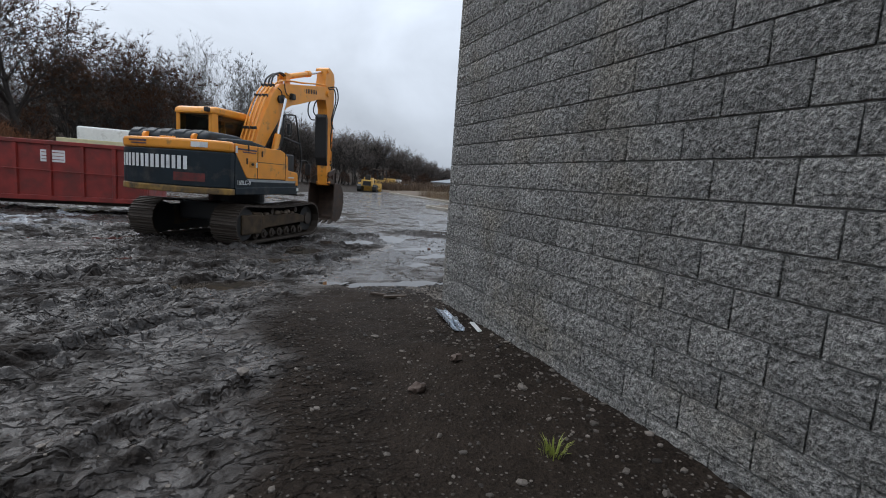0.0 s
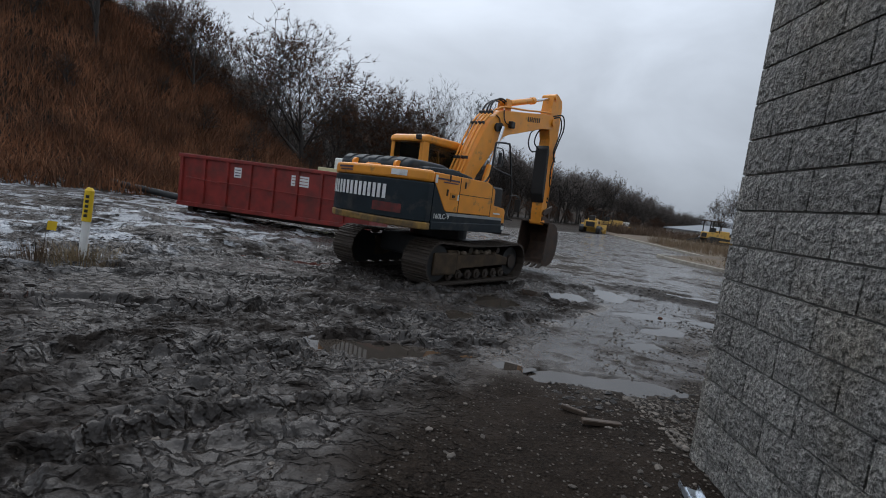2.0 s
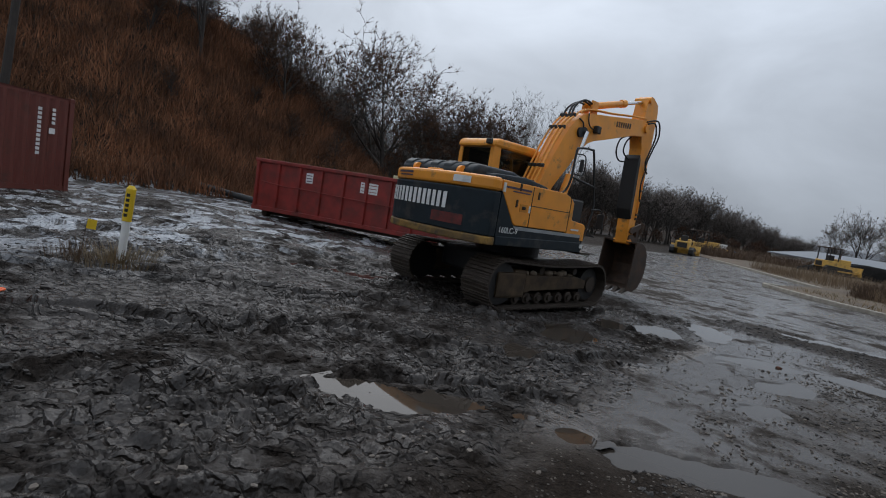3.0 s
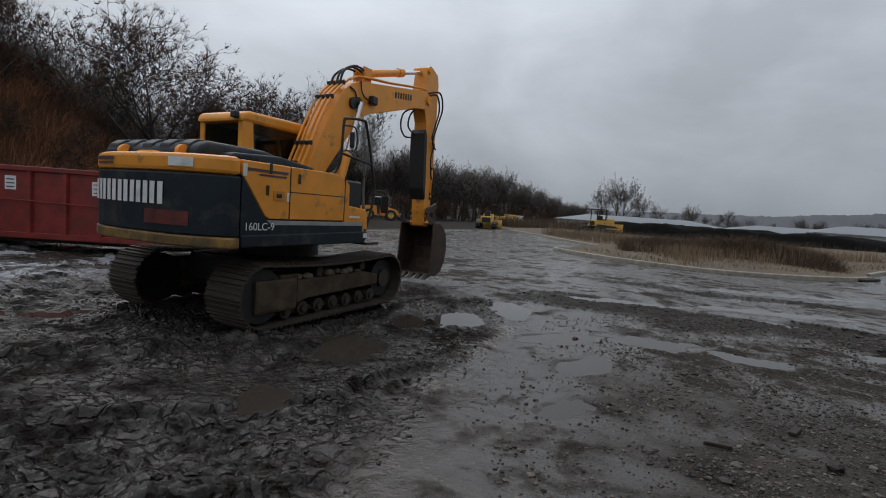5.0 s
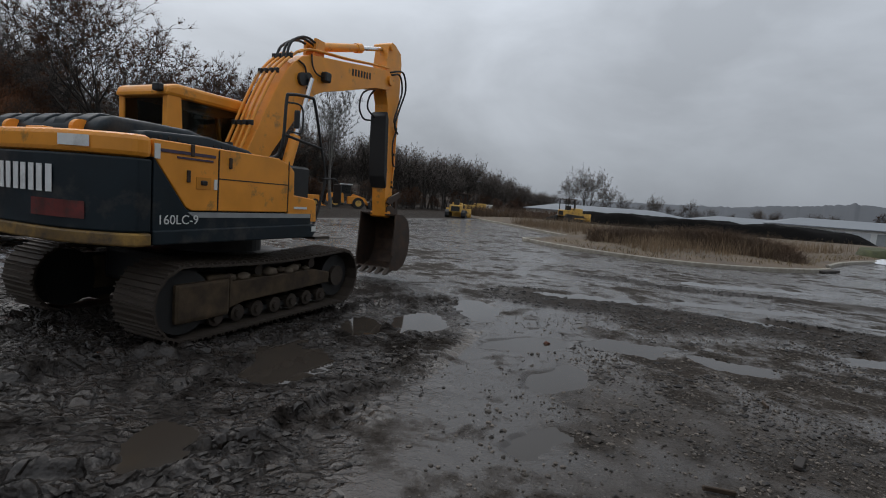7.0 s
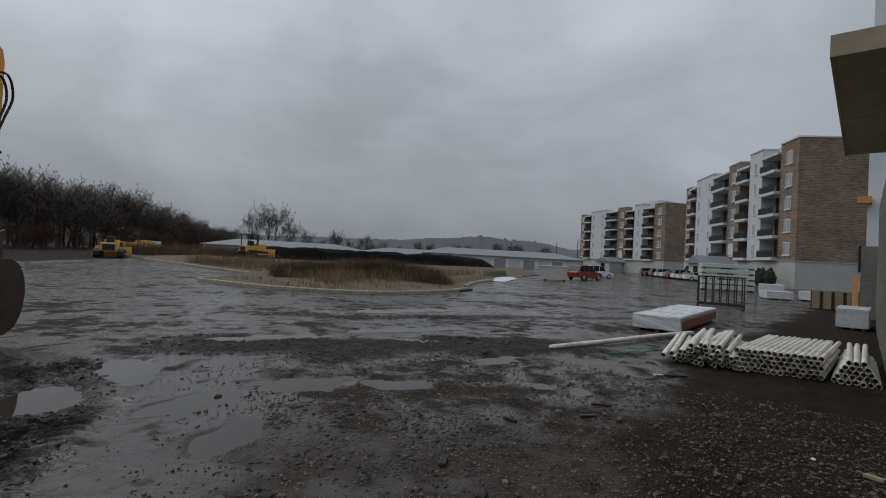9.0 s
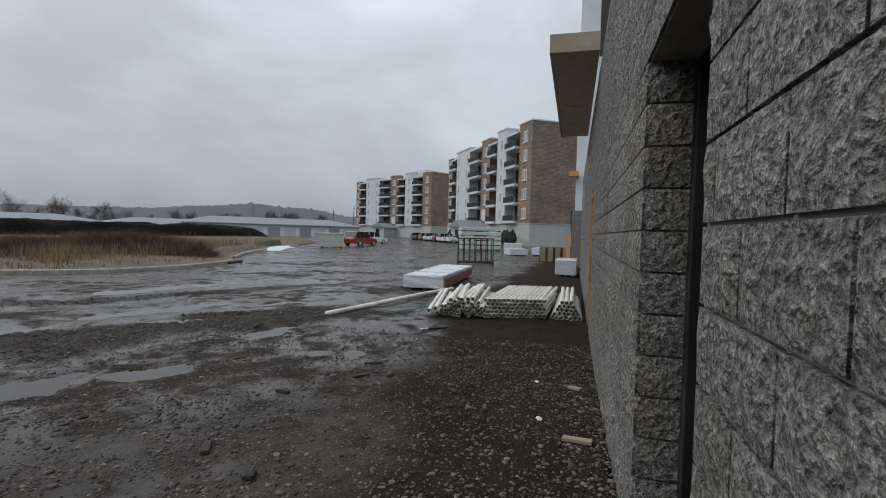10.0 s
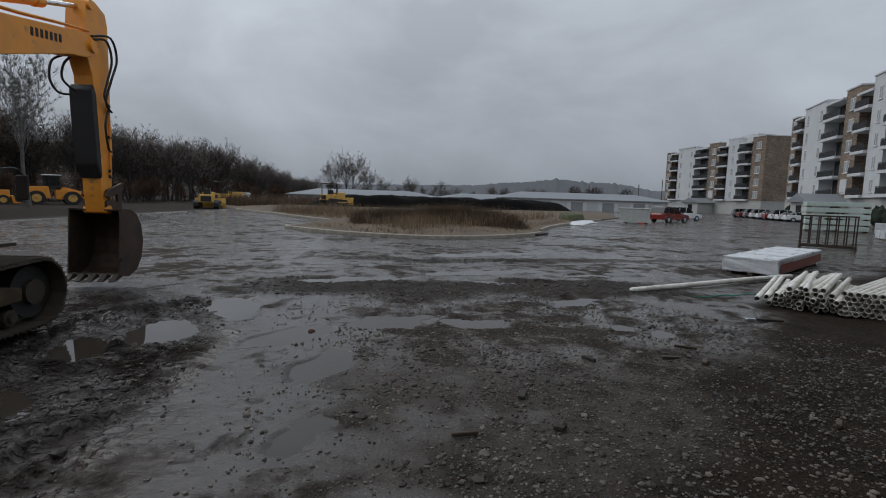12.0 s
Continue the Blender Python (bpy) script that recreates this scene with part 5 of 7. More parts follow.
galvanised_track()
tagged(part("plaster_scrap", newbox(-0.03, 0.03, -0.07, 0.07, 0, 0.012, 0.003), M_WHITE, m=pose(2.08, 3.93, gz(2.08, 3.93) + 0.02, 25, 10, 20)), "broken white plaster scrap by the wall", "scrap")


def pipe_bundle():
    """White pipes with open ends, laid in heaps that run away from the yard."""
    bm = bmesh.new()
    R, r = 0.046, 0.039
    n = 14
    ring = [(math.cos(2 * math.pi * k / n), math.sin(2 * math.pi * k / n)) for k in range(n)]
    L = 3.05
    o0 = [bm.verts.new((0, R * c, R * s)) for c, s in ring]
    o1 = [bm.verts.new((L, R * c, R * s)) for c, s in ring]
    i0 = [bm.verts.new((0, r * c, r * s)) for c, s in ring]
    i1 = [bm.verts.new((L, r * c, r * s)) for c, s in ring]
    for k in range(n):
        q = (k + 1) % n
        bm.faces.new((o0[k], o0[q], o1[q], o1[k]))
        bm.faces.new((i0[q], i0[k], i1[k], i1[q]))
        bm.faces.new((o0[q], o0[k], i0[k], i0[q]))
        bm.faces.new((o1[k], o1[q], i1[q], i1[k]))
    first = part("plastic_pipe", bm, M_PVC, smooth=False)
    tagged(first, "white plastic drain pipe with an open end, in a heap", "pipe", "heap of white pipes")
    rnd = random.Random(4)
    places = []
    D = 0.094
    z0 = -0.13
    # tidy layers
    for row in range(5):
        for k in range(14 - row % 2):
            places.append((12.3 + rnd.uniform(-0.05, 0.05) + 0.03 * k, 7.42 - D * (k + (row % 2) * 0.5), z0 + 0.046 + row * 0.082, -1 + rnd.uniform(-0.5, 0.5), 0))
    # looser heap, turned
    for row in range(5):
        for k in range(13 - row * 2):
            places.append((12.0 + rnd.uniform(-0.15, 0.15) + 0.03 * k, 8.45 - 0.1 * (k + row * 0.9), z0 + 0.046 + row * 0.085, 9 + rnd.uniform(-3, 3), 0))
    for k in range(5):
        places.append((11.8 + 0.06 * k, 8.55 - 0.13 * k, z0 + 0.046 + 0.1 + k * 0.045, 12 - 2 * k + rnd.uniform(-2, 2), -1))
    # heap by the wall
    for row in range(5):
        for k in range(7 - row):
            places.append((12.7 + rnd.uniform(-0.06, 0.06), 6.02 - 0.096 * (k + row * 0.5), z0 + 0.046 + row * 0.082, 1.2 + rnd.uniform(-0.8, 2.0), 0))
    for i, (x, y, z, turn, pitch) in enumerate(places):
        m = pose(x, y, z, 0, pitch, turn)
        if i == 0:
            first.matrix_basis = m
        else:
            ob = new("plastic_pipe", first.data)
            ob.matrix_basis = m
            tagged(ob, "white plastic drain pipe with an open end, in a heap", "pipe", "heap of white pipes")
    ob = part("plastic_pipe", tube(bmesh.new(), [(10.95, 10.5, -0.07), (12.8, 10.15, -0.07), (14.8, 9.75, -0.06), (16.7, 9.35, -0.07)], 0.058, 16), M_PVC, smooth=True)
    tagged(ob, "single long white plastic pipe lying on gravel", "pipe")


pipe_bundle()
for k, (x0, y0) in enumerate(((11.6, 9.55), (12.3, 9.3))):
    ob = part("strap", tube(bmesh.new(), [(x0, y0, -0.1), (x0 + 0.3, y0 - 0.15, -0.11), (x0 + 0.6, y0 - 0.22, -0.1), (x0 + 0.9, y0 - 0.4, -0.11)], 0.014, 6), mat("green_strap", (0.03, 0.22, 0.15), 0.5))
    tagged(ob, "loose green plastic strap on the gravel", "strap", "green straps")


def wrapped_stack(x, y, L, W, H, turn, label):
    s = thing("wrapped_stack", label, "stack", pose(x, y, gz(x, y) - 0.01, 0, 0, turn))
    for yy in (0.1, W / 2 - 0.05, W - 0.2):
        part("runner", newbox(0.1, L - 0.1, yy, yy + 0.1, 0, 0.09), M_PLY, s)
    bm = bmesh.new()
    box(bm, 0, L, 0, W, 0.09, H, 0.03, 2)
    bmesh.ops.subdivide_edges(bm, edges=bm.edges[:], cuts=3, use_grid_fill=True)
    rnd = random.Random(int(L * 10))
    for v in bm.verts:
        v.co += Vector((rnd.uniform(-1, 1), rnd.uniform(-1, 1), rnd.uniform(-1, 1))) * 0.012
    part("wrapped_load", bm, M_WRAP, s)
    for xx in (0.25, 0.5, 0.75):
        part("strap", newbox(L * xx - 0.02, L * xx + 0.02, -0.02, W + 0.02, 0.08, H + 0.02, 0.004), M_WRAP, s)
    return s


s = wrapped_stack(16.35, 9.55, 5.6, 1.3, 0.48, 4, "long stack of boards in white plastic wrap on runners")
part("torn_wrap", newbox(0.2, 5.5, -0.022, -0.016, 0.12, 0.36), mat("red_print", (0.32, 0.1, 0.08), 0.5, vary=0.6, scale=7), s, "red printed side of the wrap")
wrapped_stack(24.2, 5.75, 2.4, 0.9, 0.75, 0, "short stack in white plastic wrap beside the wall")
wrapped_stack(43.5, 10.0, 2.4, 1.6, 0.6, 20, "white wrapped bundle lying on the ground")
wrapped_stack(44.5, 8.0, 2.5, 1.9, 0.7, -10, "white wrapped bundle of boards on the ground")
wrapped_stack(52.0, 11.6, 2.4, 1.8, 0.9, 10, "pale wrapped stack of boards on the ground")


def steel_rack():
    r = thing("steel_rack", "rusty steel stillage with upright bars", "rack", pose(30.6, 10.7, -0.14, 0, 0, 108))
    L = 2.1
    for y in (0, 0.75):
        part("base_bar", newbox(0, L, y, y + 0.08, 0.1, 0.2), M_RUST, r)
    for x in (0, L - 0.08):
        part("cross_bar", newbox(x, x + 0.08, 0.08, 0.75, 0.1, 0.18), M_RUST, r)
        for y in (0, 0.75):
            part("foot", newbox(x, x + 0.08, y, y + 0.08, 0, 0.1), M_RUST, r)
    for y in (0.0, 0.75):
        for k in range(7):
            x = 0.02 + k * (L - 0.1) / 6
            part("upright_bar", newbox(x, x + 0.05, y + 0.01, y + 0.06, 0.2, 1.5), M_RUST, r)
        part("top_bar", newbox(0, L, y, y + 0.07, 1.5, 1.56), M_RUST, r)


steel_rack()


def board_stack():
    b = thing("board_stack", "tall stack of pale green panels with spacers", "stack", pose(52, 18.0, -0.14, 0, 0, -62))
    for k in range(5):
        z = 0.15 + k * 0.5
        part("panel_pack", newbox(0, 4.4, 0, 1.3, z, z + 0.36, 0.02), mat("pale_green_panel", (0.5, 0.58, 0.52), 0.5, vary=0.12) if k == 0 else bpy.data.materials["pale_green_panel"], b)
        for x in (0.3, 2.3, 4.3):
            part("spacer", newbox(x, x + 0.1, 0, 1.3, z - 0.14, z), M_PLY, b)


board_stack()
c = thing("timber_crate", "brown timber crate with leaning boards by the wall", "crate", pose(36.0, 6.4, -0.14, 0, 0, 5))
part("box", newbox(0, 2.4, 0, 2.0, 0, 1.0, 0.02), M_RUST, c)
for k in range(4):
    part("slat", newbox(-0.03, 0.0, 0.1 + k * 0.5, 0.45 + k * 0.5, 0.05, 1.05), M_PLY, c)
part("leaning_board", newbox(-0.1, 0.0, -0.1, 0.15, 0, 2.0), M_WOOD, c, m=pose(-0.6, 0.1, 0, 0, 24, 0))


# ---- stones, sticks and scraps on the ground ----
def scatter_stones():
    rnd = np.random.RandomState(11)
    V, F = [], []
    base = bmesh.new()
    bmesh.ops.create_icosphere(base, subdivisions=1, radius=1)
    bv = np.array([v.co[:] for v in base.verts])
    bf = [[v.index for v in f.verts] for f in base.faces]
    base.free()
    for k in range(30000):
        if k < 25000:
            x, y = 2.2 + 8 * rnd.rand() ** 1.5, 5.15 + 8 * rnd.rand() ** 1.5
        else:
            x, y = rnd.uniform(-1.5, 2.2), rnd.uniform(1.2, 6.5)
        d = x - 0.45 * max(y - 6.4, 0) - 0.7
        if d < 1.0 and rnd.rand() < 0.8:
            continue
        s = rnd.gamma(2.0, 0.003) + 0.0032
        if rnd.rand() < 0.02:
            s *= 2.0
        a = rnd.uniform(0, 6.28)
        p = bv * (1 + rnd.uniform(-0.25, 0.25, (len(bv), 1))) * np.array([s * rnd.uniform(0.8, 1.5), s, s * 0.6])
        c, q = math.cos(a), math.sin(a)
        p = np.stack([p[:, 0] * c - p[:, 1] * q + x, p[:, 0] * q + p[:, 1] * c + y, p[:, 2]], -1)
        V.append((p, x, y))
    xs = np.array([v[1] for v in V])
    ys = np.array([v[2] for v in V])
    zs = ground_z(xs, ys)
    bare = (silt_mask(xs, ys) > 0.35) & (rnd.rand(len(xs)) < 0.75)
    for p in PUDDLES:
        bare |= puddle_r(xs, ys, p) < 1.1
    verts, faces = [], []
    for (p, _, _), z, skip in zip(V, zs, bare):
        if skip:
            continue
        n = len(verts)
        p[:, 2] += z + 0.003
        verts.extend(p.tolist())
        faces.extend([[n + i for i in f] for f in bf])
    me = bpy.data.meshes.new("gravel_stones")
    me.from_pydata(verts, [], faces)
    me.materials.append(M_STONE)
    tagged(new("gravel_stones", me), "loose grey and tan gravel stones", "gravel", kind="stuff")


M_STONE = mat("gravel_stone", (0.105, 0.09, 0.076), 0.7, vary=0.35, scale=30, bump=0.3, island=True, obj=0.8, spec=0.25)
scatter_stones()


def clods():
    """Torn lumps of mud on the machine's side."""
    rnd = np.random.RandomState(3)
    base = bmesh.new()
    bmesh.ops.create_icosphere(base, subdivisions=1, radius=1)
    bv = np.array([v.co[:] for v in base.verts])
    bf = [[v.index for v in f.verts] for f in base.faces]
    base.free()
    xs = np.concatenate([rnd.uniform(-6, 4.5, 16000), rnd.uniform(2.5, 13, 30000), rnd.uniform(1.5, 9.5, 9000)])
    ys = np.concatenate([rnd.uniform(2.5, 14.5, 16000), rnd.uniform(9.5, 18, 30000), rnd.uniform(5.3, 11.5, 9000)])
    k = np.arange(len(xs))
    keep = (k < 16000) & (fbm(xs, ys, 1.1, 3, 7) > 0.53) & (mud_side(xs, ys) < 0.4) & (soil_mask(xs, ys) < 0.3)
    keep |= (k >= 16000) & (k < 46000) & (clod_band(xs, ys) > 0.35)
    keep |= (k >= 46000) & (fbm(xs, ys, 0.6, 3, 5) > 0.52) & (silt_mask(xs, ys) < 0.5)
    keep |= (k < 16000) & (np.abs(mud_side(xs, ys)) < 0.35) & (ys > 6.5)
    for px, py, a, b, turn, dep in PUDDLES:
        c, s = math.cos(radians(turn)), math.sin(radians(turn))
        keep &= np.hypot(((xs - px) * c + (ys - py) * s) / a, (-(xs - px) * s + (ys - py) * c) / b) > 1.0
    xs, ys = xs[keep], ys[keep]
    zs = ground_z(xs, ys)
    verts, faces = [], []
    for x, y, z in zip(xs, ys, zs):
        s = rnd.gamma(2.0, 0.0042) + 0.005
        a = 0.5 + rnd.uniform(-0.7, 0.7)
        p = bv * (1 + rnd.uniform(-0.35, 0.35, (len(bv), 1))) * np.array([s * rnd.uniform(1.0, 1.7), s, s * 0.75])
        c, q = math.cos(a), math.sin(a)
        n = len(verts)
        verts.extend(np.stack([p[:, 0] * c - p[:, 1] * q + x, p[:, 0] * q + p[:, 1] * c + y, p[:, 2] + z], -1).tolist())
        faces.extend([[n + i for i in f] for f in bf])
    me = bpy.data.meshes.new("mud_clods")
    me.from_pydata(verts, [], faces)
    me.materials.append(M_CLOD)
    tagged(new("mud_clods", me), "dark wet lumps of torn mud", "mud", kind="stuff")


M_CLOD = mat("wet_mud_lump", (0.022, 0.0178, 0.015), 0.6, vary=0.35, scale=25, bump=0.5, bscale=70, island=True)
clods()

M_WETWOOD = mat("wet_brown_wood", (0.075, 0.05, 0.033), 0.65, vary=0.35, scale=14, bump=0.5, bscale=40, dirt=(0.025, 0.019, 0.015), dirt_amt=0.5, dirt_scale=9)
for x, y, L, w, turn, mm, lab in ((5.1, 8.23, 0.24, 0.06, 35, M_BARK, "short dark rotten timber offcut on gravel"), (6.56, 8.53, 0.2, 0.035, 80, M_BARK, "short dark wooden stake on gravel"), (7.4, 8.0, 0.22, 0.04, -30, M_WETWOOD, "weathered wood scrap on gravel"), (7.6, 7.7, 0.2, 0.05, 20, M_WETWOOD, "weathered wood scrap on gravel"), (8.0, 8.1, 0.26, 0.03, -50, M_WETWOOD, "weathered wood scrap on gravel"), (6.7, 6.3, 0.16, 0.04, 10, M_WETWOOD, "brown wooden offcut near the wall"), (4.1, 7.9, 0.2, 0.02, -20, M_WETWOOD, "thin broken twig lying on gravel"), (5.9, 9.3, 0.18, 0.02, 60, M_WETWOOD, "thin broken twig lying on gravel"), (6.0, 5.4, 0.24, 0.07, 80, M_PLY, "wooden board scrap at the wall's foot"), (7.6, 5.45, 0.16, 0.06, 60, M_PLY, "wooden block at the wall's foot"), (1.75, 5.4, 0.3, 0.05, 10, M_WETWOOD, "split brown lath beside the wall corner"), (1.6, 5.6, 0.2, 0.03, -25, M_WETWOOD, "split brown lath beside the wall corner"), (10.6, 8.1, 0.5, 0.07, -35, M_GALV, "bent metal strip lying on gravel"), (10.7, 8.0, 0.45, 0.05, -38, M_BARK, "dark wooden lath lying on gravel")):
    ob = part("wood_scrap" if mm is not M_GALV else "metal_strip", newbox(-L / 2, L / 2, -w / 2, w / 2, 0, 0.035, 0.006), mm, m=pose(x, y, gz(x, y) + 0.004, 2, 3, turn))
    tagged(ob, lab, "scrap", "scraps on the gravel")
for x, y, s, mm, lab in ((4.78, 7.58, 0.055, M_BARK, "dark broken rock lying on gravel"), (1.15, 2.95, 0.05, M_RUST, "broken brown brick piece in the soil"), (1.6, 3.3, 0.045, M_RUST, "broken brown brick piece in the soil"), (4.52, 11.4, 0.04, mat("russet_leaf", (0.09, 0.03, 0.014), 0.8), "curled russet dead leaf on mud"), (6.5, 5.75, 0.026, M_PVC, "crushed white paper cup on gravel"), (7.9, 5.9, 0.02, M_WHITE, "white paper scrap on gravel")):
    bm = bmesh.new()
    bmesh.ops.create_icosphere(bm, subdivisions=2, radius=s)
    rnd = random.Random(int(x * 100))
    for v in bm.verts:
        v.co = Vector((v.co.x * 1.4, v.co.y, v.co.z * 0.7)) * rnd.uniform(0.75, 1.2)
    ob = part("ground_scrap", bm, mm, m=pose(x, y, gz(x, y) + s * 0.4, 0, 0, 30))
    tagged(ob, lab, "scrap", "scraps on the gravel")


def weed_clump(name, x, y, n, h, material, label, spread=0.35, seed=1):
    rnd = random.Random(seed)
    bm = bmesh.new()
    for k in range(n):
        a, d = rnd.uniform(0, 6.28), spread * rnd.random() ** 0.7
        bx, by = d * math.cos(a), d * math.sin(a)
        lean = Vector((math.cos(a), math.sin(a), 0)) * rnd.uniform(0.1, 0.6) * h
        hh = h * rnd.uniform(0.4, 1.0)
        w = 0.004
        p0 = Vector((bx, by, float(ground_z(x + bx, y + by)) - float(ground_z(x, y))))
        p1 = p0 + lean * 0.35 + Vector((0, 0, hh * 0.6))
        p2 = p0 + lean + Vector((0, 0, hh * 0.9))
        s = Vector((-math.sin(a), math.cos(a), 0)) * w
        v = [bm.verts.new(q) for q in (p0 - s, p0 + s, p1 + s * 0.7, p1 - s * 0.7, p2)]
        bm.faces.new(v[:4])
        bm.faces.new((v[3], v[2], v[4]))
    ob = part(name, bm, material, m=pose(x, y, float(ground_z(x, y))))
    tagged(ob, label, "grass", kind="stuff")


weed_clump("dry_grass_tuft", -4.45, 8.3, 420, 0.3, M_GRASS, "dry straw grass round the marker post", 0.5, 2)
weed_clump("dry_grass_tuft", -4.9, 8.1, 120, 0.35, M_REED, "dry straw grass round the marker post", 0.4, 3)
weed_clump("green_weed", 1.55, 1.95, 40, 0.12, mat("yellow_green_leaf", (0.22, 0.25, 0.04), 0.6, island=True), "small yellow-green weed in the soil", 0.06, 4)


# ---- island, kerbs, mound ----
def kerb(name, pts, w=0.18, h=0.17):
    """A concrete kerb swept along a spline, with joints between stones."""
    P = [Vector((x, y, 0)) for x, y in pts]
    path = []
    for i in range(len(P) - 1):
        p0, p1, p2, p3 = P[max(i - 1, 0)], P[i], P[i + 1], P[min(i + 2, len(P) - 1)]
        for k in range(8):
            t = k / 8
            path.append(0.5 * (2 * p1 + (p2 - p0) * t + (2 * p0 - 5 * p1 + 4 * p2 - p3) * t * t + (3 * p1 - p0 - 3 * p2 + p3) * t ** 3))
    path.append(P[-1])
    bm = bmesh.new()
    prof = [(-w / 2, -0.3), (-w / 2, h - 0.03), (-w / 2 + 0.03, h), (w / 2 - 0.03, h), (w / 2, h - 0.03), (w / 2, -0.3)]
    rings = []
    for i, p in enumerate(path):
        d = (path[min(i + 1, len(path) - 1)] - path[max(i - 1, 0)]).normalized()
        nrm = Vector((-d.y, d.x, 0))
        z = float(base_z(p.x, p.y))
        rings.append([bm.verts.new((p.x + nrm.x * u, p.y + nrm.y * u, z + v)) for u, v in prof])
    for a, c in zip(rings, rings[1:]):
        for k in range(len(prof) - 1):
            bm.faces.new((a[k], a[k + 1], c[k + 1], c[k]))
    bm.faces.new(rings[0])
    bm.faces.new(rings[-1][::-1])
    return tagged(part(name, bm, M_KERB), "worn concrete kerb round a weedy island", "kerb", kind="structure")


kerb("kerb_1", [(17.6, 31.6), (12.4, 31.4), (12.0, 29.0), (12.8, 25.8), (14.2, 23.3), (16.0, 22.0), (18.5, 21.7), (21.0, 22.0), (23.2, 22.8)])
kerb("kerb_2", [(18.0, 60.0), (17.8, 50), (17.4, 40.0), (17.3, 32.8)])
kerb("kerb_3", [(25.0, 24.4), (30.0, 27.4), (38.0, 31.0), (47.0, 34.5)])


def island_soil():
    """Raised bed of dry soil, straw and weeds inside the kerbs."""
    bm = bmesh.new()
    out = [(17.6, 31.4), (12.6, 31.2), (12.2, 29.0), (13.0, 25.9), (14.3, 23.5), (16.1, 22.2), (18.5, 21.9), (21.0, 22.2), (23.2, 23.0), (27, 26), (38, 31.2), (60, 40), (85, 58), (80, 76), (40, 82), (20, 80), (18.2, 60), (18.0, 50), (17.6, 40)]
    c = Vector((34, 45, 0))
    rings = []
    for s, h in ((1.0, 0.06), (0.96, 0.16), (0.85, 0.3), (0.6, 0.45), (0.3, 0.5)):
        ring = []
        for x, y in out:
            p = c + (Vector((x, y, 0)) - c) * s
            ring.append(bm.verts.new((p.x, p.y, -0.13 + h + random.uniform(-0.02, 0.05))))
        rings.append(ring)
    n = len(out)
    for a, b in zip(rings, rings[1:]):
        for k in range(n):
            bm.faces.new((a[k], a[(k + 1) % n], b[(k + 1) % n], b[k]))
    bm.faces.new(rings[-1])
    tagged(part("island_ground", bm, mat("straw_soil", (0.12, 0.088, 0.056), 0.95, vary=0.35, scale=0.7, bump=0.6, bscale=10, bdist=0.05, dirt=(0.09, 0.065, 0.045), dirt_amt=0.6, dirt_scale=0.4)), "straw-coloured bare soil of the island", "soil", kind="structure")


island_soil()


def blades(name, xs, ys, zs, hs, material, label, width=0.03, per=1, lean=0.3, seed=0, category="brush", curl=1.0):
    """Many thin bent stalks as one object."""
    rnd = np.random.RandomState(seed)
    n = len(xs)
    a = rnd.uniform(0, 2 * np.pi, n)
    ln = rnd.uniform(0, lean, n) * hs
    dx, dy = np.cos(a), np.sin(a)
    b = rnd.uniform(0, 2 * np.pi, n)
    sx, sy = np.cos(b) * width, np.sin(b) * width
    P0 = np.stack([xs, ys, zs], -1)
    mid = np.stack([xs + dx * ln * 0.4, ys + dy * ln * 0.4, zs + hs * 0.6], -1)
    top = np.stack([xs + dx * ln, ys + dy * ln, zs + hs], -1)
    S = np.stack([sx, sy, np.zeros(n)], -1)
    V = np.stack([P0 - S, P0 + S, mid + S * 0.6, mid - S * 0.6, top], 1).reshape(-1, 3)
    i = np.arange(n) * 5
    faces = np.concatenate([np.stack([i, i + 1, i + 2], -1), np.stack([i, i + 2, i + 3], -1), np.stack([i + 3, i + 2, i + 4], -1)])
    me = bpy.data.meshes.new(name)
    me.from_pydata(V.tolist(), [], faces.tolist())
    me.materials.append(material)
    return tagged(new(name, me), label, category, kind="stuff")


def inside_kerb(x, y):
    """Metres inside the island's front kerb."""
    front = np.interp(x, [12.0, 12.8, 14.2, 16.0, 18.5, 21.0, 23.2, 27, 38, 60], [29.5, 25.9, 23.5, 22.2, 21.9, 22.2, 23.0, 26.0, 31.2, 40.0])
    return y - front


rs = np.random.RandomState(8)
# dark weed mass behind the nose of the island
n = 42000
t = rs.rand(n)
xs, ys = 15.4 + 8.2 * t, 29.9 - 5.6 * t + 1.2 * np.sin(3.1 * t) - 1.2 * t * (1 - t)
off = rs.rand(n) * 4.6 - 0.9
xs, ys = xs + off * 0.56 + rs.normal(0, 0.15, n), ys + off * 0.83 + rs.normal(0, 0.15, n)
dome = np.clip(0.5 + 0.4 * off, 0.15, 1) * (0.45 + 1.1 * fbm(xs, ys, 1.6, 3, 2)) * (0.55 + 0.45 * np.minimum(1, 6 * t) * np.minimum(1, 5 * (1 - t)))
blades("dry_weeds", xs, ys, np.full(n, -0.02), rs.uniform(0.5, 1.35, n) * dome, M_REED, "tangled dark brown weeds on the island", 0.012, lean=1.3, seed=1)
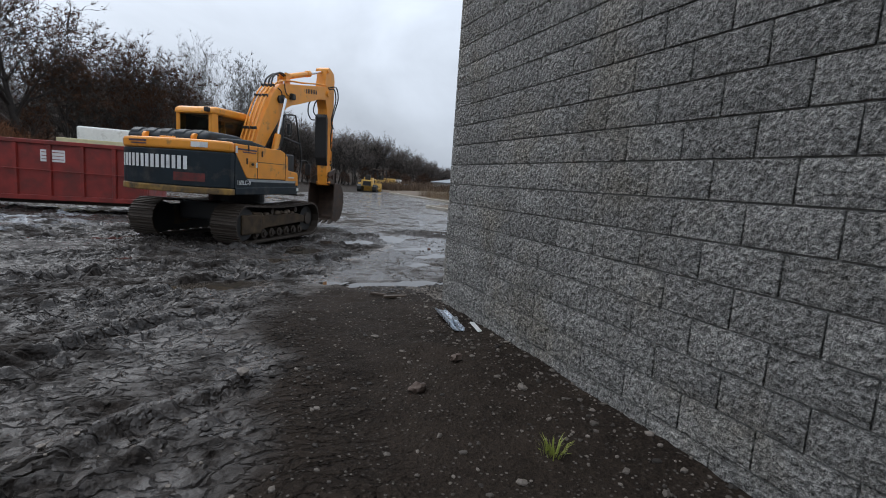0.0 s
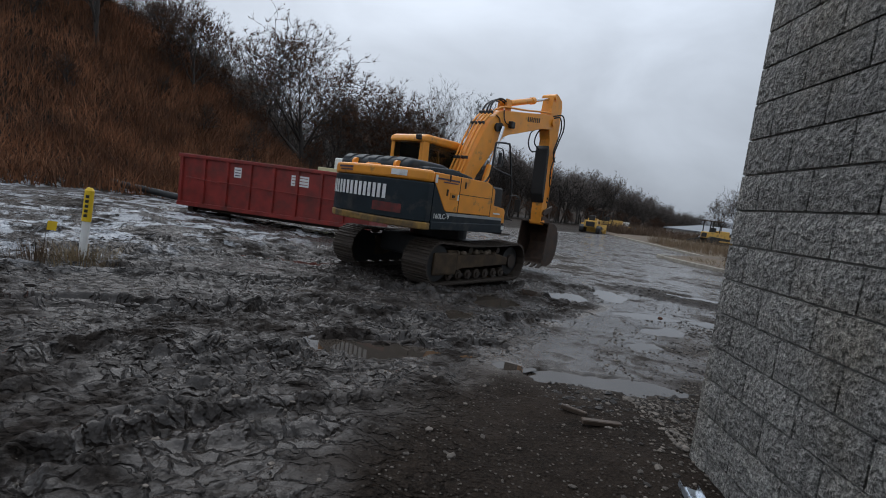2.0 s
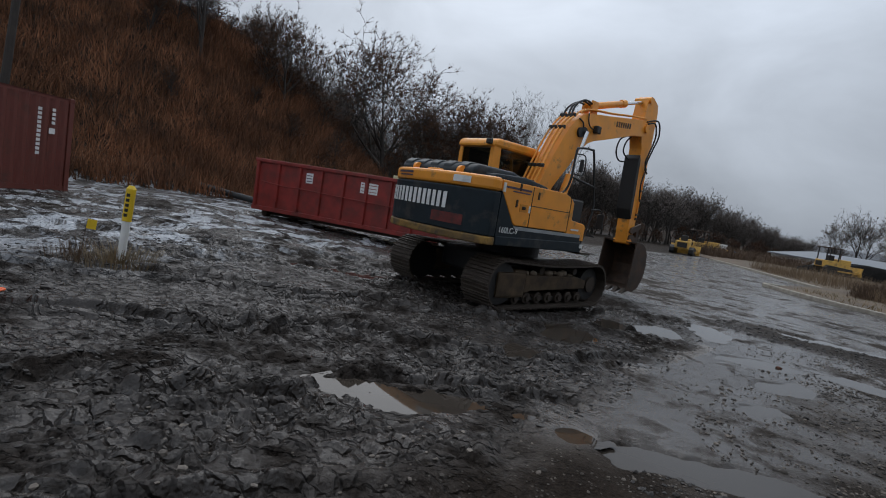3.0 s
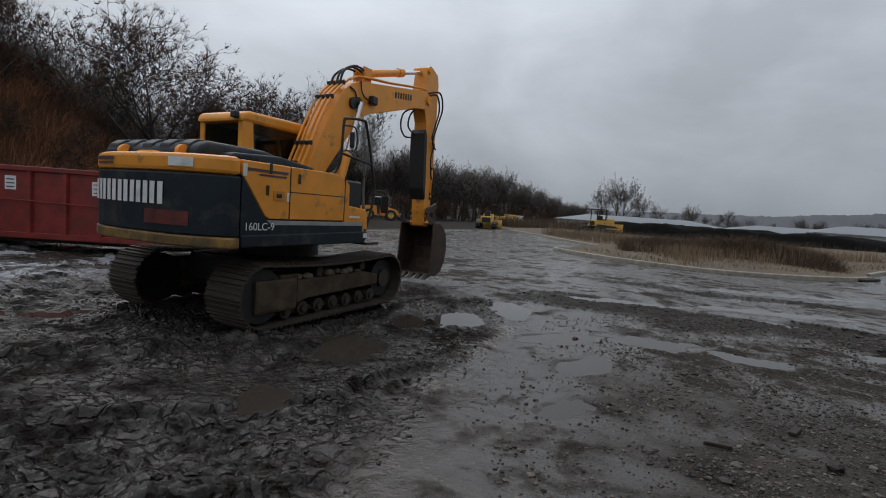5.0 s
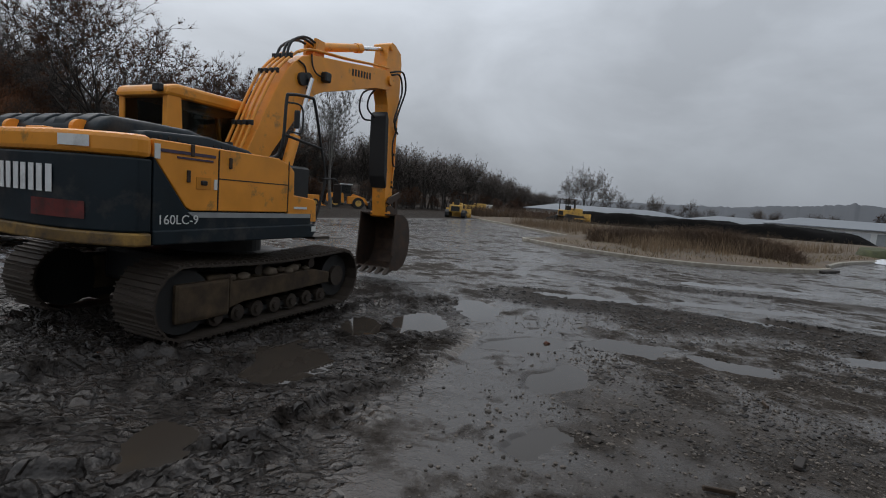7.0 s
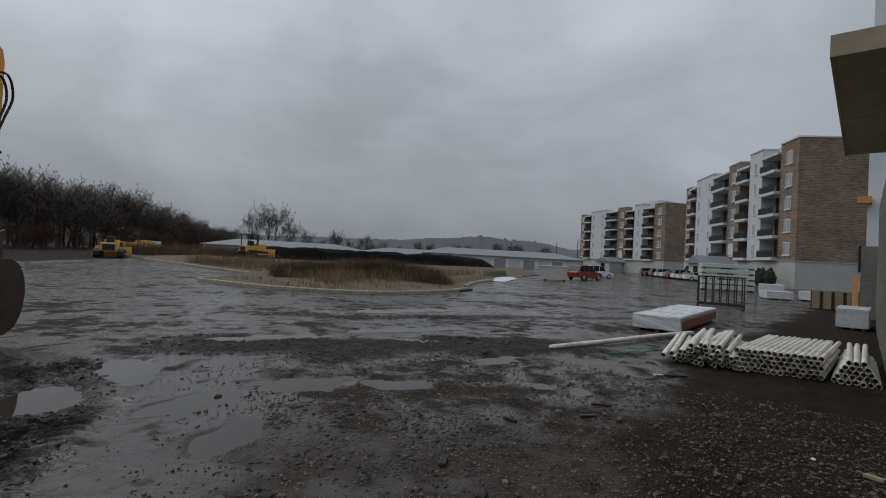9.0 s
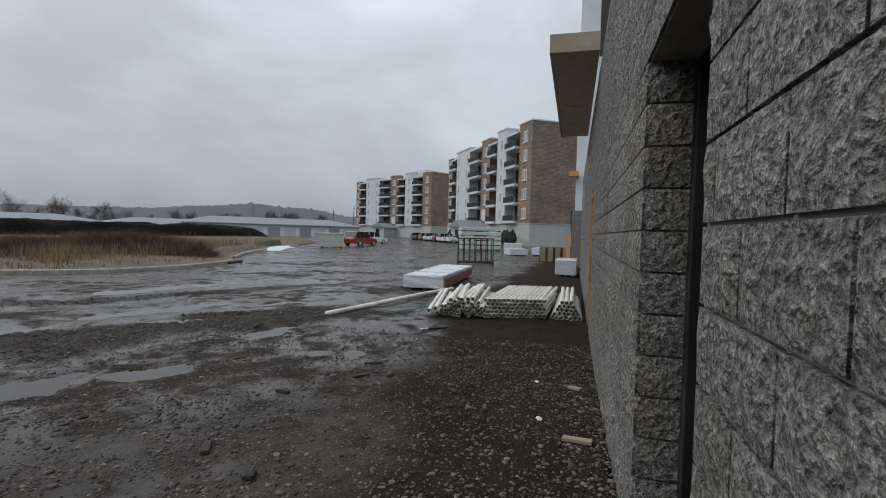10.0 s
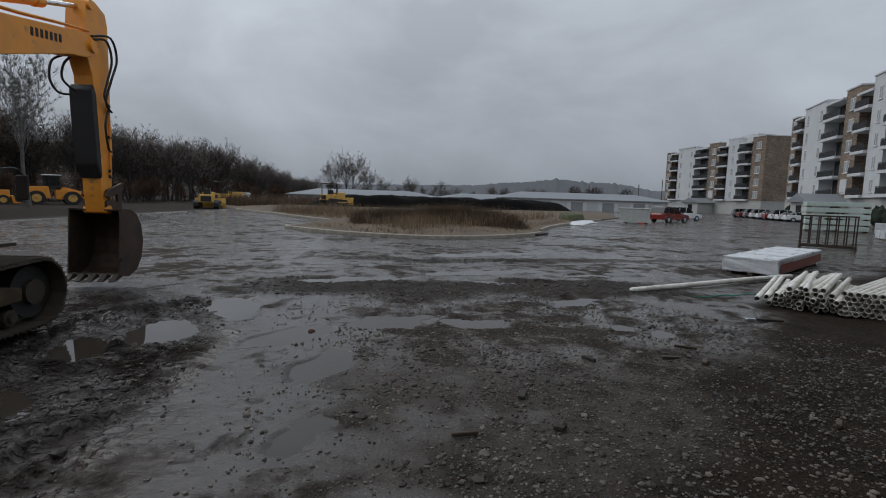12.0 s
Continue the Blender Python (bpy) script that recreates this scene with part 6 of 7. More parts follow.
# thin standing stalks with straw between them further in
n = 30000
xs, ys = 15.5 + 26 * rs.rand(n) ** 1.3, 25 + 36 * rs.rand(n)
d = inside_kerb(xs, ys)
ok = (d > 2.5) & (d < 4 + 26 * np.exp(-((xs - 19) / 9.0) ** 2)) & (xs > 18.3 - 2.6 * (ys < 31)) & (fbm(xs, ys, 3.0, 3, 4) > 0.36)
xs, ys = xs[ok], ys[ok]
blades("standing_stalks", xs, ys, np.full(len(xs), 0.05), rs.uniform(0.5, 1.25, len(xs)) * (0.4 + fbm(xs, ys, 2.5, 3, 3)), M_STALK, "standing pale brown dead stalks", 0.014, lean=0.5, seed=4)
n = 7000
xs, ys = 20 + 20 * rs.rand(n), 66 + 13 * rs.rand(n)
blades("tall_brush", xs, ys, np.full(n, 0.1), rs.uniform(0.4, 1.8, n), M_REED, "tall brown brush at the end of the island", 0.03, lean=0.9, seed=9)
n = 16000
xs, ys = 13 + 26 * rs.rand(n), 23 + 24 * rs.rand(n)
ok = (inside_kerb(xs, ys) > 0.5) & ((ys < 30.8) | (xs > 18))
blades("straw_grass", xs[ok], ys[ok], np.full(ok.sum(), 0.0), rs.uniform(0.06, 0.28, ok.sum()), M_GRASS, "short straw-coloured dead grass", 0.02, lean=1.2, seed=2, category="grass")


def heap(name, x, y, a, b, h, turn, material, label, seed=0, n=40):
    bm = bmesh.new()
    bmesh.ops.create_grid(bm, x_segments=n, y_segments=n, size=1)
    for v in bm.verts:
        r = math.hypot(v.co.x, v.co.y)
        u, w = v.co.x * a, v.co.y * b
        k = max(0.0, 1 - r ** 2)
        v.co = Vector((u, w, h * min(1, k * 2.6) ** 0.8 * (0.92 + 0.22 * noise.noise(Vector((u * 0.3 + seed, w * 0.5, 0))) + 0.07 * noise.noise(Vector((u * 1.3, w * 1.3, seed)))) + 0.06 * noise.noise(Vector((u * 2, w * 2, seed))) - 0.1))
    return tagged(part(name, bm, material, m=pose(x, y, 0, 0, 0, turn), smooth=True), label, "heap")


heap("mulch_mound", 48.5, 60, 22, 6, 2.0, -14, M_MULCH, "long mound of black mulch behind the weeds", 3)
heap("brush_mound", 31, 74, 11, 5, 1.0, -20, M_HILL, "brown brush heap at the end of the island", 9)
heap("weedy_mound", 41, 33.8, 2.2, 1.2, 0.8, 20, mat("olive_weeds", (0.07, 0.075, 0.035), 0.9, vary=0.4, scale=3, bump=0.8, bscale=12, bdist=0.05), "low green weedy heap by the kerb", 5)
ob = tagged(part("drain_slab", newbox(-0.8, 0.8, -0.35, 0.35, 0, 0.1, 0.02), M_BARK, m=pose(22.6, 22.6, -0.12, 0, 0, 20)), "dark iron drain inlet slab at the kerb", "drain")
heap("snow_pile", 39, 31.2, 4.5, 0.8, 0.16, 25, M_SNOW, "grey-white strip of old snow along the kerb", 2, 20)


# ---- machines far off ----
def wheel_at(parent, x, y, z, r, w):
    t = part("wheel", newcyl((x, y - w / 2, z), (x, y + w / 2, z), r, seg=22), M_BLACK, parent)
    part("rim", newcyl((x, y - w / 2 - 0.01, z), (x, y + w / 2 + 0.01, z), r * 0.55, seg=18), M_YELLOW2, t)


def wheel_loader():
    m = thing("wheel_loader", "yellow articulated wheel loader parked at the wood's edge", "loader", pose(2.9, 72.5, -0.2, 0, 0, 4))
    for x in (-1.5, 1.5):
        for y in (-0.95, 0.95):
            wheel_at(m, x, y, 0.75, 0.75, 0.5)
    part("rear_body", prism(bmesh.new(), [(-2.6, 0.8), (-2.6, 1.7), (-2.4, 1.9), (-0.5, 2.0), (-0.3, 0.7)], -0.8, 0.8, "y", 0.04), M_YELLOW, m)
    part("front_frame", prism(bmesh.new(), [(0.1, 0.6), (0.1, 1.6), (1.4, 1.7), (2.0, 1.2), (1.9, 0.6)], -0.6, 0.6, "y", 0.04), M_YELLOW, m)
    cab = part("cab", newbox(-0.8, 0.5, -0.75, 0.75, 1.9, 2.0, 0.02), M_BLACK, m)
    for x in (-0.75, 0.45):
        for y in (-0.7, 0.7):
            part("pillar", newbox(x - 0.05, x + 0.05, y - 0.05, y + 0.05, 2.0, 3.1), M_BLACK, cab)
    part("window", newbox(-0.74, 0.44, -0.7, 0.7, 2.0, 3.05), M_DGLASS, cab)
    part("cab_roof", newbox(-0.95, 0.65, -0.85, 0.85, 3.1, 3.22, 0.04), M_WHITE, cab)
    for y in (-0.45, 0.35):
        part("lift_arm", prism(bmesh.new(), [(0.6, 1.6), (0.8, 1.95), (2.4, 1.5), (3.0, 0.6), (2.8, 0.5), (2.2, 1.2)], y, y + 0.12, "y", 0.02), M_YELLOW, m)
    part("bucket", prism(bmesh.new(), [(2.9, 0.1), (2.8, 0.9), (3.0, 1.1), (3.1, 0.4), (3.9, 0.15), (3.9, 0.05)], -1.3, 1.3, "y"), M_BLACK, m)


def backhoe():
    m = thing("backhoe_loader", "yellow backhoe with raised boom near the trees", "backhoe", pose(-2.5, 70.5, -0.2, 0, 0, 12))
    for y in (-0.85, 0.85):
        wheel_at(m, -0.9, y, 0.7, 0.7, 0.4)
        wheel_at(m, 1.3, y, 0.5, 0.5, 0.35)
    part("body", newbox(-1.4, 1.9, -0.5, 0.5, 0.7, 1.5, 0.06), M_YELLOW, m)
    part("cab_frame", newbox(-1.2, 0.2, -0.65, 0.65, 1.5, 2.7, 0.06), M_DGLASS, m)
    part("cab_roof", newbox(-1.35, 0.35, -0.75, 0.75, 2.7, 2.85, 0.03), M_YELLOW, m)
    part("boom", prism(bmesh.new(), [(-1.4, 0.9), (-2.1, 3.1), (-1.9, 3.3), (-1.3, 3.2), (-1.2, 3.05), (-1.75, 2.9), (-1.2, 1.0)], -0.15, 0.15, "y", 0.02), M_BLACK, m)
    part("dipper", prism(bmesh.new(), [(-1.9, 3.2), (-2.3, 1.4), (-2.1, 1.3), (-1.7, 3.0)], -0.12, 0.12, "y", 0.02), M_YELLOW, m)
    part("front_bucket", prism(bmesh.new(), [(2.0, 0.2), (1.95, 0.9), (2.1, 0.95), (2.2, 0.4), (2.7, 0.2)], -1.0, 1.0, "y"), M_YELLOW, m)


def bulldozer(x, y, z, turn, s=1.0, roof=True, label="old yellow bulldozer standing in the yard"):
    m = thing("bulldozer", label, "bulldozer", pose(x, y, z, 0, 0, turn) @ Matrix.Diagonal((s, s, s, 1)))
    for yy in (-0.85, 0.85):
        part("track", prism(bmesh.new(), [(-1.5, 0.25), (-1.3, 0.02), (1.2, 0.02), (1.5, 0.3), (1.3, 0.7), (-1.2, 0.85), (-1.5, 0.6)], yy - 0.22, yy + 0.22, "y", 0.03), M_BLACK, m)
    part("engine_cover", newbox(0.0, 1.5, -0.5, 0.5, 0.6, 1.6, 0.06), M_YELLOW2, m)
    part("rear_body", newbox(-1.5, 0.0, -0.65, 0.65, 0.6, 1.35, 0.06), M_YELLOW2, m)
    part("grille", newbox(1.5, 1.52, -0.4, 0.4, 0.7, 1.45), M_BLACK, m)
    part("rear_grille", newbox(-1.52, -1.5, -0.45, 0.45, 0.7, 1.2), M_BLACK, m)
    part("seat", newbox(-0.7, -0.2, -0.3, 0.3, 1.35, 1.9, 0.05), M_BLACK, m)
    part("exhaust", newcyl((0.8, 0.2, 1.6), (0.8, 0.2, 2.2), 0.05, seg=10), M_RUST, m)
    part("blade", prism(bmesh.new(), [(2.0, 0.05), (1.9, 0.5), (2.0, 1.0), (2.1, 1.0), (2.02, 0.5), (2.1, 0.05)], -1.4, 1.4, "y"), M_YELLOW2, m)
    for yy in (-0.75, 0.75):
        part("push_arm", newbox(-0.2, 1.95, yy * 1.5 - 0.05, yy * 1.5 + 0.05, 0.3, 0.45), M_YELLOW2, m)
    if roof:
        for xx in (-1.3, 0.0):
            for yy in (-0.6, 0.6):
                part("roof_post", newbox(xx - 0.04, xx + 0.04, yy - 0.04, yy + 0.04, 1.3, 2.6), M_BLACK, m)
        part("canopy_roof", newbox(-1.5, 0.2, -0.75, 0.75, 2.6, 2.7, 0.02), M_RUST, m)


wheel_loader()
backhoe()
bulldozer(16.0, 63.5, -0.15, 70, 1.15, False, "yellow bulldozer without a roof, seen end on")
bulldozer(22.0, 77.0, -0.1, 10, 1.2, True)
bulldozer(28.8, 59.0, 0.55, 12, 0.95, True, "small yellow bulldozer with a canopy on the mound")
for x, y, w, h, mm, lab in ((24.8, 80, 1.8, 1.9, M_WHITE, "grey site cabinet standing by the trees"), (27.2, 81, 1.6, 1.2, mat("blue_plastic", (0.05, 0.22, 0.42), 0.5, vary=0.1), "blue plastic tank by the trees"), (29.0, 81.5, 1.5, 1.0, bpy.data.materials["blue_plastic"], "blue plastic tank by the trees")):
    bm = newbox(-w / 2, w / 2, -0.7, 0.7, 0.08, h, 0.06, 2)
    box(bm, -w / 2 + 0.1, w / 2 - 0.1, -0.6, 0.6, 0, 0.08)
    tagged(part("site_tank", bm, mm, m=pose(x, y, -0.15)), lab, "tank")
pipe_log = tagged(part("steel_pipe", newcyl((-14.5, 22.0, gz(-14.5, 22) + 0.14), (-10.3, 22.3, gz(-10.3, 22.3) + 0.14), 0.14, seg=18), M_BLACK), "dark steel pipe lying at the foot of the slope", "pipe")
heap("rubble_pile", -10.0, 22.6, 1.4, 0.8, 0.5, 10, M_STONE, "low pile of rubble and boards below the slope", 4, 16)


# ---- cars ----
def car(x, y, turn, paint, suv, label, z=-0.14):
    c = thing("suv" if suv else "car", label, "car", pose(x, y, z, 0, 0, turn), "parked cars")
    H = 1.68 if suv else 1.42
    L = 4.6
    prof = [(-2.3, 0.35), (-2.28, 0.85), (-2.2, 1.0), (-1.2 if not suv else -2.1, 1.02), (1.0, 0.98), (2.1, 0.82), (2.28, 0.6), (2.25, 0.32)]
    part("body", prism(bmesh.new(), prof, -0.9, 0.9, "y", 0.05), paint, c)
    if suv:
        top = [(-2.15, 1.0), (-1.85, H - 0.06), (-1.5, H), (0.1, H - 0.02), (0.35, H - 0.1), (1.05, 0.98)]
    else:
        top = [(-1.75, 1.0), (-1.0, H - 0.03), (-0.5, H), (0.1, H - 0.02), (0.4, H - 0.1), (1.25, 0.95)]
    part("glasshouse", prism(bmesh.new(), top, -0.76, 0.76, "y", 0.04), M_DGLASS, c)
    roof = [(p[0] * 0.8, p[1]) for p in top if p[1] > 1.2]
    part("roof", prism(bmesh.new(), [(top[1][0] + 0.1, H - 0.05), (top[2][0], H + 0.012), (0.1, H + 0.005), (0.4, H - 0.08)], -0.72, 0.72, "y", 0.02), paint, c)
    for xx in ((-1.1, -0.2) if not suv else (-1.25, -0.25)):
        for s in (-1, 1):
            part("door_pillar", newbox(xx - 0.04, xx + 0.04, s * 0.765 - 0.01, s * 0.765 + 0.01, 1.0, H - 0.08), paint, c)
    for xx in (-1.4, 1.42):
        for s in (-1, 1):
            w = part("wheel", newcyl((xx, s * 0.72, 0.34), (xx, s * 0.92, 0.34), 0.34, seg=22), M_BLACK, c)
            part("rim", newcyl((xx, s * 0.9, 0.34), (xx, s * 0.93, 0.34), 0.21, seg=16), M_GALV, w)
    for s in (-1, 1):
        part("headlight", newbox(2.12, 2.27, s * 0.7 - 0.15, s * 0.7 + 0.15, 0.66, 0.8, 0.02), M_WHITE, c)
        part("tail_light", newbox(-2.31, -2.2, s * 0.72 - 0.1, s * 0.72 + 0.1, 0.75, 1.0, 0.02), M_RED, c)
        part("wing_mirror", newbox(0.75, 0.9, s * 0.98 - 0.08, s * 0.98 + 0.08, 1.0, 1.12, 0.02), paint, c)
    return c


P_RED = mat("dark_red_car_paint", (0.2, 0.022, 0.014), 0.25, vary=0.05, bump=0, coat=0.6)
P_WHITE = mat("white_car_paint", (0.72, 0.73, 0.74), 0.25, vary=0.04, bump=0, coat=0.6)
P_GREY = mat("grey_car_paint", (0.2, 0.21, 0.22), 0.28, vary=0.05, bump=0, coat=0.6)
P_BLACK = mat("black_car_paint", (0.015, 0.016, 0.018), 0.2, vary=0.05, bump=0, coat=0.6)
car(53.9, 30.6, -8, P_RED, True, "dark red sport utility car parked on the lot")
car(63.5, 33.6, -20, P_WHITE, True, "white car parked behind a red one")
for k, (s, paint, suv, nm) in enumerate(((8, P_WHITE, False, "white"), (11, P_WHITE, False, "white"), (14, P_WHITE, True, "white"), (17, P_RED, False, "red"), (20.5, P_WHITE, False, "silver-white"), (24, P_WHITE, True, "white"), (28, P_GREY, True, "grey"), (32, P_RED, False, "red"), (36, P_GREY, True, "grey"))):
    D = Vector((math.cos(radians(33.4)), math.sin(radians(33.4)), 0))
    Nn = Vector((-D.y, D.x, 0))
    p = Vector((79.9, 14.0, 0)) + D * (s + 4) + Nn * 7.5
    car(p.x, p.y, 33.4 - 88, paint, suv, nm + " car parked before the apartment building")
car(118, 62, 15, P_BLACK, True, "black car parked by the far building")
car(124, 66, 15, P_WHITE, False, "white car parked by the far building")
car(96, 82.5, 10, P_GREY, True, "grey pickup-sized car parked by the garages")
car(99.5, 78.5, 10, P_WHITE, False, "pale car parked by the garages")
traffic_cone(49.0, 30.6, 0.75)
traffic_cone(48.2, 30.6, 0.75)


def skip_box():
    b = thing("waste_skip", "pale grey sloping steel waste skip", "skip", pose(46.2, 30.1, -0.14, 0, 0, -60))
    part("body", prism(bmesh.new(), [(-1.6, 1.45), (-1.15, 0.15), (1.2, 0.15), (1.2, 1.45)], -0.9, 0.9, "y", 0.02), mat("pale_grey_steel", (0.45, 0.46, 0.43), 0.6, vary=0.12), b)
    part("rim", newbox(-1.65, 1.25, -0.96, 0.96, 1.38, 1.48, 0.02), bpy.data.materials["pale_grey_steel"], b)
    for x in (-0.9, 0.9):
        part("skid", newbox(x - 0.1, x + 0.1, -0.8, 0.8, 0.0, 0.15), M_RUST, b)


skip_box()


# ---- apartment buildings ----
def apartment(m, label):
    b = thing("apartment_building", label, "building", m)
    L, W = 43.0, 18.0
    z0, st = 3.6, 3.1
    SEG = [("brick", 0, 4.5, 19.9), ("balcony", 4.5, 9, 19.2), ("white", 9, 13, 20.2), ("balcony", 13, 17, 19.0), ("brick", 17, 21.5, 20.0), ("balcony", 21.5, 27.5, 19.4), ("white", 27.5, 36, 19.8), ("balcony", 36, 40, 19.0), ("brick", 40, 43, 19.2)]
    part("base_wall", newbox(0, L, -W, -0.02, 0, z0, 0.02), M_BASE, b, "pale grey ground-floor wall")
    part("brick_wall", newbox(0.02, L - 0.02, -W + 0.02, -1.9, z0 + 0.1, 19.0), M_BRICK, b)
    part("end_wall", newbox(0.0, 0.5, -W, -1.89, z0 + 0.1, 19.9), M_BRICK, b, "tan brick end wall")
    part("base_band", newbox(-0.08, L + 0.08, -W - 0.08, 0.06, z0, z0 + 0.12), M_BASE, b)
    part("end_coping", newbox(-0.12, 0.6, -W - 0.1, 0.1, 19.9, 20.1), M_WHITE, b)
    for kind, a, c, top in SEG:
        if kind == "balcony":
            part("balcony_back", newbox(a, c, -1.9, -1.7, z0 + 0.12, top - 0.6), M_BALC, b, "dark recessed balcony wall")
            part("balcony_roof", newbox(a - 0.15, c + 0.15, -1.9, 0.5, top - 0.6, top - 0.25), M_STUCCO, b)
            for k in range(5):
                z = z0 + 0.12 + k * st
                bal = part("balcony", newbox(a + 0.05, c - 0.05, -1.7, 0.75, z, z + 0.42, 0.02), M_STUCCO, b, "white balcony slab with black railing")
                part("top_rail", newbox(a + 0.08, c - 0.08, 0.68, 0.73, z + 1.38, z + 1.44), M_BLACK, bal)
                nb = 14
                bm = bmesh.new()
                for q in range(nb):
                    x = a + 0.1 + (c - a - 0.2) * q / (nb - 1)
                    box(bm, x - 0.03, x + 0.03, 0.69, 0.72, z + 0.42, z + 1.38)
                box(bm, a + 0.1, c - 0.1, 0.695, 0.7, z + 0.5, z + 1.3)
                part("railing", bm, M_RAIL, bal)
                part("glass_door", newbox(a + 0.5, c - 0.9, -1.7, -1.66, z + 0.45, z + 2.5), M_WINDOW, bal)
        else:
            mm = M_BRICK if kind == "brick" else M_STUCCO
            part(kind + "_bay" if kind == "brick" else "stucco_bay", newbox(a, c, -1.9, 0.3 if kind == "white" else 0.0, z0 + 0.12, top, 0.02), mm, b, "tan brick bay" if kind == "brick" else "white stucco bay")
            part("coping", newbox(a - 0.1, c + 0.1, -2.0, 0.42 if kind == "white" else 0.12, top, top + 0.22), M_STUCCO, b)
            y = 0.3 if kind == "white" else 0.0
            xs = [(a + c) / 2] if c - a < 6 else [a + 1.6, c - 1.6]
            for k in range(5):
                z = z0 + 0.12 + k * st + 0.75
                for x in xs:
                    w = 1.6 if kind == "brick" else 0.8
                    win = part("window", newbox(x - w / 2, x + w / 2, y - 0.1, y + 0.03, z, z + 1.75), M_WHITE, b, "white framed window")
                    for q in (0, 1):
                        part("pane", newbox(x - w / 2 + 0.06 + q * w / 2, x - 0.04 + q * w / 2, y + 0.03, y + 0.045, z + 0.08, z + 1.67), M_BLIND, win)
                    part("sill", newbox(x - w / 2 - 0.1, x + w / 2 + 0.1, y, y + 0.12, z - 0.14, z), M_STUCCO, win)
    # entrance porch
    part("porch", newbox(17.5, 24.5, 0.06, 5.0, 0, 3.0, 0.02), M_BASE, b, "low gabled entrance porch")
    part("porch_roof", prism(bmesh.new(), [(16.9, 3.0), (21.0, 4.4), (25.1, 3.0)], 0.06, 5.5, "y"), M_ROOF, b)
    part("porch_door", newbox(20, 22, 5.0, 5.05, 0.1, 2.5), M_DGLASS, b)
    part("white_box_bay", newbox(18.4, 20.4, 0.0, 0.15, 4.6, 6.6), M_STUCCO, b)
    part("stair_head", newbox(8, 14, -9, -4, 19.0, 21.6), M_STUCCO, b)
    part("downpipe", newcyl((-0.12, -7.5, 2.6), (-0.12, -7.5, 6.0), 0.12, seg=10), M_BLACK, b)
    for q in (0, 1):
        part("poster", newbox(-0.03, -0.004, -10.5 - q * 1.3, -9.4 - q * 1.3, 0.9, 2.9), mat("pale_blue_panel", (0.3, 0.42, 0.5), 0.6) if not bpy.data.materials.get("pale_blue_panel") else bpy.data.materials["pale_blue_panel"], b)
    return b


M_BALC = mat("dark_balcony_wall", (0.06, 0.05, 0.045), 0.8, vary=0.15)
M_RAIL = mat("black_railing", (0.015, 0.015, 0.015), 0.5, vary=0.1)
M_BLIND = mat("window_with_blind", (0.32, 0.34, 0.34), 0.15, vary=0.2, scale=0.4, bump=0)
bA = apartment(pose(79.9, 14.0, -0.15, 0, 0, 33.4), "five-storey tan brick and white apartment building with balconies")
bB = copy_thing(bA, pose(141.3, 50.0, -0.15, 0, 0, 57.4))
for k, (s, d) in enumerate(((1.5, 2.2), (3.0, 2.4), (4.2, 2.3), (14, 2.5), (16, 2.5), (30, 2.4), (33, 2.4))):
    D = Vector((math.cos(radians(33.4)), math.sin(radians(33.4)), 0))
    p = Vector((79.9, 14.0, 0)) + D * s + Vector((-D.y, D.x, 0)) * d
    bm = bmesh.new()
    bmesh.ops.create_icosphere(bm, subdivisions=3, radius=1)
    rnd = random.Random(k)
    for v in bm.verts:
        q = v.co.copy()
        v.co = Vector((q.x * 0.75 * (1 - 0.45 * max(q.z, 0)), q.y * 0.75 * (1 - 0.45 * max(q.z, 0)), 1.3 + q.z * 1.3)) * rnd.uniform(0.92, 1.08)
    tagged(part("conifer_shrub", bm, mat("dark_conifer", (0.015, 0.025, 0.014), 0.9, vary=0.4, scale=6, bump=1.0, bscale=14, bdist=0.1) if not bpy.data.materials.get("dark_conifer") else bpy.data.materials["dark_conifer"], m=pose(p.x, p.y, -0.15)), "dark clipped evergreen shrub before a building", "shrub", "evergreen shrubs")


# unfinished tower of the near building
tw = thing("unfinished_tower", "tall unfinished building part in white sheathing", "building", pose(31.0, 0.0, -0.15))
part("block_base", newbox(0, 8, -4, 6.2, 0, 3.3), M_BLOCK, tw, "grey block base")
part("sheathing", newbox(0.05, 8, -4, 6.05, 3.3, 17.0), mat("white_sheathing", (0.6, 0.63, 0.66), 0.5, vary=0.08, scale=0.8), tw)
for k in range(3):
    part("ledge", newbox(-0.6, 0.05, 5.9, 6.4, 5.2 + k * 3.4, 5.5 + k * 3.4), M_WOOD, tw)
part("window", newbox(-0.0, 0.05, 3.6, 5.0, 12.0, 16.0), M_DGLASS, tw)


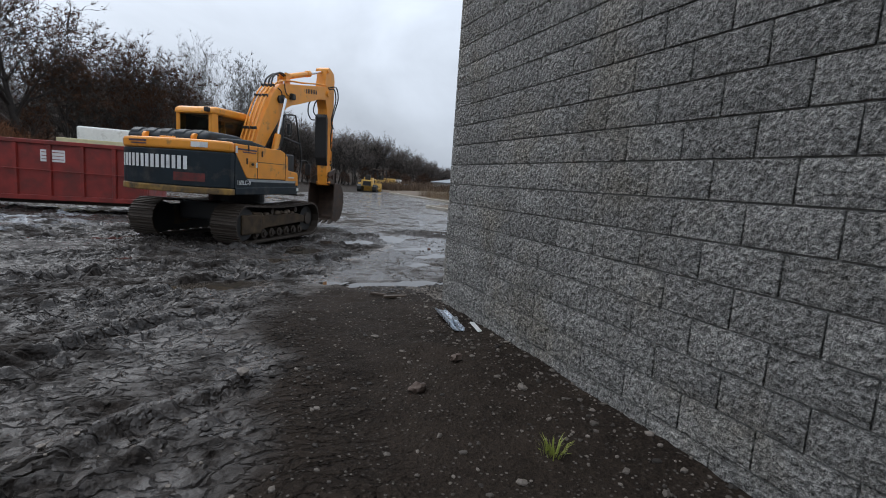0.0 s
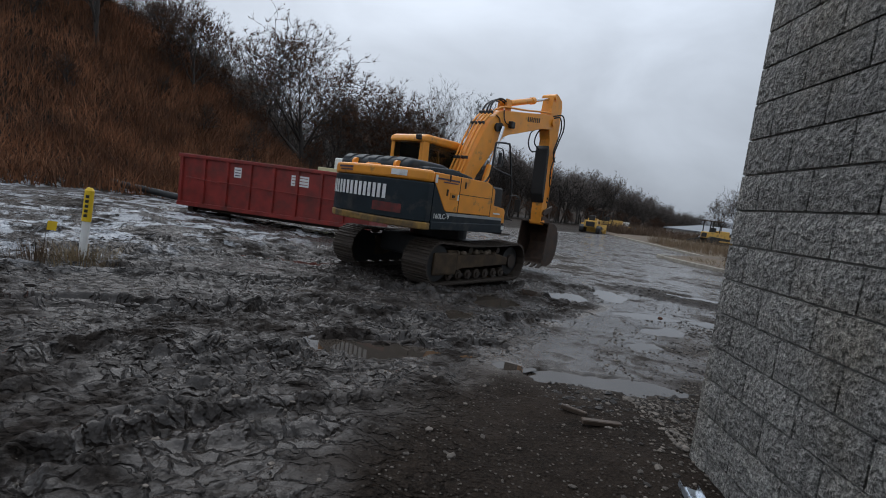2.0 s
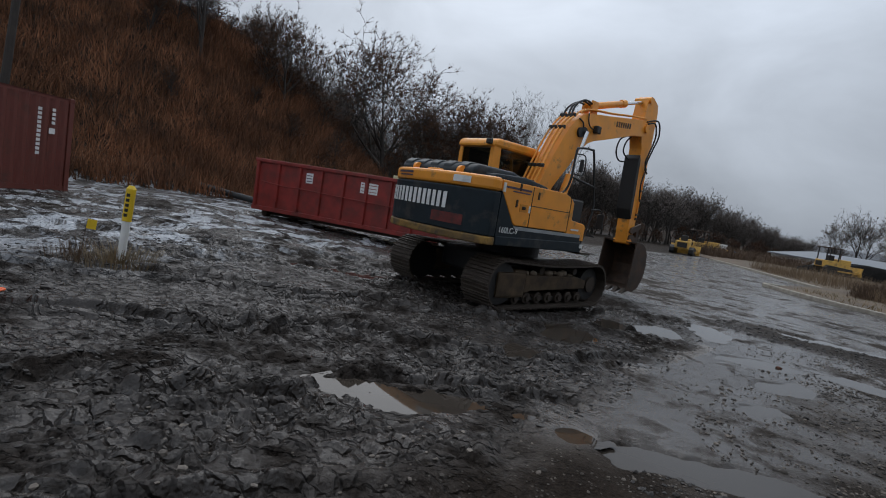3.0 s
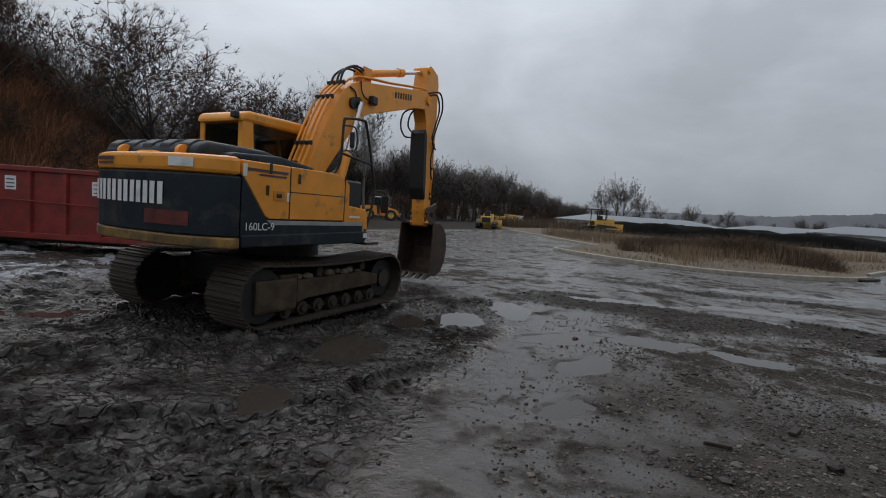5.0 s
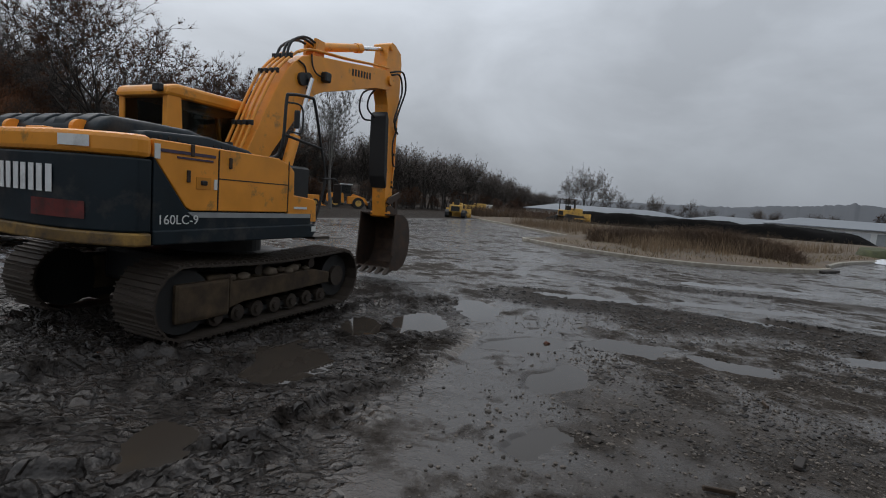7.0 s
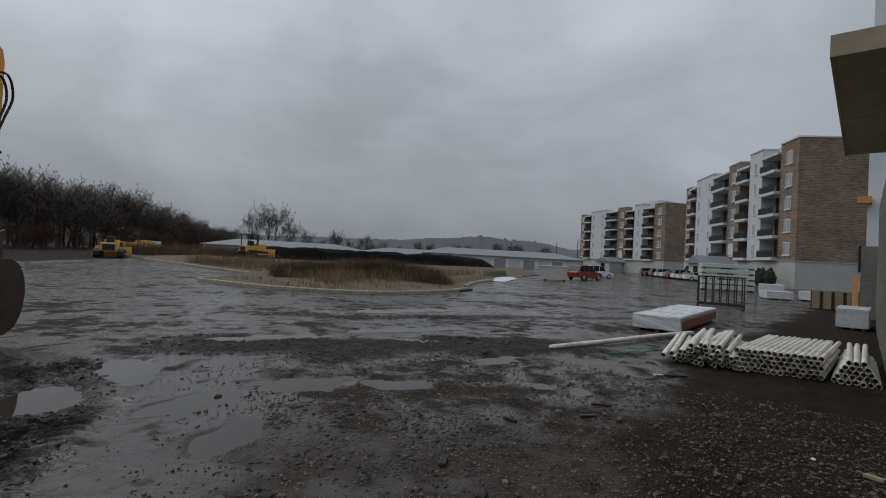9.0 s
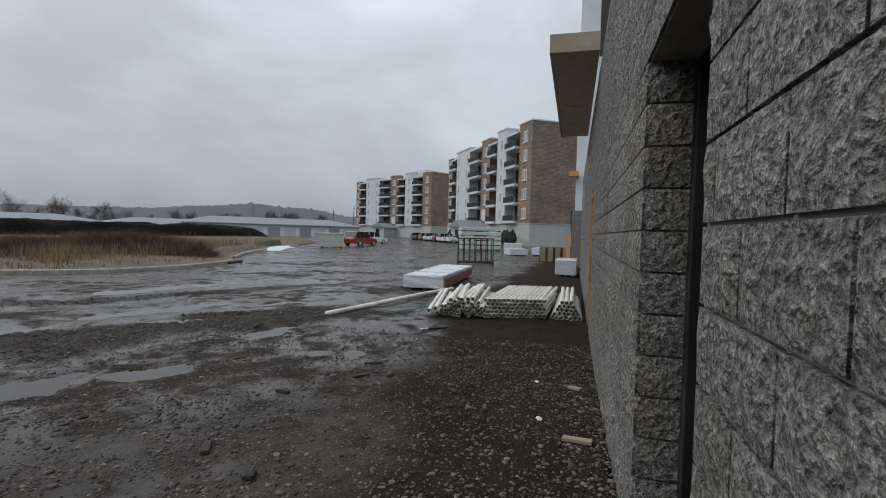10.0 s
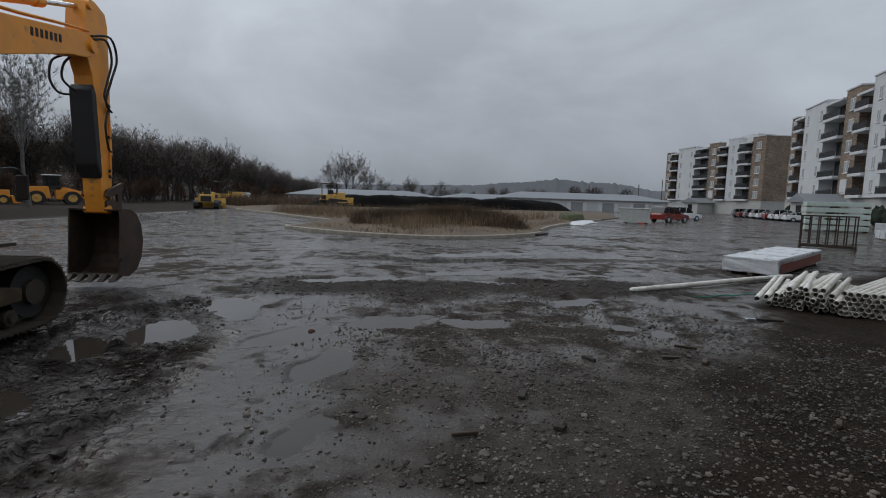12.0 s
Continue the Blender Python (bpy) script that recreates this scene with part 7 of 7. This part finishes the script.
# ---- storage sheds ----
def shed(m, L, W, h, ridge, label, doors=0):
    s = thing("storage_shed", label, "shed", m)
    part("wall", newbox(0, L, 0, W, 0, h), M_WHITE, s)
    rf = bmesh.new()
    o = 0.6
    eave = [rf.verts.new(p) for p in ((-o, -o, h), (L + o, -o, h), (L + o, W + o, h), (-o, W + o, h))]
    edge = [rf.verts.new(p) for p in ((-o, -o, h + 0.18), (L + o, -o, h + 0.18), (L + o, W + o, h + 0.18), (-o, W + o, h + 0.18))]
    rdg = [rf.verts.new((W * 0.5, W / 2, ridge)), rf.verts.new((L - W * 0.5, W / 2, ridge))]
    for k in range(4):
        rf.faces.new((eave[k], eave[(k + 1) % 4], edge[(k + 1) % 4], edge[k]))
    rf.faces.new(eave[::-1])
    rf.faces.new((edge[0], edge[1], rdg[1], rdg[0]))
    rf.faces.new((edge[1], edge[2], rdg[1]))
    rf.faces.new((edge[2], edge[3], rdg[0], rdg[1]))
    rf.faces.new((edge[3], edge[0], rdg[0]))
    part("roof", rf, M_ROOF, s, "pale grey metal hip roof")
    for k in range(doors):
        x = 1.0 + k * (L - 2) / doors
        part("roller_door", newbox(x, x + (L - 2) / doors * 0.75, -0.06, 0.0, 0, h - 0.5), M_STUCCO if k % 2 else M_STRIPE, s)
    return s


shed(pose(40, 101, -0.2, 0, 0, -24), 32, 12, 1.9, 3.4, "long low white storage shed with a metal roof")
shed(pose(73, 92, -0.2, 0, 0, -24), 32, 12, 1.9, 3.4, "long low white storage shed with a metal roof")
shed(pose(84, 84, -0.2, 0, 0, -34), 40, 11, 2.6, 4.3, "long white garage row with roller doors and metal roof", 10)


# ---- trees ----
def tree_meshes(seed, h, spread, levels=4, leaves=0, upright=0.5, twig=0.02, r0=None, fork=0.3, low=2, reach=1.0):
    rnd = random.Random(seed)
    wood, tips, fine = bmesh.new(), [], []
    verts, faces = [], []

    def limb(p, d, length, r, level):
        n = 7 if level == 0 else 3 if level < 3 else 2
        seg = 7 if level == 0 else 5 if level < 2 else 3
        prev = None
        q = p.copy()
        for i in range(n + 1):
            rr = r * (1 - 0.75 * i / n)
            u = d.orthogonal().normalized()
            v = d.cross(u)
            ring = [len(verts) + k for k in range(seg)]
            verts.extend([q + rr * (math.cos(6.283 * k / seg) * u + math.sin(6.283 * k / seg) * v) for k in range(seg)])
            if prev:
                faces.extend([(prev[k], prev[(k + 1) % seg], ring[(k + 1) % seg], ring[k]) for k in range(seg)])
            prev = ring
            if i < n:
                d = (d + Vector((rnd.uniform(-1, 1), rnd.uniform(-1, 1), rnd.uniform(-0.4, 0.8))) * (0.1 + 0.06 * level)).normalized()
                q = q + d * (length / n)
                if level == 0:
                    if i >= low:
                        for _ in range(2):
                            split(q, d, length * reach * (0.62 - 0.045 * i), r * (1 - 0.75 * (i + 1) / n), level)
                elif level < levels:
                    split(q, d, length, r * (1 - 0.6 * (i + 1) / n), level)
        if level >= levels:
            fine.append((q, d))

    def split(q, d, length, r, level):
        a = rnd.uniform(0, 6.283)
        u = d.orthogonal().normalized()
        v = d.cross(u)
        out = (math.cos(a) * u + math.sin(a) * v)
        nd = (d * rnd.uniform(0.5, 0.9) + out * rnd.uniform(0.55, 1.0) * spread + Vector((0, 0, upright * 0.35))).normalized()
        limb(q, nd, length * rnd.uniform(0.55, 0.8), max(r * rnd.uniform(0.5, 0.7), twig * 0.6), level + 1)

    limb(Vector((0, 0, -0.3)), Vector((0, 0, 1)), h * fork, r0 or h * 0.02, 0)
    me = bpy.data.meshes.new("trunk")
    me.from_pydata([v[:] for v in verts], [], faces)
    tv, tf = [], []
    for q, d in fine:
        for k in range(14):
            dd = (d + Vector((rnd.uniform(-1, 1), rnd.uniform(-1, 1), rnd.uniform(-0.6, 1))) * 0.8).normalized()
            L = h * rnd.uniform(0.03, 0.075)
            s = dd.orthogonal().normalized() * twig * 0.3
            i = len(tv)
            tv.extend([q - s, q + s, q + dd * L])
            tf.append((i, i + 1, i + 2))
            if rnd.random() < leaves:
                c = q + dd * L * rnd.random()
                a, b = Vector((rnd.uniform(-1, 1), rnd.uniform(-1, 1), rnd.uniform(-1, 1))) * h * 0.006, Vector((rnd.uniform(-1, 1), rnd.uniform(-1, 1), rnd.uniform(-1, 1))) * h * 0.006
                i = len(tv)
                tv.extend([c, c + a, c + a + b, c + b])
                tf.append((i, i + 1, i + 2, i + 3))
    mc = bpy.data.meshes.new("crown")
    mc.from_pydata([v[:] for v in tv], [], tf)
    zmax = max(v.z for v in verts)
    return me, mc, h / max(zmax, 1)


def tree(kind, x, y, z, h, turn, label, group=""):
    me, mc, k, hh = kind
    s = h / hh * k
    t = thing("tree", label, "tree", pose(x, y, z, 0, 0, turn) @ Matrix.Diagonal((s, s, s, 1)), group)
    for nm, mesh in (("trunk", me), ("crown", mc)):
        ob = new(nm, mesh)
        ob.parent = t
    return t


def kind(seed, h, bark, leafmat, **kw):
    me, mc, k = tree_meshes(seed, h, **kw)
    me.materials.append(bark)
    mc.materials.append(leafmat)
    me.shade_smooth()
    return me, mc, k, h


OAK = kind(3, 13, M_BARK, M_LEAF, spread=1.0, levels=6, leaves=0.55, upright=0.5, twig=0.052, r0=0.42, fork=0.47, low=1, reach=2.3)
OAK2 = kind(8, 12, M_BARK, M_LEAF, spread=0.85, levels=6, leaves=0.12, upright=0.6, twig=0.04, fork=0.62, low=1, reach=1.6)
PALE = kind(5, 14, M_PALEBARK, M_PALEBARK, spread=0.5, levels=5, leaves=0.0, upright=1.3, twig=0.035, fork=0.75, low=2, reach=1.15)
WOODS = [kind(20 + k, 12, M_BARK, M_GREYTWIG, spread=0.55 + 0.12 * k, levels=5, leaves=0.0, upright=0.8, twig=0.05, fork=0.62, low=1 + k % 2, reach=1.5) for k in range(4)]
SHRUB = [kind(30 + k, 5, M_BARK, M_LEAF, spread=0.8, levels=4, leaves=0.12, upright=0.5, twig=0.03, fork=0.5, low=0) for k in range(2)]


def zb(x, y):
    return float(base_z(x, y)) - 0.1


tree(OAK, -14.4, 45.0, zb(-14.4, 45.0), 14.0, 40, "large bare oak with a few brown leaves on the slope")
tree(OAK2, -23.4, 31.9, zb(-23.4, 31.9), 9.5, 100, "bare dark tree standing on the brushy slope")
tree(OAK2, -12.0, 47.5, zb(-12.0, 47.5), 10, 10, "bare dark tree behind the oak")
tree(OAK2, -8.5, 52, zb(-8.5, 52), 13, 200, "bare dark tree at the wood's edge")
tree(PALE, -3.5, 58, zb(-3.5, 58), 15, 70, "pale-barked bare tree at the wood's edge")
tree(PALE, 1.0, 62, zb(1, 62), 14.5, 130, "pale-barked bare tree at the wood's edge")
tree(OAK, -5.8, 50, zb(-5.8, 50), 10.5, 300, "bare dark tree at the wood's edge")
tree(OAK2, -19.5, 36, zb(-19.5, 36), 6.5, 20, "bare dark tree standing on the brushy slope")
tagged(part("bare_trunk", newcyl((0, 0, -0.5), (0.9, 0.2, 12), 0.16, 0.09, 10), M_BARK, m=pose(-20.4, 18.0, zb(-20.2, 18.2))), "thin pale bare trunk beside the container", "tree trunk")
rt = random.Random(77)
for k in range(150):
    t = k / 150
    x = -40 + 115 * t + rt.uniform(-3, 3)
    y = 60 + 95 * min(1, max(0, t)) + 10 * t + rt.uniform(-6, 12)
    if x > -6 and y < 82:
        y += 14
    h = (14.5 if t < 0.3 else 11.0 if t < 0.62 else 11.0 - 13 * (t - 0.62)) * rt.uniform(0.75, 1.25)
    tree(rt.choice(WOODS), x, y, zb(x, y), h, rt.uniform(0, 360), "bare grey-brown tree in the wood", "trees of the wood")
for k in range(80):
    t = k / 80
    x = -34 + 95 * t + rt.uniform(-3, 3)
    y = 50 + 85 * t + rt.uniform(-3, 8)
    if x > -6 and y < 80:
        y += 8
    tree(rt.choice(SHRUB), x, y, zb(x, y), rt.uniform(2.2, 4.6), rt.uniform(0, 360), "leafless brown undergrowth shrub", "shrubs of the wood")
for k in range(30):
    x = -31 + 20 * rt.random()
    y = 26 + 24 * rt.random()
    if -x * 0.80 + y * 0.60 - 22.5 < 3:
        continue
    tree(rt.choice(SHRUB), x, y, zb(x, y), rt.uniform(1.8, 3.6), rt.uniform(0, 360), "rust-brown leafy shrub on the slope", "shrubs on the slope")
for x, y, h in ((68, 138, 13), (72.5, 137, 16), (75, 137.5, 15), (80, 138, 11), (84, 135, 9), (92, 132, 9), (100, 128, 8)):
    tree(WOODS[3], x, y, -0.2, h, x * 30, "pale bare tree standing behind the sheds", "trees behind the sheds")
for k in range(34):
    x = 60 + k * 4.2 + rt.uniform(-2, 2)
    tree(rt.choice(WOODS), x, 170 - k * 1.0 + rt.uniform(-5, 5), -0.2, rt.uniform(5, 8.5), rt.uniform(0, 360), "bare tree behind the sheds", "far trees")
for x, y in ((150, 112), (158, 108), (166, 116), (172, 104)):
    tree(SHRUB[0], x, y, -0.2, 8, x, "brown leafy tree near the far building", "far trees")

# brush on the slope
n = 170000
xs, ys = rs.uniform(-46, -2, n), rs.uniform(14, 62, n)
s = (-xs * 0.80 + ys * 0.60) - 22.5
den = fbm(xs, ys, 5.0, 3, 1)
ok = (s > 1.2 + 2 * (den - 0.5)) & (s < 30) & (xs + ys * 0.9 < 55)
xs, ys = xs[ok], ys[ok]
hs = rs.uniform(0.4, 1.5, len(xs)) * (0.5 + den[ok])
blades("slope_brush", xs, ys, ground_z(xs, ys, False) - 0.05, hs, M_BRUSH, "rust-brown dry brush covering the slope", 0.022, lean=1.1, seed=5)


# ---- far hills and poles ----
def ridge(name, pts, r, label, material):
    bm = bmesh.new()
    lo, hi, back = [], [], []
    n = 1100
    for k in range(n + 1):
        t = k / n
        a = radians(pts[0][0] + (pts[-1][0] - pts[0][0]) * t)
        h = np.interp(math.degrees(a), [p[0] for p in pts], [p[1] for p in pts]) if pts[0][0] < pts[-1][0] else 0
        h = h * (1 + 0.14 * noise.noise(Vector((k * 0.03, 3.3, 0))) + 0.06 * noise.noise(Vector((k * 0.27, 7, 0)))) + 0.0022 * r * (noise.noise(Vector((k * 0.5, 7, 3))) + 0.5 * noise.noise(Vector((k * 1.4, 1, 5))))
        c, s = math.cos(a), math.sin(a)
        lo.append(bm.verts.new((r * c, r * s, -3)))
        hi.append(bm.verts.new(((r + 60) * c, (r + 60) * s, h)))
        back.append(bm.verts.new(((r + 200) * c, (r + 200) * s, -3)))
    for k in range(n):
        bm.faces.new((lo[k], lo[k + 1], hi[k + 1], hi[k]))
        bm.faces.new((hi[k], hi[k + 1], back[k + 1], back[k]))
    tagged(part(name, bm, material, smooth=True), label, "hills", kind="structure")


# the hills' bluish grey has the haze of distance mixed into it
M_HAZED_HILL = mat("hazed_wooded_hill", (0.1, 0.105, 0.115), 0.95, vary=0.2, scale=0.02, bump=0)
M_WOODHILL = mat("grey_brown_woods", (0.06, 0.049, 0.041), 0.95, vary=0.5, scale=0.35, bump=1.0, bscale=0.9, bdist=2.0, spec=0.05)
ridge("backdrop_hills", [(-20, 16), (15, 22), (28, 20), (33, 30), (38, 34), (42, 26), (50, 20), (60, 18), (75, 22), (100, 30), (150, 40)], 620, "far wooded hills under grey sky", M_HAZED_HILL)
ridge("backdrop_woods", [(58, 0.3), (63, 1.0), (66, 2.2), (70.7, 8.0), (74, 10.5), (78.4, 13), (85, 15), (100, 17), (130, 20), (160, 20)], 145, "grey-brown wooded rise behind the yard", M_WOODHILL)
for x, y, h in ((190, 100, 12), (205, 118, 11), (215, 150, 11)):
    p = thing("utility_pole", "wooden utility pole with a cross-arm", "pole", pose(x, y, -0.2, 0, 0, 40), "utility poles")
    part("pole", newcyl((0, 0, 0), (0, 0, h), 0.18, 0.12, 10), M_BARK, p)
    part("cross_arm", newbox(-1.2, 1.2, -0.08, 0.08, h - 1.0, h - 0.8), M_BARK, p)


# ---- split-face blocks of the two walls ----
def block_mesh(name, w, h, d=0.075, seed=0, nx=6, nz=3):
    """One split-face block: a rough proud face with tooled edges; x along, y outward, z up."""
    rnd = random.Random(seed)
    bm = bmesh.new()
    g = []
    for j in range(nz + 1):
        row = []
        for i in range(nx + 1):
            edge = i in (0, nx) or j in (0, nz)
            y = 0.009 if edge else rnd.uniform(0.008, 0.027)
            dx = 0 if i in (0, nx) else rnd.uniform(-0.3, 0.3) * w / nx
            dz = 0 if j in (0, nz) else rnd.uniform(-0.25, 0.25) * h / nz
            row.append(bm.verts.new((w * i / nx + dx, y, h * j / nz + dz)))
        g.append(row)
    for j in range(nz):
        for i in range(nx):
            bm.faces.new((g[j][i], g[j][i + 1], g[j + 1][i + 1], g[j + 1][i]))
    # sides on their own vertices, so that the face keeps crisp edges
    e = 0.009
    ring = [bm.verts.new((x, e, z)) for x, z in ((0, 0), (w, 0), (w, h), (0, h))]
    back = [bm.verts.new((x, -0.012, z)) for x, z in ((0, 0), (w, 0), (w, h), (0, h))]
    for k in range(4):
        bm.faces.new((ring[k], ring[(k + 1) % 4], back[(k + 1) % 4], back[k]))
    bmesh.ops.recalc_face_normals(bm, faces=bm.faces)
    me = bpy.data.meshes.new(name)
    bm.to_mesh(me)
    bm.free()
    me.materials.append(M_BLOCK)
    me.shade_smooth()
    return me


J = 0.011
FULL = [block_mesh("block", BLOCK - J, COURSE - J, seed=s) for s in range(9)]
HALF = [block_mesh("block", BLOCK / 2 - J, COURSE - J, seed=50 + s, nx=3) for s in range(6)]


def lay_wall(wall, m_wall, length, holes, near, start=0.0):
    """Courses of blocks along local x on the plane y = 0; those up to near metres are single pieces, the rest one joined part."""
    rest = ([], [])
    rows = int((WALL_TOP - WALL_Z0) / COURSE)
    for j in range(rows):
        z = WALL_Z0 + j * COURSE
        x = start - (0 if j % 2 == 0 else BLOCK / 2)
        while x < length:
            a, c = max(x, start), min(x + BLOCK, length)
            x += BLOCK
            spans = [(a, c)]
            for h0, h1, hz in holes:
                if z + COURSE * 0.5 < hz:
                    spans = [(p, q) for s0, s1 in spans for p, q in ((s0, min(s1, h0)), (max(s0, h1), s1)) if q - p > 0.03]
            for p, q in spans:
                w = q - p
                half = w < BLOCK * 0.7
                me = random.choice(HALF if half else FULL)
                full = (BLOCK / 2 if half else BLOCK)
                m = m_wall @ pose(p + J / 2, 0, z + J / 2) @ Matrix.Diagonal((max(0.1, (w - J) / (full - J)), 1, 1, 1))
                if p < near:
                    ob = new("block", me)
                    ob.parent, ob.matrix_basis = wall, m
                else:
                    n = len(rest[0])
                    rest[0].extend([m @ v.co for v in me.vertices])
                    rest[1].extend([[n + i for i in f.vertices] for f in me.polygons])
    if rest[0]:
        me = bpy.data.meshes.new("block_courses")
        me.from_pydata(rest[0], [], rest[1])
        me.materials.append(M_BLOCK)
        me.shade_smooth()
        ob = tagged(new("block_courses", me), kind="stuff")
        ob.parent = wall


# west wall: local x runs from the corner southwards
lay_wall(WALL_WEST, Matrix.Translation((WX, WY, 0)) @ pose(0, 0, 0, 0, 0, -90) @ Matrix.Diagonal((1, -1, 1, 1)), 12.0, [], 4.6)
# north wall: local x runs from the corner eastwards
lay_wall(WALL_NORTH, Matrix.Translation((WX, WY, 0)) @ pose(0, 0, 0, 0, 0, NORTH_TURN), 24.0, [(DOOR_X0, DOOR_X1, DOOR_TOP), (9.0, 10.1, 2.5)], 4.6)
# jamb blocks on the far side of the door
M_JAMB = Matrix.Translation((WX, WY, 0)) @ pose(0, 0, 0, 0, 0, NORTH_TURN) @ pose(DOOR_X1, 0, 0, 0, 0, 90) @ Matrix.Diagonal((-1, 1, 1, 1))
for j in range(13):
    z = WALL_Z0 + j * COURSE
    if z + COURSE < DOOR_TOP + 0.05:
        ob = new("block", random.choice(HALF))
        ob.parent, ob.matrix_basis = WALL_NORTH, M_JAMB @ pose(0.006, 0, z + J / 2)
